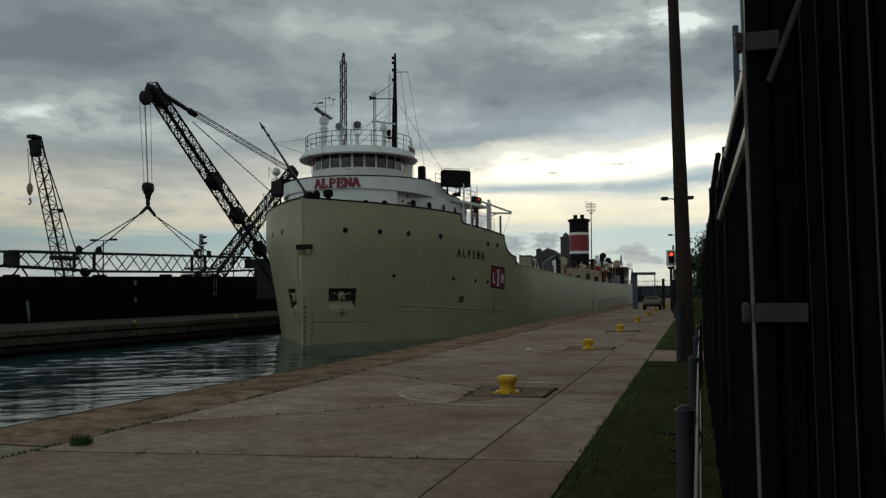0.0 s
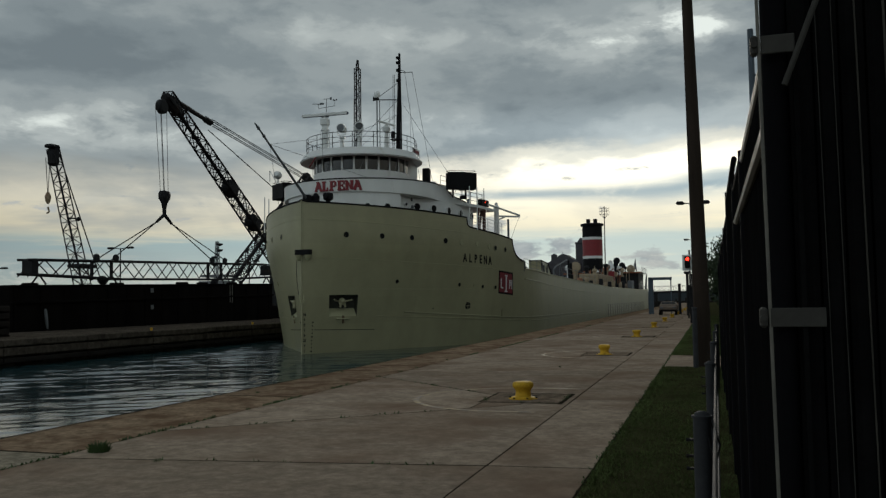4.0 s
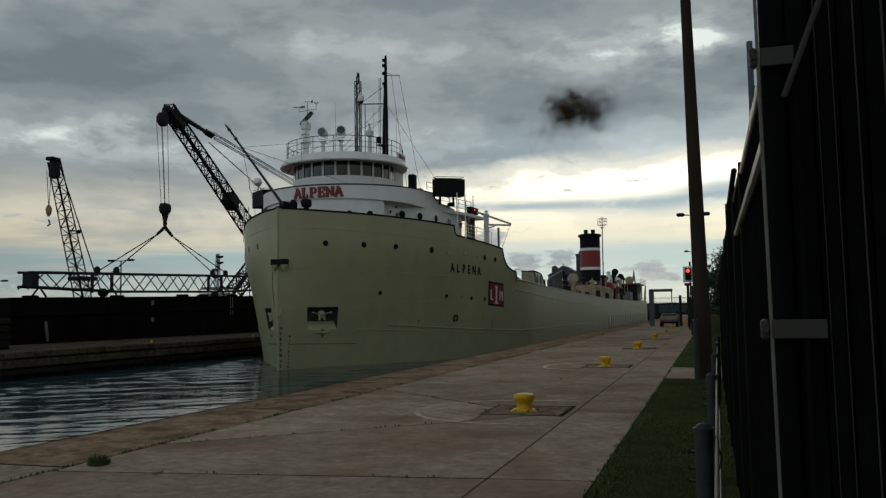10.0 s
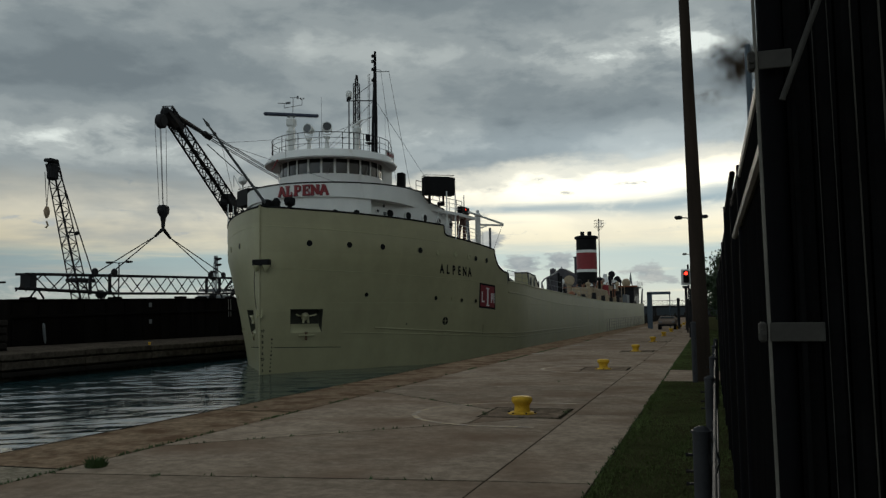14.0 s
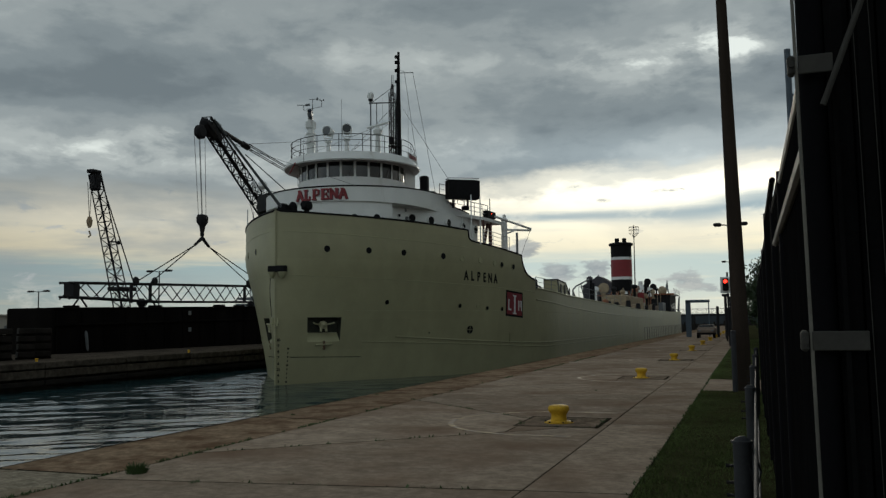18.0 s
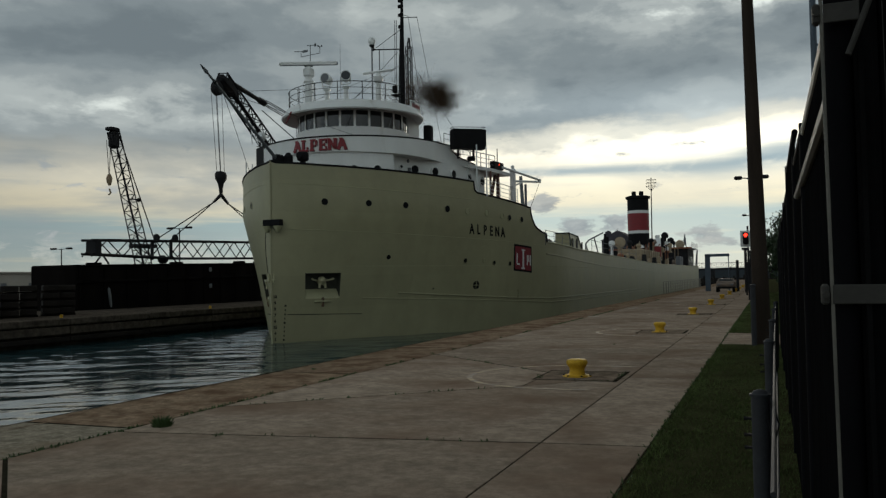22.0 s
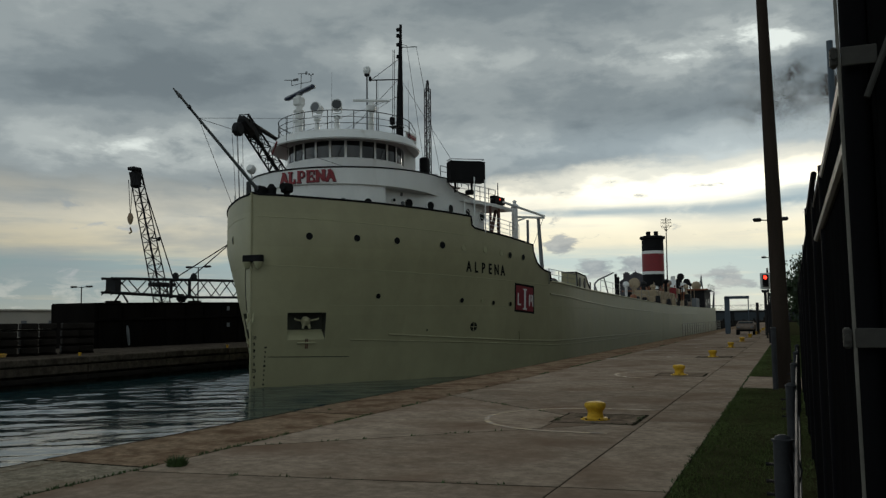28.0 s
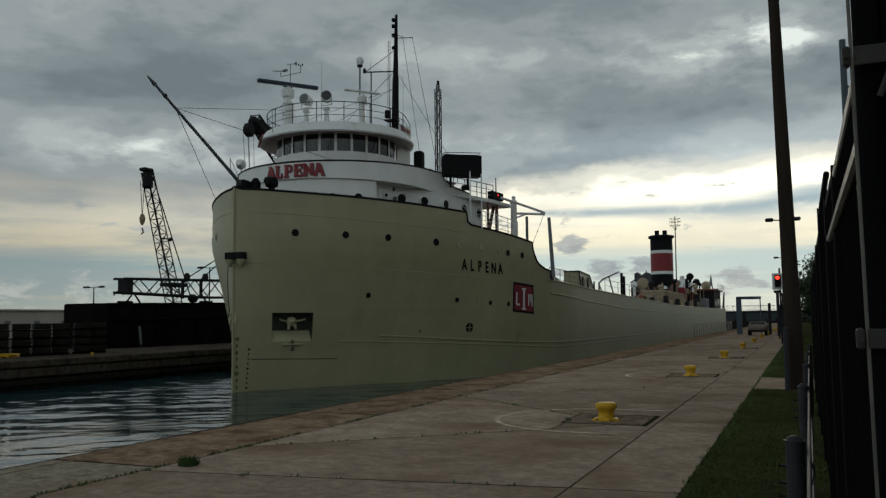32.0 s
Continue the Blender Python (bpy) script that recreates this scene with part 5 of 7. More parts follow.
def pilothouse():
    # screen, deck and houses share one plan: an arc forward, flaring to the wings; the deck has the ship's sheer
    C, R = 9.2, 5.56

    def under(u):
        return 10.0 - 0.049 * (u + AFT - 4.0)

    arc = [(R * math.sin(radians(a)), C - R * math.cos(radians(a))) for a in range(0, 86, 5)]
    edge = arc + [(5.85, 10.0), (6.3, 10.8), (6.9, 11.9), (7.5, 13.3), (7.92, 15.1)]
    wall = [(0.0, 5.2), (1.6, 5.3), (2.8, 5.65), (3.7, 6.2), (4.1, 6.7), (4.48, 7.48), (5.31, 8.49), (5.98, 9.75), (6.36, 11.45), (6.8, 13.2)]

    def shell(plan, low, high):
        full = [(-x, u) for x, u in plan[::-1] if x > 0.01] + plan
        g_ = Geo().sheet([[(x, u, low(u)), (x, u, high(u))] for x, u in full], flip=True)
        n_ = len(full)
        g_.add([(x, u, high(u)) for x, u in full], [tuple(range(n_))])
        g_.add([(x, u, low(u)) for x, u in full], [tuple(range(n_))[::-1]])
        g_.add([(full[0][0], full[0][1], low(full[0][1])), (full[-1][0], full[-1][1], low(full[-1][1])), (full[-1][0], full[-1][1], high(full[-1][1])), (full[0][0], full[0][1], high(full[0][1]))], [(0, 1, 2, 3)])
        return g_
    house = part("lower_house", shell(wall, lambda u: 6.9, lambda u: under(u) + 0.02), WHITE, SHIP, "white curved deckhouse with round ports", angle=0.6)
    bay = [((R - 0.12) * math.sin(radians(a)), C - (R - 0.12) * math.cos(radians(a))) for a in range(0, 50, 4)]
    bay.append((bay[-1][0] - 0.6, bay[-1][1] + 0.75))
    part("house_bay", shell(bay, lambda u: 6.9, lambda u: under(u) + 0.02), WHITE, house, "rounded front bay", angle=0.6)
    for side in (1, -1):
        for u, z, r in ((4.26, 9.03, 0.20), (4.92, 9.03, 0.20), (6.6, 9.31, 0.09), (7.48, 9.22, 0.24), (8.49, 9.15, 0.24), (9.75, 9.09, 0.24), (11.45, 9.04, 0.24), (12.85, 8.95, 0.25)):
            line = bay if u < 5.5 else wall
            k = max(i for i in range(len(line) - 1) if line[i][1] <= u and line[i][1] < line[i + 1][1])
            (x0, u0), (x1, u1) = line[k], line[k + 1]
            t = Vector((x1 - x0, u1 - u0, 0)).normalized()
            n = Vector((t.y, -t.x, 0))
            m = Matrix(((t.x, -n.x, 0, 0), (t.y, -n.y, 0, 0), (0, 0, 1, 0), (0, 0, 0, 1)))
            c = Vector((x0 + (x1 - x0) * (u - u0) / (u1 - u0), u, z)) + n * 0.06
            if side < 0:
                c.x = -c.x
                m = Matrix(((t.x, n.x, 0, 0), (-t.y, -n.y, 0, 0), (0, 0, 1, 0), (0, 0, 0, 1)))
            f = part("porthole", Geo().lathe([(r + 0.05, -0.12), (r + 0.05, 0.03), (r, 0.035), (r, -0.02)], c, 18, m @ Matrix.Rotation(radians(90), 4, "X")), WHITE, house)
            part("pane", Geo().lathe([(r, 0.0), (r * 0.97, 0.012)], c, 18, m @ Matrix.Rotation(radians(90), 4, "X")), PORTDARK, f)
    part("junction_box", Geo().box((4.35, 7.05, 9.18), (0.16, 0.2, 0.2), ch=0.03), GREYPAINT, house)
    part("wall_lamp", Geo().box((4.3, 7.0, 9.66), (0.12, 0.14, 0.2), ch=0.04), GREYPAINT, house)
    # boat deck over the lower house
    part("boat_deck", shell(edge, under, lambda u: under(u) + 0.2), WHITE, SHIP, "white overhanging deck", angle=0.5)
    # upper curved screen that carries the name
    tail = [(5.60, C, 10.83), (5.80, 9.75, 10.82), (5.88, 10.0, 10.5), (6.02, 10.3, 10.28), (6.2, 10.65, 10.12), (6.45, 11.05, 10.0), (6.75, 11.6, under(11.6) + 0.22)]
    plan = [(R * math.sin(radians(a)), C - R * math.cos(radians(a)), 10.83) for a in range(0, 90, 3)] + tail
    full = [(-x, u, z) for x, u, z in plan[::-1] if x > 0.01] + plan
    screen = part("name_screen", Geo().sheet([[(x * 1.003, u, under(u) + 0.005), (x * 1.003, u, z)] for x, u, z in full], flip=True), WHITE, SHIP, "white curved screen lettered in red", angle=0.8)
    part("screen_lining", Geo().sheet([[(x * 0.988, u + 0.05, under(u) + 0.1), (x * 0.988, u + 0.05, z - 0.01)] for x, u, z in full]), WHITE, screen, angle=0.8)
    part("screen_cap", Geo().path([(x, u, z + 0.01) for x, u, z in full], 0.045, 6), BLACK, screen, "black capping strip")
    for i, ch in enumerate("ALPENA"):
        a = radians(-9.4 + i * 5.5)
        for name_, dx, dz, off, m_ in (("name_letter", 0, 0, 0.045, RED), ("letter_shade", 0.7, -0.03, 0.022, MAROON)):
            me = slab_letter(ch, 0.565, 0.64)
            me.materials.append(m_)
            ob = new(name_, me)
            ob.parent = screen
            b_ = a + radians(dx * 0.5)
            ob.matrix_basis = pose((R + off) * math.sin(b_), C - (R + off) * math.cos(b_), 10.06 + dz + 0.004 * i, 0, 0, math.degrees(b_))
    part("upper_deck", Geo().prism([(5.45 * math.sin(radians(a)), C - 5.45 * math.cos(radians(a))) for a in range(-90, 91, 10)] + [(5.6, 12.4), (-5.6, 12.4)], 10.60, 10.66), DECK, SHIP)
    # wheelhouse
    C, R = 8.7, 3.35
    g = Geo()
    arc_wall(g, C, R, -115, 115, 10.66, 11.68, 46)
    wh = part("wheelhouse", g, WHITE, SHIP, "round-fronted white wheelhouse", angle=0.8)
    g = Geo()
    arc_wall(g, C, R, -115, 115, 12.58, 12.95, 46)
    part("lintel", g, WHITE, wh, angle=0.8)
    step = 14.2
    for i in range(16):
        a = (i - 7.5) * step
        g = Geo()
        arc_wall(g, C, R - 0.05, a - step / 2, a + step / 2, 11.66, 12.60, 3)
        w = part("window", g, GLASS, wh)
        g = Geo()
        arc_wall(g, C, R + 0.005, a + step / 2 - 1.15, a + step / 2 + 1.15, 11.66, 12.60, 2)
        part("mullion", g, WHITE, w)
        if i in (3, 6, 9, 12):
            p0, p1 = [((R + 0.04) * math.sin(radians(q)), C - (R + 0.04) * math.cos(radians(q)), z) for q, z in ((a - 1, 11.62), (a + 4, 12.3))]
            part("wiper", Geo().cyl(p0, p1, 0.015, seg=5), GREYPAINT, w)
    part("back_wall", Geo().box((0, 10.65, 11.9), (6.3, 1.7, 2.5)), WHITE, wh)
    prof = [(3.35, 12.90), (4.22, 12.52), (4.27, 12.60), (4.15, 12.78), (3.95, 13.06), (3.88, 13.10), (0.3, 13.14)]
    part("roof", Geo().lathe(prof, (0, C, 0), 56), WHITE, wh, "white flared roof brim")
    part("roof_aft", Geo().box((0, 10.5, 13.02), (6.2, 2.6, 0.16), ch=0.03), WHITE, wh)
    pts = [(3.82 * math.sin(radians(a)), C - 3.82 * math.cos(radians(a)), 13.1) for a in range(-105, 106, 7)]
    pts = [(-3.1, 11.6, 13.1)] + pts + [(3.1, 11.6, 13.1)]
    railing("roof_railing", pts, 1.04, 2, SHIP, BLACK, posts=pts[::3] + [pts[-1]])
    part("name_board", Geo().box((3.72, 9.6, 13.3), (0.05, 1.5, 0.5), ch=0.01), WHITE, SHIP, "white board with red lettering too small to read")
    for i in range(6):
        part("board_bar", Geo().box((3.76, 9.12 + i * 0.2, 13.31), (0.02, 0.12, 0.22)), RED, SHIP)
    # stairs, vent and door at the wheelhouse's port quarter
    part("vent_box", Geo().box((4.25, 10.3, 11.45), (0.5, 0.5, 1.55), ch=0.08), BLACK, SHIP)
    part("locker", Geo().box((4.4, 11.3, 11.1), (0.4, 0.5, 0.6), ch=0.03), WHITE, SHIP)
    railing("screen_railing", [(5.4, 9.9, 10.66), (5.6, 11.0, 10.66), (5.85, 12.0, 10.66)], 0.95, 2, SHIP, BLACK)
    railing("screen_railing", [(-5.4, 9.9, 10.66), (-5.6, 11.0, 10.66), (-5.85, 12.0, 10.66)], 0.95, 2, SHIP, BLACK)
    # side-light screens: black boxes on stilts on both sides
    for side in (1, -1):
        turn = Matrix.Rotation(radians(side * 39), 4, "Z")
        box = part("sidelight_screen", Geo().box((side * 6.9, 9.95, 11.12), (2.02, 0.75, 1.14), turn, 0.02), BLACK, SHIP, "black sidelight screen box")
        part("box_rail", Geo().path([(side * 6.3, 9.1, 11.6), (side * 6.3, 9.1, 11.78), (side * 7.85, 10.3, 11.83), (side * 7.5, 10.8, 11.83), (side * 5.9, 9.6, 11.78), (side * 6.3, 9.1, 11.78)], 0.02, 5), BLACK, box)
        for x, u, z0, m_ in ((7.76, 8.9, 8.0, WHITE), (8.0, 9.95, 7.7, WHITE), (6.35, 9.7, 10.0, BLACK), (7.1, 10.3, 9.9, BLACK)):
            part("stilt", Geo().cyl((side * x, u, z0), (side * x, u, 10.62), 0.038 if m_ is WHITE else 0.07, seg=8), m_, box)
        part("hose_reel", Geo().lathe([(0.22, -0.12), (0.27, 0.0), (0.22, 0.12)], (side * 6.75, 10.9, 10.12), 12), BLACK, SHIP)
        railing("boat_deck_railing", [(side * 6.15, 10.6, 9.85), (side * 6.55, 11.3, 9.8), (side * 6.95, 12.1, 9.76), (side * 7.25, 12.8, 9.72), (side * 7.45, 13.4, 9.70)], 0.85, 2, SHIP, GREYPAINT, r=0.026)
        lamp = part("lamp_box", Geo().box((side * 7.4, 13.95, 10.0), (0.34, 1.45, 0.46), Matrix.Rotation(radians(side * -6), 4, "Z"), 0.03), BLACK, SHIP, "dark sidelight box")
        if side > 0:
            part("red_lens", Geo().lathe([(0.035, -0.05), (0.035, 0.05)], (7.57, 13.9, 10.06), 10), REDSIDE, lamp)
        part("whip", Geo().cyl((side * 7.5, 13.75, 10.1), (side * 7.5, 13.75, 11.05), 0.04, 0.03, 6), GREYPAINT, SHIP)
        # after rail of the forecastle
        railing("forecastle_railing", [(side * (breadth(u + AFT, 8) - 0.12), u, lerp_table(SHEER, u + AFT)) for u in (8.7, 9.6, 10.5, 11.4, 12.3, 13.2)], 0.95, 3, SHIP, WHITE)
        part("kingpost", Geo().cyl((side * 8.0, 15.45, 6.9), (side * 8.0, 15.45, 9.75), 0.20, 0.18, 12), WHITE, SHIP)
        part("kingpost_cap", Geo().lathe([(0.23, 9.73), (0.23, 9.85), (0.10, 9.98), (0.13, 10.1), (0.05, 10.18)], (side * 8.0, 15.45, 0), 12), WHITE, SHIP)
        part("derrick", Geo().path([(side * 7.85, 13.7, 9.85), (side * 9.39, 17.15, 9.30)], 0.075, 8), WHITE, SHIP)
        part("derrick_spar", Geo().path([(side * 8.0, 15.45, 9.15), (side * 9.39, 17.15, 9.2)], 0.07, 8).path([(side * 8.0, 15.45, 8.85), (side * 8.5, 16.0, 9.1)], 0.05, 6), WHITE, SHIP)
        part("derrick_fall", Geo().path([(side * 9.35, 17.1, 9.2), (side * 8.75, 16.2, 7.0)], 0.014, 4), STEEL, SHIP)
        for x, u in ((7.3, 12.9), (7.5, 13.9), (7.2, 14.6)):
            part("deck_pillar", Geo().cyl((side * x, u, 6.9), (side * x, u, under(u) + 0.02), 0.075, seg=8), DECK, SHIP)
        part("deck_brace", Geo().cyl((side * 7.2, 13.0, 7.4), (side * 7.2, 14.2, 9.5), 0.10, seg=8), DECK, SHIP)
        part("post_aft", Geo().cyl((side * 9.2, 14.1, 6.9), (side * 9.2, 14.1, 8.75), 0.08, seg=8), GREYPAINT, SHIP)
        part("winch", Geo().box((side * 7.5, 11.4, 7.45), (0.7, 1.2, 0.6), ch=0.12), BLACK, SHIP)


hull_parts = set(SHIP.children)
pilothouse()
RADAR_AT = (-1.7, 6.4 + AFT, 15.66)


def roof_gear():
    r = part("radar_pedestal", Geo().lathe([(0.42, 13.1), (0.42, 13.18), (0.24, 13.24), (0.22, 14.0), (0.30, 14.02), (0.30, 14.12), (0.22, 14.14), (0.22, 14.6), (0.30, 14.62), (0.30, 14.70), (0.20, 14.72), (0.20, 14.95)],
                                           (-1.7, 6.4, 0), 16), WHITE, SHIP, "stepped white radar pedestal")
    part("gearbox", Geo().box((-1.7, 6.4, 15.2), (0.55, 0.55, 0.55), ch=0.1).lathe([(0.14, 15.4), (0.14, 15.56)], (-1.7, 6.4, 0), 12), WHITE, r)
    for k in range(4):
        a = k * 1.57 + 0.6
        part("rung_ring", Geo().path([(-1.7 + 0.3 * math.cos(a), 6.4 + 0.3 * math.sin(a), 13.2), (-1.7 + 0.3 * math.cos(a), 6.4 + 0.3 * math.sin(a), 14.6)], 0.02, 5), WHITE, r)
    wx = part("weather_mast", Geo().path([(-1.65, 6.5, 15.3), (-1.65, 6.55, 16.85)], 0.022, 6).path([(-2.25, 6.5, 16.22), (-1.05, 6.6, 16.34)], 0.018, 5).path([(-2.25, 6.5, 16.22), (-2.25, 6.5, 16.5)], 0.018, 5)
              .path([(-1.05, 6.6, 16.34), (-1.05, 6.6, 16.72)], 0.018, 5).path([(-2.6, 6.3, 16.52), (-1.95, 6.6, 16.52)], 0.025, 5).path([(-1.85, 6.5, 16.85), (-1.3, 6.6, 16.85)], 0.02, 5), GREYPAINT, r)
    part("vane", Geo().box((-2.0, 6.55, 16.54), (0.32, 0.02, 0.14)), GREYPAINT, wx)
    part("vane", Geo().box((-1.35, 6.6, 16.86), (0.12, 0.02, 0.18)), GREYPAINT, wx)
    for a in range(3):
        part("wind_cup", Geo().lathe([(0.02, -0.05), (0.05, 0), (0.02, 0.05)], (-1.05 + 0.12 * math.cos(a * 2.1), 6.6 + 0.12 * math.sin(a * 2.1), 16.74), 8), BLACK, wx)
    for x, u, face in ((-0.15, 5.75, 0), (1.1, 5.7, 25)):
        s = part("searchlight", Geo().lathe([(0.20, 13.1), (0.15, 13.2), (0.11, 13.8), (0.20, 13.85), (0.20, 13.95), (0.10, 14.0)], (x, u, 0), 14), WHITE, SHIP, "white searchlight on a pedestal")
        m = Matrix.Rotation(radians(face), 4, "Z") @ Matrix.Rotation(radians(84), 4, "X")
        part("yoke", Geo().path([(x - 0.3, u, 14.5), (x - 0.28, u, 14.1), (x + 0.28, u, 14.1), (x + 0.3, u, 14.5)], 0.035, 6), WHITE, s)
        part("drum", Geo().lathe([(0.14, -0.34), (0.25, -0.28), (0.28, 0.0), (0.30, 0.22), (0.30, 0.26)], (x, u, 14.52), 18, m), WHITE, s)
        part("lens", Geo().lathe([(0.27, 0.25), (0.24, 0.275)], (x, u, 14.52), 18, m), GLASS if face else GREYPAINT, s)
    q = part("small_radar", Geo().lathe([(0.24, 13.1), (0.16, 13.2), (0.13, 14.2), (0.26, 14.25), (0.28, 14.5), (0.16, 14.6), (0.12, 14.72)], (2.75, 6.5, 0), 14), WHITE, SHIP, "small white radar on a pedestal")
    small = part("small_scanner", Geo().box((0, 0, 0.05), (1.95, 0.14, 0.12), ch=0.03), WHITE, SHIP, "white rotating scanner bar")
    d = part("satellite_dome", Geo().lathe([(0.08, -0.27), (0.16, -0.24), (0.21, -0.14), (0.228, -0.01), (0.21, 0.10), (0.15, 0.18), (0.08, 0.22), (0.02, 0.23)], (0.52, 10.4, 17.85), 18), WHITE, SHIP, "white satellite dome on a thin pole")
    part("dome_pole", Geo().cyl((0.52, 10.4, 13.1), (0.52, 10.4, 17.55), 0.05, seg=8), GREYPAINT, d)
    part("dome_base", Geo().lathe([(0.06, -0.42), (0.15, -0.35), (0.16, -0.26)], (0.52, 10.4, 17.85), 14), STEEL, d)
    # main mast, raked a little aft
    m = part("signal_mast", Geo().cyl((0.30, 15.3, 9.7), (0.38, 15.4, 18.2), 0.30, 0.20, 12).cyl((0.38, 15.4, 18.2), (0.40, 15.5, 22.3), 0.18, 0.085, 10), BLACK, SHIP, "tall black signal mast")
    part("ladder", Geo().path([(0.0, 15.2, 12), (0.05, 15.3, 20.6)], 0.02, 5).path([(-0.12, 15.2, 12), (-0.07, 15.3, 20.6)], 0.02, 5), BLACK, m)
    for z in (20.1, 20.9, 21.5, 21.9):
        part("mast_lamp", Geo().lathe([(0.06, -0.11), (0.12, -0.09), (0.12, 0.09), (0.05, 0.13)], (0.30, 15.30, z), 10), BLACK, m)
    part("platform", Geo().box((0.25, 15.1, 15.4), (0.8, 0.7, 0.06), ch=0.01).box((0.0, 15.0, 15.8), (0.3, 0.3, 0.5), ch=0.05), BLACK, m)
    part("yardarm", Geo().path([(0.4, 15.4, 20.75), (1.28, 16.1, 20.88)], 0.03, 6).path([(0.45, 15.45, 20.95), (0.75, 15.7, 20.9)], 0.02, 5), GREYPAINT, m)
    part("spreader", Geo().path([(0.38, 15.4, 18.6), (-1.35, 14.6, 18.55)], 0.04, 6).path([(-1.35, 14.6, 18.55), (0.38, 15.4, 20.0)], 0.02, 5).path([(-1.0, 14.75, 18.55), (-1.0, 14.75, 13.2)], 0.03, 5), BLACK, m)
    part("horn", Geo().lathe([(0.1, -0.15), (0.1, 0.1), (0.05, 0.15)], (-1.4, 14.6, 18.65), 8), BLACK, m)
    for a, b in (((0.38, 15.4, 18.7), (6.3, 12.0, 10.6)), ((0.38, 15.4, 18.7), (-6.3, 12.0, 10.6)), ((0.38, 15.4, 17.5), (-2.8, 6.6, 13.2)), ((1.25, 16.1, 20.85), (2.6, 18.0, 10.0)), ((0.75, 15.7, 20.9), (1.6, 17.5, 10.0)),
                 ((0.38, 15.4, 17.6), (0.4, 6.9, 13.2))):
        part("stay", Geo().cyl(a, b, 0.014, seg=4), STEEL, m)
    for x, u, z0, z1 in ((0.5, 6.2, 13.1, 16.6), (-2.4, 7.4, 13.1, 15.2), (2.2, 8.5, 13.1, 17.0), (1.9, 11.5, 13.1, 16.0), (2.5, 12.0, 13.1, 17.4)):
        part("whip_aerial", Geo().cyl((x, u, z0), (x, u, z1), 0.014, 0.007, 4), GREYPAINT, SHIP)
    part("life_locker", Geo().box((2.6, 11.0, 13.3), (0.5, 0.7, 0.45), ch=0.05), WHITE, SHIP)
    # bow: steering pole, its fittings, lamp boxes
    p = part("steering_pole", Geo().cyl((0.2, -0.2, 9.1), (0.34, -6.1, 12.24), 0.085, 0.05, 10).cyl((0.34, -6.1, 12.24), (0.34, -6.55, 12.48), 0.09, 0.02, 8), GREYPAINT, SHIP, "long steering pole raking forward from the stem")
    part("pole_heel", Geo().box((0.2, -0.1, 9.15), (0.45, 0.6, 0.45), ch=0.1).lathe([(0.22, 8.95), (0.24, 9.3), (0.1, 9.5)], (0.55, 0.3, 0), 10), BLACK, p)
    part("pole_ball", Geo().lathe([(0.03, -0.1), (0.1, 0), (0.03, 0.1)], (0.32, -5.5, 11.94), 10), STEEL, p)
    for b in ((-breadth(1.9, 8.9), 1.9 - AFT, 8.86), (-0.5, 5.3, 13.9), (2.5, 4.6, 10.8)):
        part("guy", Geo().cyl((0.32, -4.9, 11.60), b, 0.012, seg=4), STEEL, p)
    part("guy_drop", Geo().path([(0.0, 2.4, 13.3), (0.0, 2.45, 12.1)], 0.012, 4), STEEL, p)
    part("flag_staff", Geo().cyl((-1.2, 3.0, 11.6), (-0.4, 2.2, 12.0), 0.05, seg=6), RED, p)
    part("bow_lamp", Geo().lathe([(0.20, -0.24), (0.29, -0.18), (0.31, 0.02), (0.27, 0.18), (0.12, 0.24)], (1.25, 0.55, 9.30), 16).cyl((1.25, 0.3, 9.32), (1.25, 0.15, 9.32), 0.2, 0.17, 14).box((1.25, 0.55, 9.0), (0.2, 0.2, 0.25)), BLACK, SHIP, "black fog lamp box on the bulwark")
    f = part("floodlight", Geo().lathe([(0.12, -0.25), (0.28, -0.1), (0.30, 0.1), (0.2, 0.3)], (-7.1, 9.7, 12.3), 14, Matrix.Rotation(radians(70), 4, "X")), WHITE, SHIP, "white floodlight")
    part("flood_stand", Geo().cyl((-7.1, 9.7, 11.7), (-7.1, 9.7, 12.1), 0.05, seg=6).path([(-7.5, 9.2, 11.8), (-7.4, 9.0, 12.6), (-6.6, 8.6, 11.6)], 0.03, 5), WHITE, f)
    bar = part("radar_scanner", Geo().box((0, 0, 0.06), (3.45, 0.24, 0.19), ch=0.06), RADARBLUE, SHIP, "long rotating radar scanner, dark blue in front, white behind")
    part("scanner_back", Geo().box((0, 0.14, 0.06), (3.35, 0.06, 0.20), ch=0.02), WHITE, bar, "white back of the scanner")
    part("scanner_foot", Geo().box((0, 0, -0.06), (0.5, 0.22, 0.10), ch=0.02), GREYPAINT, bar)
    return bar, small


RADAR_BAR, SMALL_BAR = roof_gear()
for ob in SHIP.children:
    if ob not in hull_parts:
        ob.matrix_basis = pose(0, AFT, 0) @ ob.matrix_basis
SMALL_AT = (2.75, 6.5 + AFT, 14.76)
RADAR_START, RADAR_RATE = 96.1, -158.86


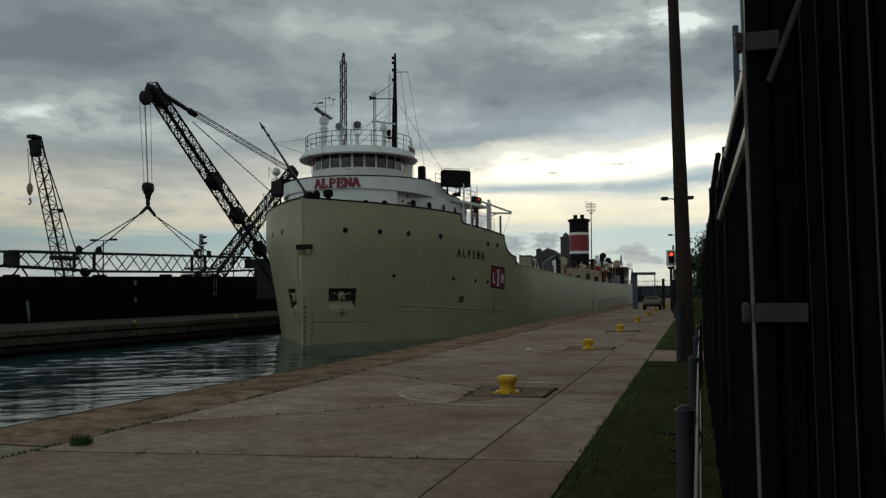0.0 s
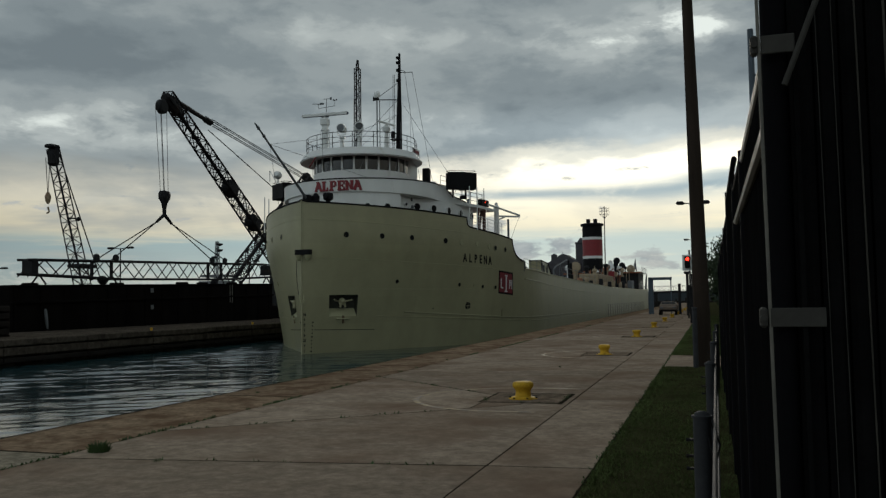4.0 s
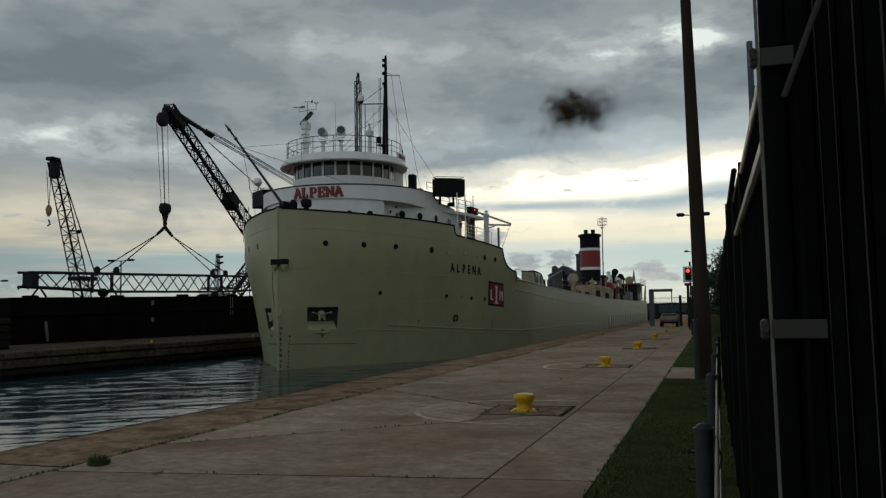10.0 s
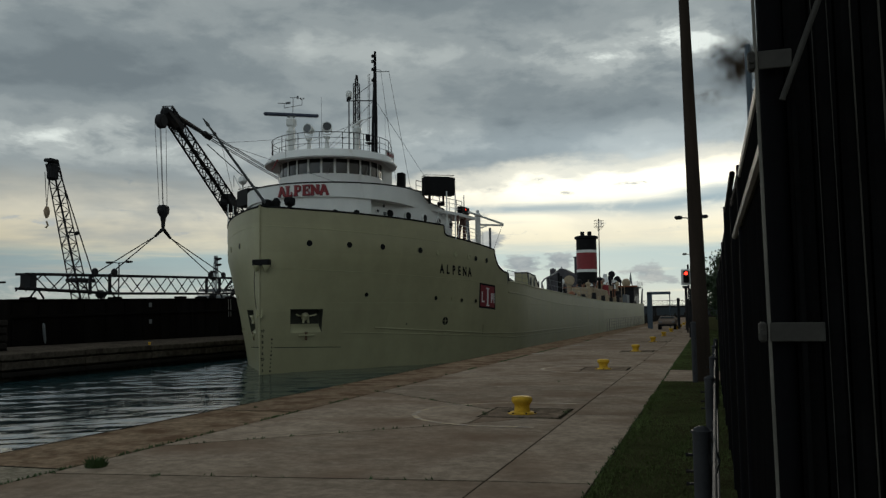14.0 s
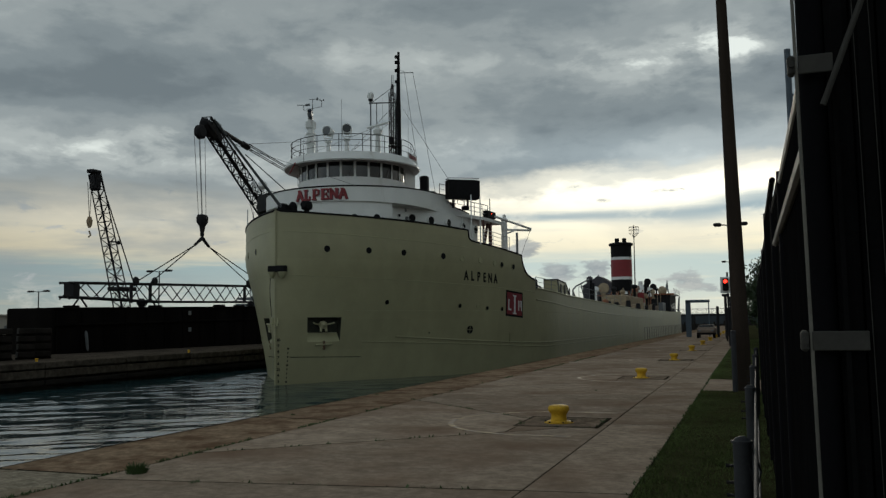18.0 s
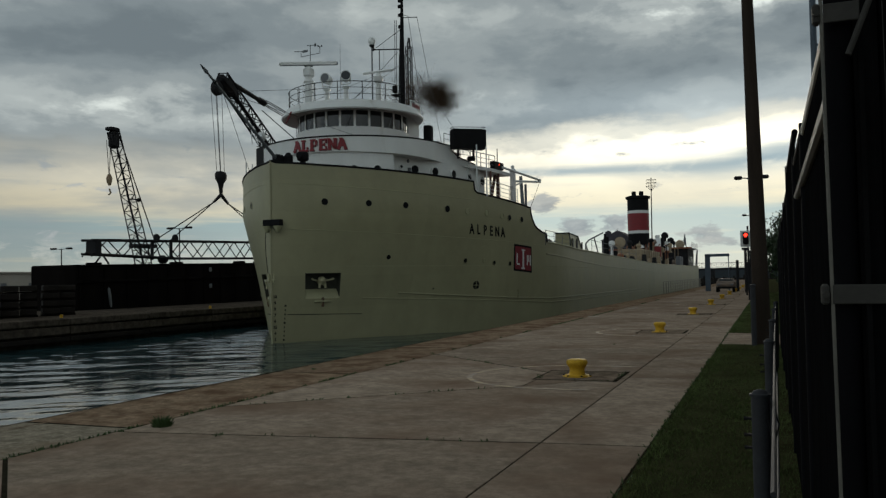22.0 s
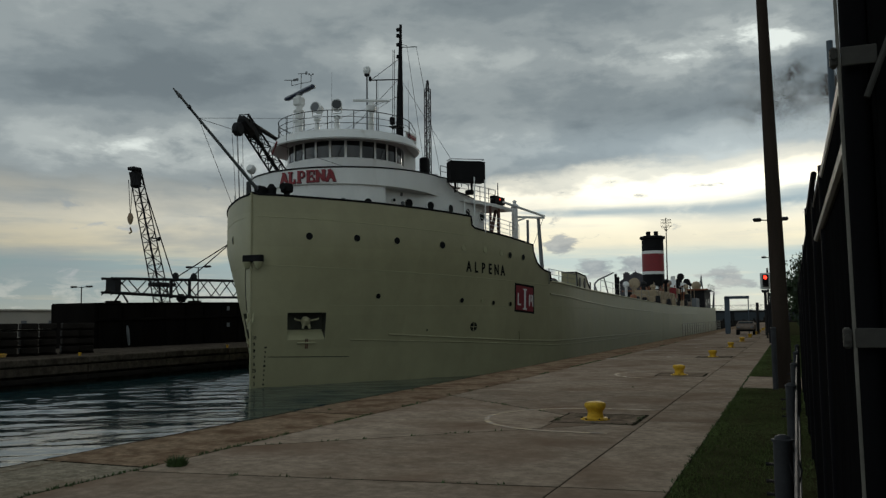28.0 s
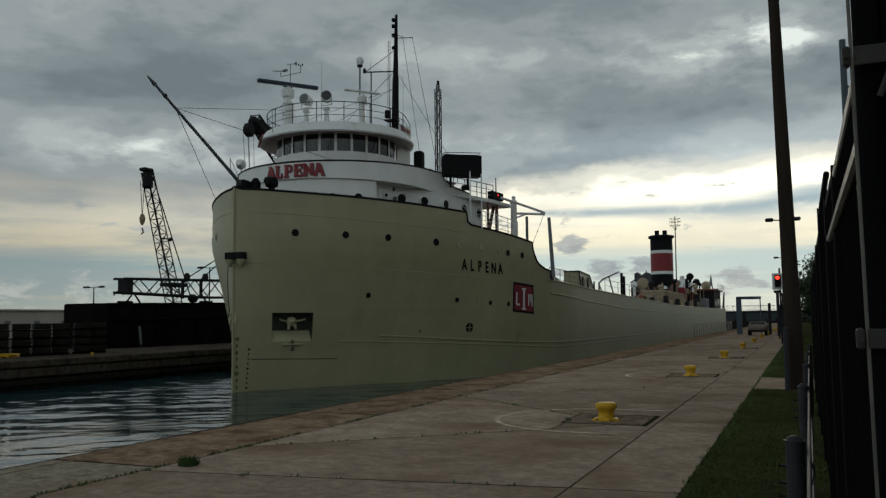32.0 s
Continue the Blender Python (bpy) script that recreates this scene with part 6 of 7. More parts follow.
def after_end():
    """Stack, deckhouses, cargo gear and stern."""
    # funnel
    c = (0.3, 129.0)
    k = part("funnel", Geo().lathe([(2.0, 6.5), (2.0, 17.5), (2.32, 17.6), (2.34, 18.0), (1.9, 18.15), (1.85, 18.0)], (*c, 0), 32), BLACK, SHIP, "tall black funnel with a red band between white bands")
    for z0, z1, m_ in ((10.9, 11.45, WHITE), (11.45, 14.75, RED), (14.75, 15.3, WHITE)):
        part("funnel_band", Geo().lathe([(2.03, z0), (2.03, z1)], (*c, 0), 32), m_, k)
    for dx, du in ((-0.75, 0), (0.65, 0.2)):
        part("exhaust", Geo().lathe([(0.42, 18.0), (0.42, 19.05), (0.36, 19.05), (0.34, 18.9)], (c[0] + dx, c[1] + du, 0), 14), BLACK, k)
    part("funnel_ladder", Geo().path([(-1.5, 128.2, 7), (-1.5, 128.2, 17.8)], 0.05, 5), BLACK, k)
    m = part("after_mast", Geo().cyl((2.4, 132, 6), (2.4, 133, 22), 0.13, 0.08, 10), STEEL, SHIP, "thin mast with a ring top")
    ring = [(2.4 + 0.95 * math.cos(q * math.pi / 6), 133 + 0.95 * math.sin(q * math.pi / 6)) for q in range(13)]
    for z in (20.3, 21.0, 21.6):
        part("mast_ring", Geo().path([(x, y, z) for x, y in ring], 0.035, 5), STEEL, m)
    for q in range(0, 12, 2):
        part("mast_rib", Geo().path([(2.4, 133, 19.4), (ring[q][0], ring[q][1], 20.3), (ring[q][0], ring[q][1], 21.6)], 0.03, 4), STEEL, m)
    # after house and galley deck
    # shade under the roof is put into the house's dark colour
    ah = part("after_house", Geo().box((1.0, 146, 6.0), (15.0, 14, 4.3), ch=0.1), STEEL, SHIP, "after deckhouse coloured dark for its shade, under a white roof")
    part("after_house_roof", Geo().box((1.0, 146, 8.22), (16.4, 15, 0.18), ch=0.03), WHITE, ah)
    # dark glass boxes stand in for shaded doorways
    for i in range(6):
        part("doorway", Geo().box((8.53, 140.6 + i * 2.1, 5.6), (0.06, 0.9 if i % 2 else 0.6, 1.9 if i % 2 else 0.6), ch=0.02), GLASS, ah)
    railing("after_railing", [(9.3, 138 + i * 2.2, 8.3) for i in range(8)], 1.0, 2, SHIP, GREYPAINT)
    railing("stern_railing", [(9.6, 134, 4.5), (9.6, 138, 4.5), (9.3, 142, 4.5), (8.6, 148, 4.6), (7.5, 152, 4.65)], 1.0, 2, SHIP, GREYPAINT)
    # cargo machinery: white tanks, buff housings, vents
    for x, u, r, h in ((4.0, 127.5, 0.95, 9.9), (5.2, 131.0, 0.7, 8.8), (4.6, 140.5, 0.8, 9.0), (5.4, 113.0, 0.6, 7.2)):
        part("white_tank", Geo().lathe([(r, 3.9), (r, h - r * 0.8), (r * 0.75, h - r * 0.3), (r * 0.45, h - 0.1), (r * 0.42, h + 0.5), (r * 0.2, h + 0.55)], (x, u, 0), 18), WHITE, SHIP, "white domed vent tank")
    for x, u, r, z, m_ in ((-4.3, 125.6, 0.62, 9.0, WHITE), (-2.9, 126.4, 1.1, 9.2, BUFF), (3.55, 144.0, 0.75, 11.0, BLACK), (3.9, 152.0, 0.75, 10.2, BLACK), (5.0, 147.5, 0.35, 9.6, BLACK), (6.2, 149.0, 0.35, 9.5, BLACK)):
        part("ventilator_cowl", Geo().lathe([(0.3, -0.45), (r * 0.8, -0.3), (r, 0.0), (r * 0.96, 0.22), (r * 0.6, 0.3)], (x, u, z), 18, Matrix.Rotation(radians(78), 4, "X")).cyl((x, u, 3.9), (x, u, z - 0.2), r * 0.42, seg=10), m_, SHIP, "ventilator cowl")
    part("black_post", Geo().cyl((5.7, 119.7, 3.9), (5.7, 119.7, 9.6), 0.32, 0.26, seg=10), BLACK, SHIP)
    part("black_post", Geo().cyl((8.6, 45.5, 3.9), (8.6, 45.5, 7.0), 0.12, seg=10), BLACK, SHIP)
    bx = part("buff_housing", Geo().box((5.5, 94.5, 5.85), (3.0, 21, 1.55), ch=0.15), BUFF, SHIP, "buff cargo machinery housing")
    for i in range(8):
        part("housing_rib", Geo().box((7.03, 85.5 + i * 2.6, 5.85), (0.12, 0.2, 1.4), ch=0.03), BUFF, bx)
    part("housing_base", Geo().box((5.5, 94.5, 4.5), (2.6, 20, 1.2), ch=0.05), STEEL, SHIP)
    rng = random.Random(12)
    for i in range(26):
        u = 60 + i * 3.1 + rng.uniform(-1, 1)
        hh = rng.uniform(0.5, 1.5) if u < 82 or u > 106 else rng.uniform(0.4, 0.9)
        z0 = 4.1 if u < 82 or u > 106 else 6.6
        kind_ = rng.choice((BUFF, BUFF, ORANGE, GREYPAINT, WHITE, STEEL))
        x = rng.uniform(4.2, 7.4)
        if rng.random() < 0.5:
            part("machinery_box", Geo().box((x, u, z0 + hh / 2), (rng.uniform(0.6, 1.4), rng.uniform(0.7, 1.6), hh), ch=0.1), kind_, SHIP)
        else:
            part("vent_pipe", Geo().lathe([(0.3, z0), (0.3, z0 + hh * 0.8), (0.45, z0 + hh), (0.35, z0 + hh + 0.3), (0.1, z0 + hh + 0.4)], (x, u, 0), 12), kind_, SHIP)
    for x, u, r, h in ((5.2, 131, 1.1, 7.2), (4.4, 136, 1.4, 8.1), (5.6, 140, 1.0, 7.4), (6.0, 145, 0.8, 8.0)):
        part("buff_tank", Geo().lathe([(r, 4.2), (r, h - 0.7), (r * 0.7, h - 0.2), (r * 0.3, h), (0.2, h + 0.7)], (x, u, 0), 14), BUFF, SHIP, "buff machinery dome")
    for i in range(70):
        u, x = rng.uniform(98, 139), rng.uniform(2.5, 8.2)
        z0, hh = (4.0 if x > 7 else 6.5), rng.uniform(0.5, 2.2)
        m_ = rng.choice((BUFF, WHITE, STEEL, GREYPAINT, BUFF, ORANGE, BLACK, TAN))
        pick = rng.random()
        if pick < 0.35:
            part("deck_pipe", Geo().path([(x, u, 3.9), (x, u, z0 + hh * 0.8), (x + 0.15, u - 0.1, z0 + hh), (x + 0.45, u - 0.3, z0 + hh)], rng.uniform(0.06, 0.16), 7), m_, SHIP)
        elif pick < 0.6:
            q = rng.uniform(0.25, 0.6)
            part("deck_vent", Geo().cyl((x, u, 3.9), (x, u, z0 + hh), q * 0.5, seg=10).lathe([(q * 0.5, -0.3), (q, -0.1), (q, 0.15), (q * 0.7, 0.25)], (x, u, z0 + hh), 14, Matrix.Rotation(radians(rng.uniform(0, 80)), 4, "X")), m_, SHIP)
        elif pick < 0.8:
            part("deck_locker", Geo().box((x, u, (3.9 + z0 + hh * 0.5) / 2), (rng.uniform(0.5, 1.3), rng.uniform(0.6, 1.6), z0 + hh * 0.5 - 3.9), ch=0.08), m_, SHIP)
        else:
            part("hand_ladder", Geo().path([(x, u, 3.9), (x, u, z0 + hh), (x, u + 0.5, z0 + hh), (x, u + 0.5, 3.9)], 0.04, 5).path([(x, u, z0 + hh * 0.5), (x, u + 0.5, z0 + hh * 0.5)], 0.03, 4), m_, SHIP)
    part("red_locker", Geo().box((6.6, 105.5, 6.7), (1.0, 1.4, 1.7), ch=0.05), RED, SHIP)
    for u in (120.5, 123.5):
        part("white_locker", Geo().box((8.4, u, 5.2), (0.8, 2.2, 1.9), ch=0.05), GREYPAINT, SHIP)
    part("roof_trim", Geo().box((1.0, 138.45, 8.2), (16.6, 0.12, 0.3)), ORANGE, ah)
    part("deck_davit", Geo().path([(8.9, 34.5, 4.6), (8.9, 34.6, 5.7), (8.9, 36.0, 6.05), (8.9, 42.6, 6.95)], 0.07, 7).path([(8.9, 38.5, 6.3), (8.9, 40.5, 4.7)], 0.06, 5).path([(8.9, 34.6, 5.6), (8.9, 36.3, 4.7)], 0.05, 5), GREYPAINT, SHIP, "small slewing deck crane")
    part("deck_post", Geo().cyl((9.2, 43.3, 4.3), (9.2, 43.3, 6.6), 0.13, seg=8), BLACK, SHIP)
    part("deck_post", Geo().cyl((9.2, 31.5, 4.5), (9.2, 31.5, 5.7), 0.06, seg=8), STEEL, SHIP)
    h = part("companion_house", Geo().add([(8.2, 26.4, 4.9), (9.4, 26.4, 4.9), (9.4, 30.8, 4.8), (8.2, 30.8, 4.8), (8.2, 26.5, 6.2), (9.25, 26.5, 6.2), (9.25, 29.6, 6.05), (8.2, 29.6, 6.05)],
                                          [(0, 1, 5, 4), (1, 2, 6, 5), (2, 3, 7, 6), (3, 0, 4, 7), (4, 5, 6, 7)]), HULL, SHIP, "green mooring-winch house with oval openings", smooth=False)
    part("house_rim", Geo().path([(9.42, 26.4, 4.95), (9.28, 26.5, 6.23), (9.28, 29.6, 6.08), (9.42, 30.75, 4.85)], 0.05, 6).path([(9.28, 26.5, 6.23), (8.2, 26.5, 6.23)], 0.05, 6), STEEL, h)
    # flat black discs stand in for the shade inside the oval holes
    for u in (27.3, 28.8):
        part("oval_opening", Geo().lathe([(0.27, 0.0), (0.27, 0.05)], (9.345, u, 5.48), 16, Matrix.Diagonal((1, 1, 1.5, 1)) @ Matrix.Rotation(radians(90), 4, "Y")), PORTDARK, h)
    part("winch_drum", Geo().cyl((8.6, 21.2, 5.25), (8.6, 22.4, 5.25), 0.42, seg=14), STEEL, SHIP)
    railing("deck_railing", [(9.9, u, 5.0 - 0.006 * (u - 17)) for u in (16.6, 19, 21.4, 23.8)], 0.95, 2, SHIP, GREYPAINT)
    railing("deck_railing", [(9.9, u, 4.95 - 0.008 * (u - 32)) for u in (32, 37, 42, 47, 52, 57)], 0.9, 1, SHIP, GREYPAINT)
    for i in range(14):
        part("hatch", Geo().box((0, 34 + i * 4.6, 4.5), (12, 3.2, 0.9), ch=0.1), HULL if i % 2 else GREYPAINT, SHIP)
    for i in range(9):
        part("deck_fitting", Geo().box((9.0, 60 + i * 5.1, 4.75), (0.5, 0.6, 0.7 + 0.4 * (i % 3)), ch=0.08), BUFF if i % 2 else STEEL, SHIP)
    g = Geo()
    for i in range(5):
        g.path([(7.5, 148 + i * 0.4, 8.3), (7.3 - i * 0.1, 147 + i * 0.4, 11.4 - i * 0.3)], 0.09, 5)
    part("boat_davit", g, GREYPAINT, SHIP)
    part("rescue_boat", Geo().lathe([(0.1, -2.4), (0.7, -1.8), (0.95, 0), (0.75, 1.8), (0.2, 2.4)], (6.6, 143.5, 9.1), 14, Matrix.Rotation(radians(90), 4, "X")), BUFF, SHIP, "covered rescue boat")
    part("handrail_arch", Geo().path([(9.2, 152, 4.6), (9.3, 152, 7.2), (9.3, 153, 8.0), (9.1, 155, 8.0), (8.9, 156, 7.2), (8.6, 156.5, 4.7)], 0.12, 7), GREYPAINT, SHIP)


after_end()

# ---- the far pier, the work barge and its cranes ----


def far_pier():
    g = Geo().prism([(-2500, Q0), (FAR_X, Q0), (FAR_X, 150), (-90, 190), (-2500, 190)], -6.0, -0.05)
    tagged(solo("far_pier", g, FARCONC), "old concrete pier across the canal", "pier", kind="structure")
    w = thing("pier_wall", (0, 0, 0), "stained concrete pier wall with horizontal timber fenders", "wall", kind="structure")
    y = -20.0
    cap = Geo().box((0, 0, 0), (0.9, 5.94, 0.34), ch=0.04).mesh("cap_stone", False)
    cap.materials.append(FARCONC)
    tim = Geo().box((0, 0, 0), (0.24, 5.9, 0.24), ch=0.03).mesh("fender_timber", False)
    tim.materials.append(TIMBER)
    lip = Geo().box((0, 0, 0), (0.24, 5.92, 0.40), ch=0.03).mesh("fender_timber", False)
    lip.materials.append(FARCONC)
    rng = random.Random(5)
    while y < 149:
        same("cap_stone", cap, w, pose(FAR_X + 0.30, y + 3, -0.13 + rng.uniform(-0.015, 0.015), 0, 0, rng.uniform(-0.3, 0.3)))
        for z in (-0.58, -1.02):
            same("fender_timber", tim if z < -0.8 else lip, w, pose(FAR_X + 0.62 + rng.uniform(-0.02, 0.02), y + 3, z, 0, 0, rng.uniform(-0.2, 0.2)))
        y += 6
    for k, (yy) in enumerate((48.6, 61.8, 75.0, 35.5)):
        b = thing("far_bollard", (FAR_X - 1.4, yy, -0.05), "small yellow bollard on the far pier", "bollard", "far bollards")
        part("post", Geo().lathe([(0.10, 0), (0.075, 0.03), (0.075, 0.12), (0.10, 0.16), (0.08, 0.2)], seg=14), YELLOW, b)


def barge():
    """A black steel work barge lying beyond the pier, tilted lengthwise to fit the camera's view; timber mats stacked
    before it.
    """
    b = thing("work_barge", (-45.0, 62.0, 0), "long black steel work barge moored beyond the pier", "barge", rot=(0.95, 0, 0))
    part("hull", Geo().box((-2.1, 1.6, 0.9), (4.2, 35.8, 5.05), ch=0.12), BARGE, b)
    part("deck_edge", Geo().box((-0.02, 1.6, 3.36), (0.25, 35.7, 0.14), ch=0.04), BARGE, b)
    for i in range(16):
        part("side_rib", Geo().box((0.05, -15.9 + i * 2.3, 1.2), (0.12, 0.16, 3.9), ch=0.03), BARGE, b)
    part("rubbing_strip", Geo().box((0.1, 1.6, 2.2), (0.18, 35.7, 0.2), ch=0.05), BARGE, b)
    part("ladder", Geo().path([(0.14, 10.8, 1.6), (0.14, 10.8, 3.3)], 0.03, 4).path([(0.14, 11.2, 1.6), (0.14, 11.2, 3.3)], 0.03, 4), GALV, b)
    part("hung_fender", Geo().lathe([(0.04, -0.75), (0.09, -0.6), (0.11, 0), (0.10, 0.55), (0.04, 0.7)], (0.3, -13.4, 1.05), 12, Matrix.Rotation(radians(8), 4, "X")), GREYPAINT, b, "dull grey hanging fender")
    for z in (2.9, 1.5):
        part("name_plate", Geo().box((0.12, -1.3, z), (0.04, 0.35, 0.35)), GREYPAINT, b)
    for i, (y, s) in enumerate(((-12.5, 0.2), (-3.1, 0.2), (6.0, 0.25), (14.6, 0.2), (9.3, 0.2))):
        part("deck_box", Geo().box((-2, y, 3.4 + s / 2), (0.8, 0.9, s), ch=0.05), BARGE, b)
    for k, y in enumerate((32.9, 34.3, 35.65, 37.0, 38.6, 39.75)):
        st = thing("timber_mat_stack", (-40.0, y, -0.05), "stack of dark timber blocks on the far pier", "timber stack", "timber block stacks", rot=(0, 0, 3 * (k % 3) - 42))
        for i in range(4):
            part("block", Geo().box((0.03 * ((i + k) % 2), 0, 0.28 + i * 0.455), (1.5, 0.92 - 0.05 * ((i + k) % 2), 0.33), ch=0.04), TIMBER, st)
            for dx in (-0.4, 0.4):
                part("spacer", Geo().box((dx, 0, 0.05 + i * 0.455), (0.14, 1.0, 0.10)), TIMBER, st)
    h = thing("yellow_hose", (-38.4, 31.6, 0), "coil of yellow hose lying on the far pier", "hose")
    g = Geo()
    for k in range(3):
        g.path([(0.6 * math.cos(q * 0.5) * (1 + 0.1 * k), 1.1 * math.sin(q * 0.5), 0.04 + 0.06 * k) for q in range(13)], 0.035, 6)
    part("coil", g, YELLOW, h)


def spare_boom():
    """A lattice boom lying in slings above the barge deck."""
    A, B = Vector((-47, 48.4, 0)), Vector((-47, 85.1, 0))
    t = thing("lattice_boom_section", (-47, 49.2, 3.3), "long dark lattice crane boom held in slings over the barge", "crane boom")
    L = 35.9

    def top(k):
        return 5.08 + 0.90 * k - 3.3

    def bot(k):
        return 4.03 + 0.54 * k - 3.3
    for x in (0, -0.9):
        ks = (0.055, 0.28, 0.72, 0.945)
        part("chord", Geo().path([(x, 0, top(0) - 0.02)] + [(x, L * k, top(k)) for k in ks] + [(x, L, top(1) - 0.1)], 0.10, 6), STEEL, t)
        part("chord", Geo().path([(x, 0, bot(0))] + [(x, L * 0.28, bot(0.28) - 0.33), (x, L * 0.72, bot(0.72) - 0.3)] + [(x, L, bot(1))], 0.10, 6), STEEL, t)
        n_ = 22
        for i in range(n_):
            k0, k1 = i / n_, (i + 1) / n_
            za, zb = (top(k0), bot(k1) - 0.2) if i % 2 else (bot(k0) - 0.2, top(k1))
            part("lacing", Geo().cyl((x, L * k0, za), (x, L * k1, zb), 0.05, seg=5), STEEL, t)
    for k, w in ((0.02, 0.8), (0.975, 0.7)):
        part("end_plate", Geo().box((-0.45, L * k, (top(k) + bot(k)) / 2), (1.0, w * 0.8, 1.05), ch=0.06), STEEL, t)
    for k in (0.20, 0.265, 0.66, 0.725):
        part("connector", Geo().box((-0.45, L * k, (top(k) + bot(k)) / 2 - 0.2), (0.3, 0.16, 1.6), ch=0.05).lathe([(0.3, -0.1), (0.34, 0), (0.3, 0.1)], (0, L * k, top(k) + 0.25), 12, Matrix.Rotation(radians(90), 4, "Y")), STEEL, t)
    for k in (0.235, 0.69):
        part("sheave_block", Geo().box((-0.45, L * k, 0.45), (0.6, 1.0, 0.7), ch=0.25), STEEL, t)
    for k in (0.03, 0.25, 0.70, 0.96):
        part("crib", Geo().path([(0, L * k - 0.7, 0.0 + 0.6 * k), (0, L * k, bot(k)), (0, L * k + 0.7, 0.0 + 0.6 * k)], 0.08, 5), STEEL, t)


def big_crane():
    """The large derrick crane that lifts the boom."""
    c = thing("barge_crane", (0, 0, 0), "large dark lattice-boom floating crane with its hook over the barge", "crane")
    tip, foot = Vector((-47.0, 65.5, 20.8)), Vector((-51.5, 99.5, 3.6))
    boom = part("boom", Geo().lattice(foot, tip, 1.60, 0.90, 30, 0.10), STEEL, c, "dark lattice boom")
    d = (tip - foot).normalized()
    part("boom_walkway", Geo().cyl(foot + d * 2, tip - d * 2, 0.20, 0.18, 6), STEEL, boom)
    for sx in (-0.45, 0.40):
        e0, e1 = tip - d * 2.9, tip - d * 0.6
        up_ = d.cross(Vector((1, 0, 0))).normalized()
        part("cheek_plate", Geo().add([e0 + Vector((sx + q, 0, 0)) + up_ * w for q in (0, 0.05) for w in (-0.22, 0.22)] + [e1 + Vector((sx + q, 0, 0)) + up_ * w for q in (0, 0.05) for w in (-0.48, 0.48)],
                                      [(0, 1, 5, 4), (2, 6, 7, 3), (0, 4, 6, 2), (1, 3, 7, 5), (4, 5, 7, 6), (0, 2, 3, 1)]), STEEL, boom, smooth=False)
    part("head_web", Geo().cyl(tip - d * 3.4, tip - d * 0.6, 0.22, 0.5, 8), STEEL, boom)
    for k in (0.42, 0.60, 0.22):
        p = foot.lerp(tip, k)
        part("splice_plate", Geo().box(p, (1.25, 1.9, 1.4), Matrix.Rotation(radians(-27), 4, "X"), 0.2), STEEL, boom)
    hp = part("boom_head", Geo().box(tip + Vector((0, 0.6, -0.6)), (0.95, 2.5, 0.9), Matrix.Rotation(radians(-30), 4, "X"), 0.3).lathe([(0.5, -0.35), (0.66, -0.2), (0.66, 0.2), (0.5, 0.35)], tip + Vector((0, -0.75, -1.2)), 16, Matrix.Rotation(radians(90), 4, "Y")), STEEL, c)
    hook = Vector((-47.0, 65.2, 10.4))
    for dx, dy in ((-0.3, -0.42), (0.3, -0.40), (0.0, -0.12), (0.3, 0.38), (-0.3, 0.42)):
        part("hoist_rope", Geo().cyl(tip + Vector((dx, dy - 0.85, -1.3)), hook + Vector((dx * 0.7, dy * 0.7, 1.4)), 0.022, seg=5), STEEL, c)
    hb = part("hook_block", Geo().lathe([(0.16, -0.25), (0.27, 0.1), (0.34, 0.45), (0.64, 0.85), (0.68, 1.25), (0.56, 1.5), (0.2, 1.58)], hook, 10, Matrix.Diagonal((0.7, 1, 1, 1))), STEEL, c)
    part("hook_shank", Geo().box(hook + Vector((0, 0, -0.25)), (0.3, 0.4, 0.5), ch=0.1).cyl(hook + Vector((0, 0, -0.4)), hook + Vector((0, 0, -0.7)), 0.14, seg=10), STEEL, hb)
    apex = hook + Vector((0, 0, -0.6))
    part("spreader_fitting", Geo().cyl(apex, apex + Vector((0, -1.1, -0.75)), 0.17, 0.12, 8).cyl(apex, apex + Vector((0, 1.1, -0.75)), 0.17, 0.12, 8), STEEL, hb)
    for y, z in ((56.2, 5.3), (58.0, 5.3), (72.6, 6.1), (75.0, 6.15)):
        part("sling", Geo().cyl(apex + Vector((0, -1.1 if y < 65 else 1.1, -0.75)), (-47, y, z), 0.05, seg=5), STEEL, c)
    # mast and back stays
    mt, mb = Vector((-50.5, 100.8, 18.0)), Vector((-50.5, 82.6, 4.3))
    gm = part("gantry_mast", Geo().lattice(mb, mt, 1.3, 1.0, 18, 0.13), STEEL, c)
    part("mast_core", Geo().cyl(mb, mt, 0.24, 0.2, 8), STEEL, gm)
    part("gantry_head", Geo().box(mt, (1.1, 1.9, 1.1), Matrix.Rotation(radians(-25), 4, "X"), 0.3), STEEL, c)
    lk = Vector((-48.2, 74.0, 20.2))
    part("pendant", Geo().cyl(tip, lk, 0.26, 0.2, 8), STEEL, c)
    part("pendant_block", Geo().box(lk, (0.7, 1.6, 0.7), Matrix.Rotation(radians(-8), 4, "X"), 0.3), STEEL, c)
    for dz in (0.3, 0.12, -0.15, -0.35):
        part("pendant_rope", Geo().cyl(lk + Vector((0, 0.8, dz)), mt + Vector((0, 0, dz)), 0.05, seg=5), STEEL, c)
    part("luffing_rope", Geo().cyl(lk + Vector((0, 0, -0.9)), mt + Vector((0, -4, -4.0)), 0.05, seg=4), STEEL, c)
    part("crane_house", Geo().box((-54, 108, 3.2), (7, 10, 7.0), ch=0.2), STEEL, c)
    part("crane_pontoon", Geo().box((-53, 100, -0.2), (13, 36, 3.0), ch=0.2), BARGE, c)


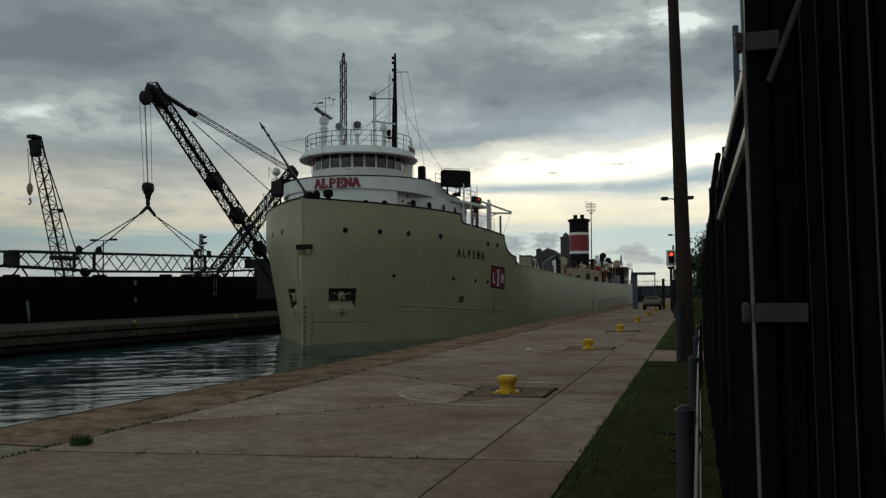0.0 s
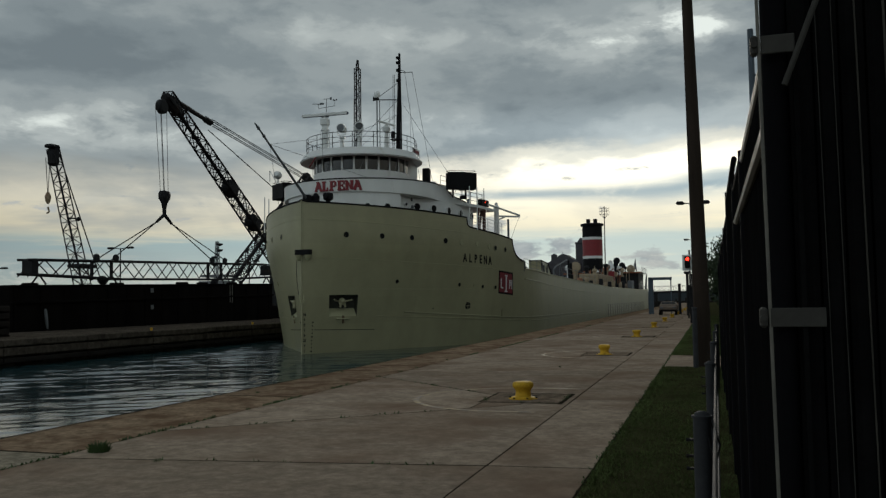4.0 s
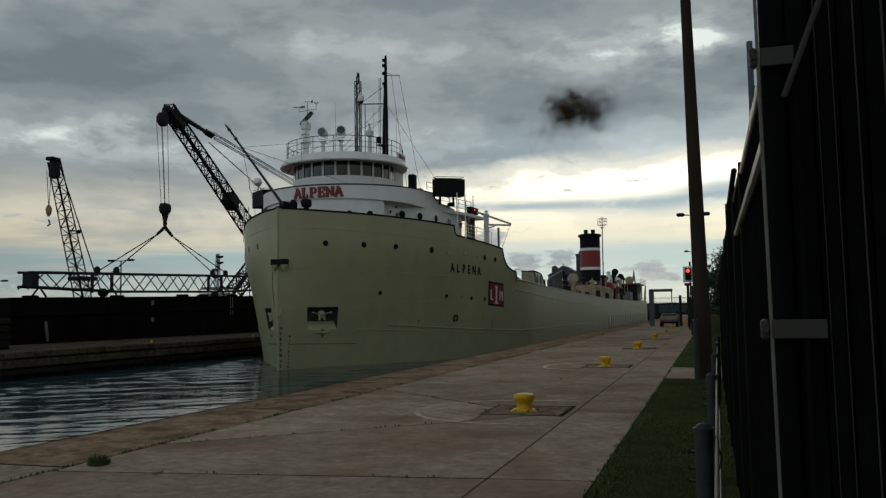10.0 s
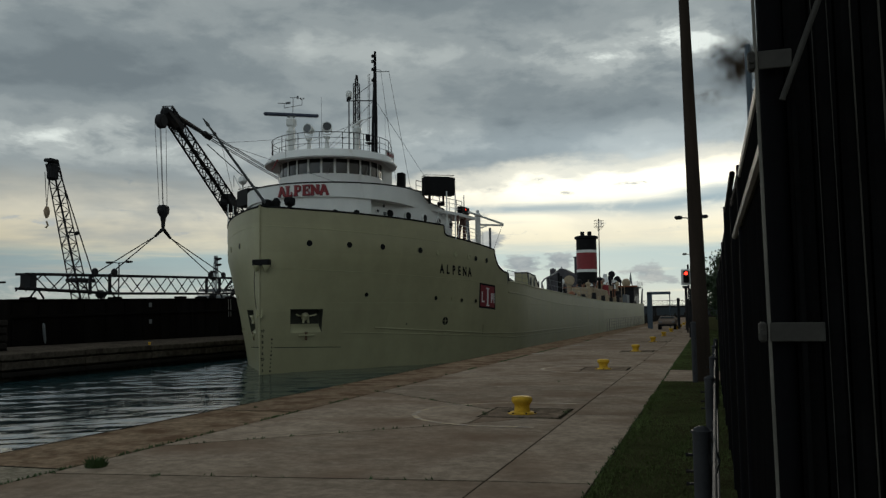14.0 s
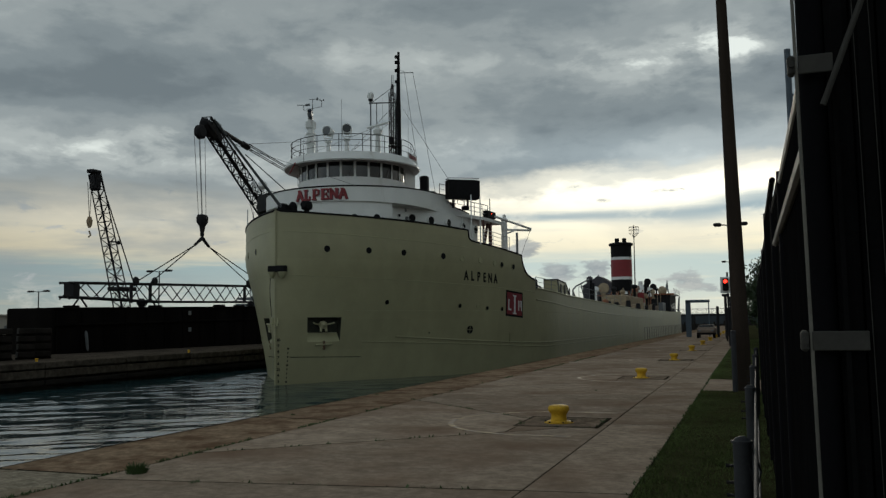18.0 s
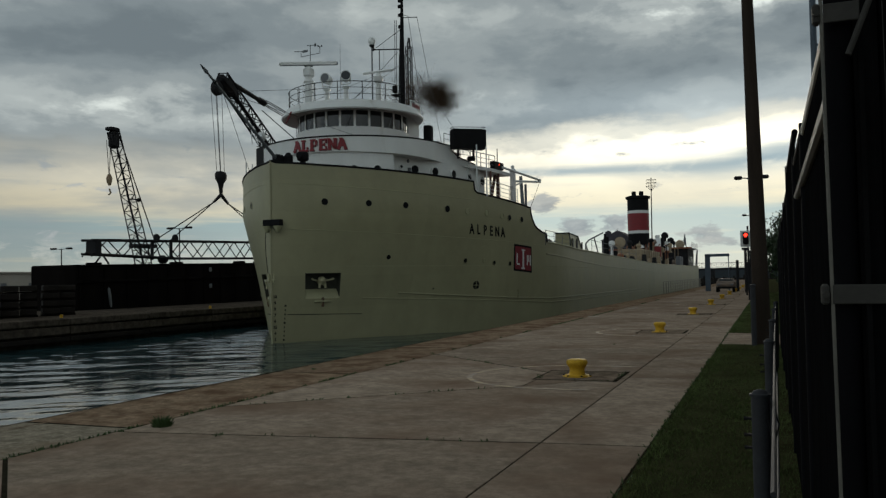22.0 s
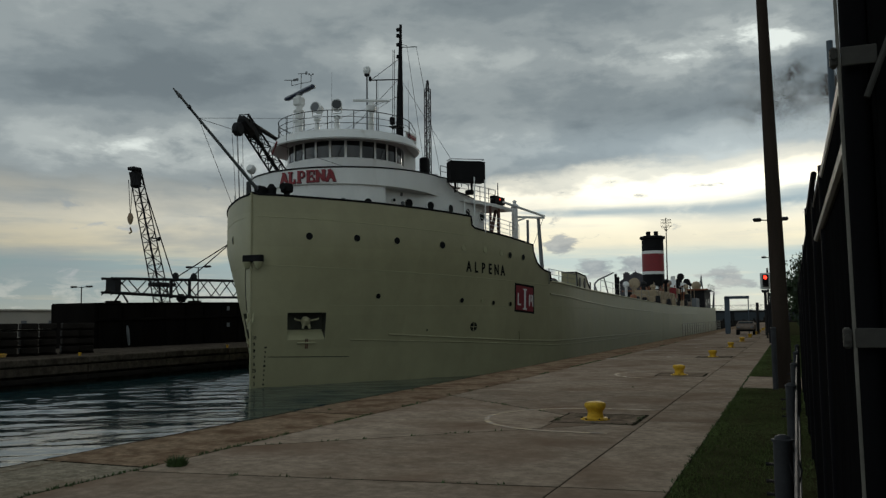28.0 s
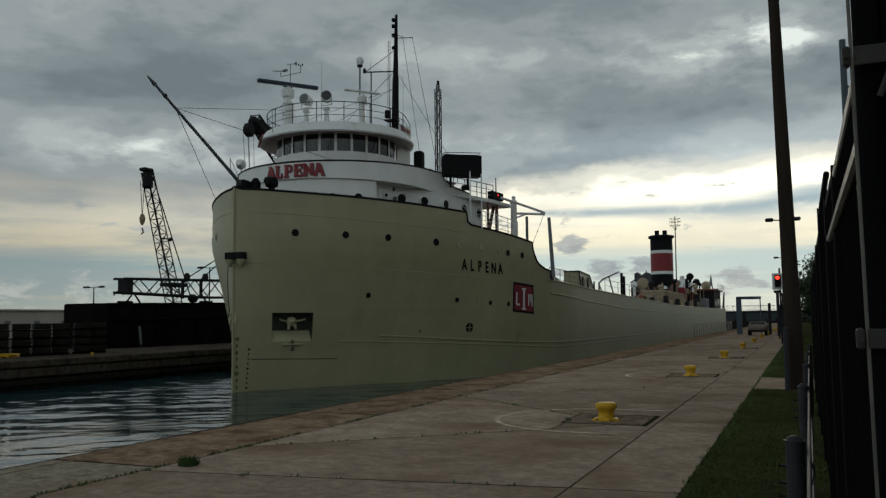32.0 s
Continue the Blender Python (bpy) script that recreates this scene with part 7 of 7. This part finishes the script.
def small_crane():
    c = thing("crawler_crane", (0, 0, 0), "smaller dark lattice crane with a hanging hook block", "crane")
    top, foot = Vector((-60.0, 65.75, 16.8)), Vector((-59.6, 70.0, 2.2))
    part("boom", Geo().lattice(foot, top, 1.15, 0.80, 19, 0.065, up=(1, 0, 0)), STEEL, c)
    part("boom_head", Geo().box(top + Vector((0, 0.1, -0.8)), (0.9, 0.95, 1.7), ch=0.2), STEEL, c)
    part("boom_cap", Geo().box(top + Vector((0, -0.1, 0.2)), (0.9, 1.2, 0.35), ch=0.1), STEEL, c)
    hk = Vector((-60, 65.2, 12.0))
    part("hoist_rope", Geo().cyl(hk, top + Vector((0, -0.9, -1)), 0.03, seg=4).cyl(hk, hk + Vector((0.1, 0.1, 4.2)), 0.03, seg=4), STEEL, c)
    part("hook_block", Geo().lathe([(0.1, -0.6), (0.24, -0.3), (0.30, 0.1), (0.15, 0.5)], hk, 10), BUFF, c, "buff hook block")
    part("hook", Geo().path([hk + Vector((0, 0, -0.9)), hk + Vector((0, 0.2, -1.3)), hk + Vector((0, -0.1, -1.5))], 0.09, 5), BUFF, c)
    part("back_stay", Geo().cyl(top + Vector((0, 0.8, -0.3)), (-59.6, 72.4, 3.8), 0.06, seg=4), STEEL, c)
    part("stay_arm", Geo().path([(-60, 67.9, 10.3), (-60, 69.3, 10.35)], 0.08, 5).lathe([(0.1, -0.2), (0.25, 0), (0.1, 0.2)], (-60, 69.3, 10.3), 8), STEEL, c)
    part("mid_frame", Geo().box((-59.7, 69.6, 5.6), (1.6, 2.6, 0.4), ch=0.1), STEEL, c)
    part("crane_body", Geo().box((-60.5, 70, 1.6), (4, 6, 3.4), ch=0.2), STEEL, c)
    part("deck", Geo().box((-61, 67, -0.6), (9, 22, 1.4), ch=0.1), BARGE, c)
    t = thing("lattice_tower", (-46.0, 107.3, 0), "slim dark lattice tower standing beyond the freighter", "tower")
    part("tower", Geo().lattice((0, 0, -0.05), (0, 0, 34.0), 0.72, 0.66, 36, 0.07, up=(1, 0, 0)), STEEL, t)
    part("tower_leg", Geo().cyl((0.0, -0.42, -0.05), (0.0, -0.36, 34.6), 0.11, seg=6), STEEL, t)
    part("tower_head", Geo().path([(0, 0.33, 33.8), (0, 0.33, 34.7), (0, 0.25, 35.2), (0, 0.0, 35.2), (0, -0.1, 34.6)], 0.13, 6), STEEL, t)


def far_things():
    street_lamp((-73.5, 72.5, 0), 5.8, (-0.9, 0.9), "distant dark double-armed lamp beyond the barge", "far lamps")
    street_lamp((-55.5, 70.0, 0), 7.3, (-0.9, 0.9), "dark double-armed lamp standing behind the barge", "far lamps")
    street_lamp((-52.0, 88.5, 0), 6.6, (-0.8, 0.8), "dark double-armed lamp standing behind the barge", "far lamps")
    pole = thing("flood_mast", (-36.0, 131.0, 0), "tapered grey mast on the far pier", "mast")
    part("shaft", Geo().cyl((0, 0, 0), (-1.0, 0, 17.9), 0.42, 0.26, 10), GREYPAINT, pole)
    m = thing("radio_mast", (-95.5, 150, 0), "distant lattice radio mast with dishes", "mast")
    part("tower", Geo().lattice((0, 0, 0), (0, 0, 14.2), 1.3, 0.4, 14, 0.10, up=(1, 0, 0)), GREYPAINT, m)
    for z in (9.5, 11.0, 12.4, 13.6):
        part("dish", Geo().lathe([(0.2, -0.3), (0.7, 0), (0.6, 0.2)], (0.6 if z > 11 else -0.6, 0, z), 10), STEEL, m)
    part("platform", Geo().box((0, 0, 7.2), (5, 4, 0.5)).box((0, 0, 5.4), (6, 4, 1.6)), GREYPAINT, m)
    s = thing("warehouse", (-100.0, 62.0, 0), "long pale metal warehouse across the water", "building")
    part("wall", Geo().box((0, 9, 1.6), (16, 62, 3.6)), SIDING, s)
    part("roof", Geo().box((0, 9, 3.5), (16.6, 62.6, 0.25), ch=0.05), SIDING, s)
    for i in range(7):
        part("window", Geo().box((8.04, 6 + i * 4.4, 1.9), (0.06, 0.9, 0.5), ch=0.02), GREYPAINT, s)
    for i in range(4):
        part("door", Geo().box((8.05, -14 + i * 6, 0.7), (0.08, 3.2, 1.9), ch=0.02), GREYPAINT, s)
    railing_far = thing("pier_railing", (-62.0, 56.0, 0), "low dark railing beyond the timber stacks", "railing")
    for i in range(9):
        part("post", Geo().cyl((0, i * 1.1, -0.1), (0, i * 1.1, 1.75), 0.05, seg=6), TIMBER, railing_far)
    part("rail", Geo().cyl((0, 0, 1.7), (0, 8.8, 1.7), 0.05, seg=6), TIMBER, railing_far)
    hs = thing("shore_house", (-65.3, 400.0, 0), "dark slate-roofed brick building on the far shore", "building")
    part("wall", Geo().box((0, 0, 8.5), (14.5, 16, 19)), DARKBRICK, hs)
    part("roof", Geo().add([(-7.8, -8.4, 17.8), (7.8, -8.4, 17.8), (7.8, 8.4, 17.8), (-7.8, 8.4, 17.8), (-0.6, -8.4, 22.2), (0.6, -8.4, 22.2), (0.6, 8.4, 22.2), (-0.6, 8.4, 22.2)],
                           [(0, 1, 5, 4), (1, 2, 6, 5), (2, 3, 7, 6), (3, 0, 4, 7), (4, 5, 6, 7)]), DARKBRICK, hs, smooth=False)
    part("finial", Geo().cyl((0, -8, 22.1), (0, -8, 23.4), 0.25, 0.05, 6), DARKBRICK, hs)
    part("chimney", Geo().box((-5.5, 0, 19.8), (2.6, 2.6, 5.2), ch=0.2).box((-5.5, 0, 22.4), (1.2, 1.2, 0.8)), DARKBRICK, hs)
    tw = thing("shore_tower", (-57.9, 400.0, 0), "dark square brick tower on the far shore", "tower")
    part("shaft", Geo().box((0, 0, 13.5), (4.6, 5, 27.5)), DARKBRICK, tw)
    part("cap", Geo().box((0, 0, 27.5), (5.2, 5.6, 0.8), ch=0.2).lathe([(1.8, 27.9), (1.2, 29.2), (0.2, 30.0)], seg=12), DARKBRICK, tw)
    # on the quay beyond the bollards: portal, utility truck, barrier rails, hut
    p = thing("gantry_portal", (-4.9, 88.0, 0), "blue-grey steel portal frame on the quay", "portal")
    for x, w in ((-0.92, 0.5), (1.05, 0.09)):
        part("leg", Geo().box((x, 0, 1.8), (w, 0.3, 3.6), ch=0.03), BLUE, p)
    part("beam", Geo().box((0, 0, 3.55), (2.3, 0.3, 0.28), ch=0.03), BLUE, p)
    t = thing("utility_truck", (-3.95, 84.0, 0), "dusty tan utility truck parked on the quay", "truck")
    part("body", Geo().box((0, 0.6, 0.85), (1.9, 2.6, 0.75), ch=0.1), TAN, t)
    part("cab", Geo().add([(-0.85, -0.6, 1.2), (0.85, -0.6, 1.2), (0.85, 1.3, 1.2), (-0.85, 1.3, 1.2), (-0.72, -0.1, 1.52), (0.72, -0.1, 1.52), (0.72, 1.1, 1.52), (-0.72, 1.1, 1.52)],
                          [(0, 1, 5, 4), (1, 2, 6, 5), (2, 3, 7, 6), (3, 0, 4, 7), (4, 5, 6, 7)]), TAN, t, smooth=False)
    part("windscreen", Geo().box((0, -0.40, 1.37), (1.4, 0.03, 0.36), Matrix.Rotation(radians(-58), 4, "X")), GLASS, t)
    part("hood", Geo().box((0, -1.1, 0.8), (1.75, 1.2, 0.5), ch=0.12), TAN, t)
    for x in (-0.8, 0.8):
        for y in (-1.1, 1.2):
            part("wheel", Geo().cyl((x - 0.12, y, 0.33), (x + 0.12, y, 0.33), 0.33, seg=16), BLACK, t)
        part("headlight", Geo().box((x * 0.8, -1.71, 0.85), (0.3, 0.04, 0.16), ch=0.02), GREYPAINT, t)
    t.scale = (0.9, 0.9, 0.82)
    part("bumper", Geo().box((0, -1.76, 0.5), (1.8, 0.14, 0.2), ch=0.04), BLACK, t)
    f = thing("edge_railing", (EDGE_X + 0.25, 76, 0), "pale galvanised barrier railing along the quay edge", "railing")
    for i in range(23):
        part("post", Geo().cyl((0, i * 1.9, 0), (0, i * 1.9, 1.1), 0.03, seg=6), GALV, f)
    for z in (0.28, 0.55, 0.82, 1.1):
        part("rail", Geo().cyl((0, 0, z), (0, 41.8, z), 0.025, seg=6), GALV, f)
    h = thing("lock_hut", (-1.4, 92, 0), "small dark lock-keeper's hut", "hut")
    part("wall", Geo().box((0, 0, 1.35), (1.6, 2, 2.7), ch=0.03), STEEL, h)
    part("roof", Geo().box((0, 0, 2.8), (2.1, 2.5, 0.18), ch=0.03), STEEL, h)
    part("loudspeaker", Geo().lathe([(0.08, 0), (0.08, 0.9), (0.2, 1.0), (0.2, 1.2)], (-0.5, 0, 2.85), 10), STEEL, h)
    for k, (x, y, hh) in enumerate(((-1.75, 70, 3.6), (-2.1, 80, 3.9))):
        q = thing("dark_post", (x, y, 0), "dark steel post on the quay", "post", "quay posts")
        part("shaft", Geo().cyl((0, 0, 0), (0, 0, hh), 0.07, seg=8), STEEL, q)
        part("arm", Geo().box((0, 0, hh), (0.5, 0.12, 0.2), ch=0.03), STEEL, q)
    d = thing("dark_post", (-3.0, 87.0, 0), "dark steel post on the quay", "post", "quay posts")
    part("shaft", Geo().cyl((0, 0, 0), (0, 0, 3.0), 0.14, seg=8), STEEL, d)
    b = thing("far_bridge", (-10, 330, 0), "distant lattice bridge over the canal", "bridge")
    part("deck", Geo().box((0, 0, 3.4), (70, 3, 0.8)), STEEL, b)
    part("parapet", Geo().lattice((-35, 0, 4.9), (35, 0, 4.9), 1.6, 1.6, 40, 0.06), STEEL, b)
    for x in (-30, -10, 10, 30):
        part("pier", Geo().box((x, 0, 0.9), (1.4, 2, 5.0)), STEEL, b)
    # low bank added before the dark shore; it hides the bright far water
    wharf = thing("far_wharf", (-20, 236, 0), "low dark bank with piles, added to cover the bright far water", "wharf")
    part("wall", Geo().box((0, 0, -0.7), (60, 3, 2.6), ch=0.1), TIMBER, wharf)
    for i in range(24):
        part("pile", Geo().cyl((-29 + i * 2.5, -1.6, -2.0), (-29 + i * 2.5, -1.6, 0.9 + 0.2 * (i % 3)), 0.22, seg=8), TIMBER, wharf)
    hgt = []
    for i in range(121):
        a = radians(-70 + i * 140 / 120)
        z = 5.2 + 2.4 * noise.noise((i * 0.13, 0.4, 0)) + 1.2 * noise.noise((i * 0.7, 2.4, 0))
        hgt.append([(-450 * math.sin(a), 450 * math.cos(a), -6), (-450 * math.sin(a), 450 * math.cos(a), z)])
    tagged(solo("backdrop", Geo().sheet(hgt), mat("far_shore", (0.030, 0.038, 0.045), 1.0, vary=0.15, scale=0.01, fine=0.05, bump=0)), "low dark wooded shore on the horizon", "distance", kind="structure")


def tree(loc, height, spread, seed):
    rng = random.Random(seed)
    t = thing("tree", loc, "dark leafy tree behind the fence", "tree", "trees behind the fence")
    g = Geo().cyl((0, 0, 0), (0, 0, height * 0.5), 0.2, 0.12, 8)
    limbs = []
    for i in range(9):
        a, z0 = rng.uniform(0, 6.28), height * rng.uniform(0.3, 0.6)
        e = Vector((math.cos(a) * spread * rng.uniform(0.4, 0.9), math.sin(a) * spread * rng.uniform(0.4, 0.9), z0 + height * rng.uniform(0.15, 0.42)))
        g.cyl((0, 0, z0), e, 0.07, 0.02, 6)
        limbs.append(e)
    part("trunk", g, BARK, t)
    g = Geo()
    for e in limbs + [Vector((0, 0, height * 0.9)), Vector((0, 0, height * 0.7))]:
        for _ in range(520):
            p = e + Vector((rng.gauss(0, 1), rng.gauss(0, 1), rng.gauss(0, 0.8))) * spread * 0.27
            s = rng.uniform(0.07, 0.15)
            q = Euler((rng.uniform(0, 6), rng.uniform(0, 6), rng.uniform(0, 6))).to_matrix()
            g.add([p + q @ Vector(v) * s for v in ((-1, 0, 0), (0, -0.5, 0.1), (1, 0, 0), (0, 0.5, 0.1))], [(0, 1, 2, 3)])
    part("crown", g, LEAF, t, smooth=False)


far_pier()
barge()
spare_boom()
big_crane()
small_crane()
far_things()
tree((0.95, 62, 0), 5.6, 1.6, 1)
tree((2.0, 72, 0), 6.2, 2.2, 2)
tree((0.9, 48, 0), 3.9, 1.2, 3)


def puff(seed, path, sx=1.0, sz=0.8):
    """A cloud of soot that drifts and spreads: each clump is a rigid swarm of fine soot flakes with torn edges and holes."""
    rng = random.Random(seed)
    out = []
    walk_at = Vector((0.8, 0, 0.2))
    for i in range(34):
        wisp = i > 11
        size = rng.uniform(0.9, 1.7) if wisp else rng.uniform(0.55, 1.0)
        lean = Matrix.Rotation(rng.uniform(-0.9, 0.9), 3, "Y")
        shift = Vector((rng.uniform(-50, 50), rng.uniform(-50, 50), rng.uniform(-50, 50)))
        vs, want = [], 4600 if wisp else 13500
        while len(vs) < want * 3:
            c = lean @ Vector((rng.gauss(0, size * 1.25), rng.gauss(0, size * 0.6), rng.gauss(0, size * 0.8)))
            tear = noise.fractal(c * (0.9 / size) + shift, 0.8, 2.1, 4)
            if tear < (0.10 if wisp else -0.12) + rng.uniform(-0.15, 0.15):
                continue
            s_ = rng.uniform(0.010, 0.019)
            q = rng.uniform(0, 6.28)
            ux, uz, k = math.cos(q) * s_, math.sin(q) * s_, rng.uniform(-0.5, 0.5) * s_
            vs += [(c.x - ux - uz * 0.6, c.y - k, c.z - uz + ux * 0.6), (c.x + ux, c.y + k, c.z + uz), (c.x + uz, c.y, c.z - ux)]
        me = bpy.data.meshes.new("smoke_puff")
        me.from_pydata(vs, [], [(j, j + 1, j + 2) for j in range(0, len(vs), 3)])
        me.materials.append(SMOKE)
        ob = new("smoke_puff", me)
        tagged(ob, "ragged puff of brown-black diesel smoke in the air", "smoke", "smoke puffs", kind="stuff")
        if wisp:
            d = Vector((rng.gauss(-1.1, sx * 1.5), rng.gauss(0, 0.6), rng.gauss(-0.1, sz * 1.1)))
        else:
            walk_at = walk_at * 0.72 + Vector((rng.gauss(0.1, sx * 0.92), rng.gauss(0, 0.3), rng.gauss(0, sz * 0.85)))
            d = walk_at.copy()
        late = rng.uniform(-0.4, 0.4)
        spin = rng.uniform(-15, 15)
        out.append((ob, [(t, pose(*(Vector(p) + d * min(e, 0.75 + 0.28 * e) + Vector((late, 0, 0))), 0, 0, spin * (e - 1))) for t, p, e in path]))
    return out


HIDE = (-41.0, 104.5, 8.0)
PUFFS = puff(3, [(0, HIDE, 0.2), (4.0, (-41.0, 104.0, 15.0), 0.3), (4.9, (-39.5, 103.8, 21.5), 0.45), (5.5, (-36.5, 103.8, 22.9), 0.9), (6, (-34.1, 104.6, 23.6), 1.3), (7, (-29.8, 105.9, 24.6), 1.45), (8, (-25.3, 107.1, 25.2), 1.5),
                 (9, (-20.4, 108.1, 26.1), 1.6), (10, (-16.0, 108.8, 27.5), 1.7), (11, (-10.8, 109.5, 29.0), 1.9), (12, (-4.9, 109.9, 30.2), 2.2), (13, (1.0, 110, 31.5), 2.6), (14, (6.0, 110, 32.0), 3.0), (18, (30, 112, 34), 4.0),
                 (32, (110, 118, 38), 6.0)], 1.2, 1.15)
PUFFS += puff(8, [(0, HIDE, 0.2), (20.6, (-44.0, 102.6, 15.0), 0.3), (21.4, (-43.0, 102.0, 23.5), 0.5), (22, (-41.2, 102.0, 25.3), 0.8), (23, (-36.6, 103.7, 26.5), 1.3), (24, (-29.3, 106.0, 27.2), 1.5), (25, (-20.8, 108.0, 28.5), 1.7),
                  (27.5, (1.4, 110.0, 28.2), 2.4), (28, (4.6, 109.9, 27.9), 2.7), (32, (36, 112, 28), 4.0)], 1.9, 0.8)

# ---- concrete pieces of the quay ----
slab_pieces()


# ---- what moves ----
def motions():
    rows = []
    for t, s in SHIP_RUN:
        rows.append((t, pose(SHIP_AT[0] - 0.2422 * s / 16, SHIP_AT[1] - s, SHIP_AT[2], 0, 0, math.degrees(0.0058 * s / 16))))
    walk(SHIP, rows)
    walk(WATER_OB, [(t, pose(0.06 * t, -0.42 * t, WATER_Z)) for t in (0, 16, 32)])
    walk(RADAR_BAR, [(k * 0.25, pose(*RADAR_AT, 0, 0, RADAR_START + RADAR_RATE * k * 0.25)) for k in range(129)])
    walk(SMALL_BAR, [(k * 0.25, pose(*SMALL_AT, 0, 0, 34.0 - 174.5 * (k * 0.25 - 29.0))) for k in range(129)])
    for puff, path in PUFFS:
        walk(puff, path)


motions()
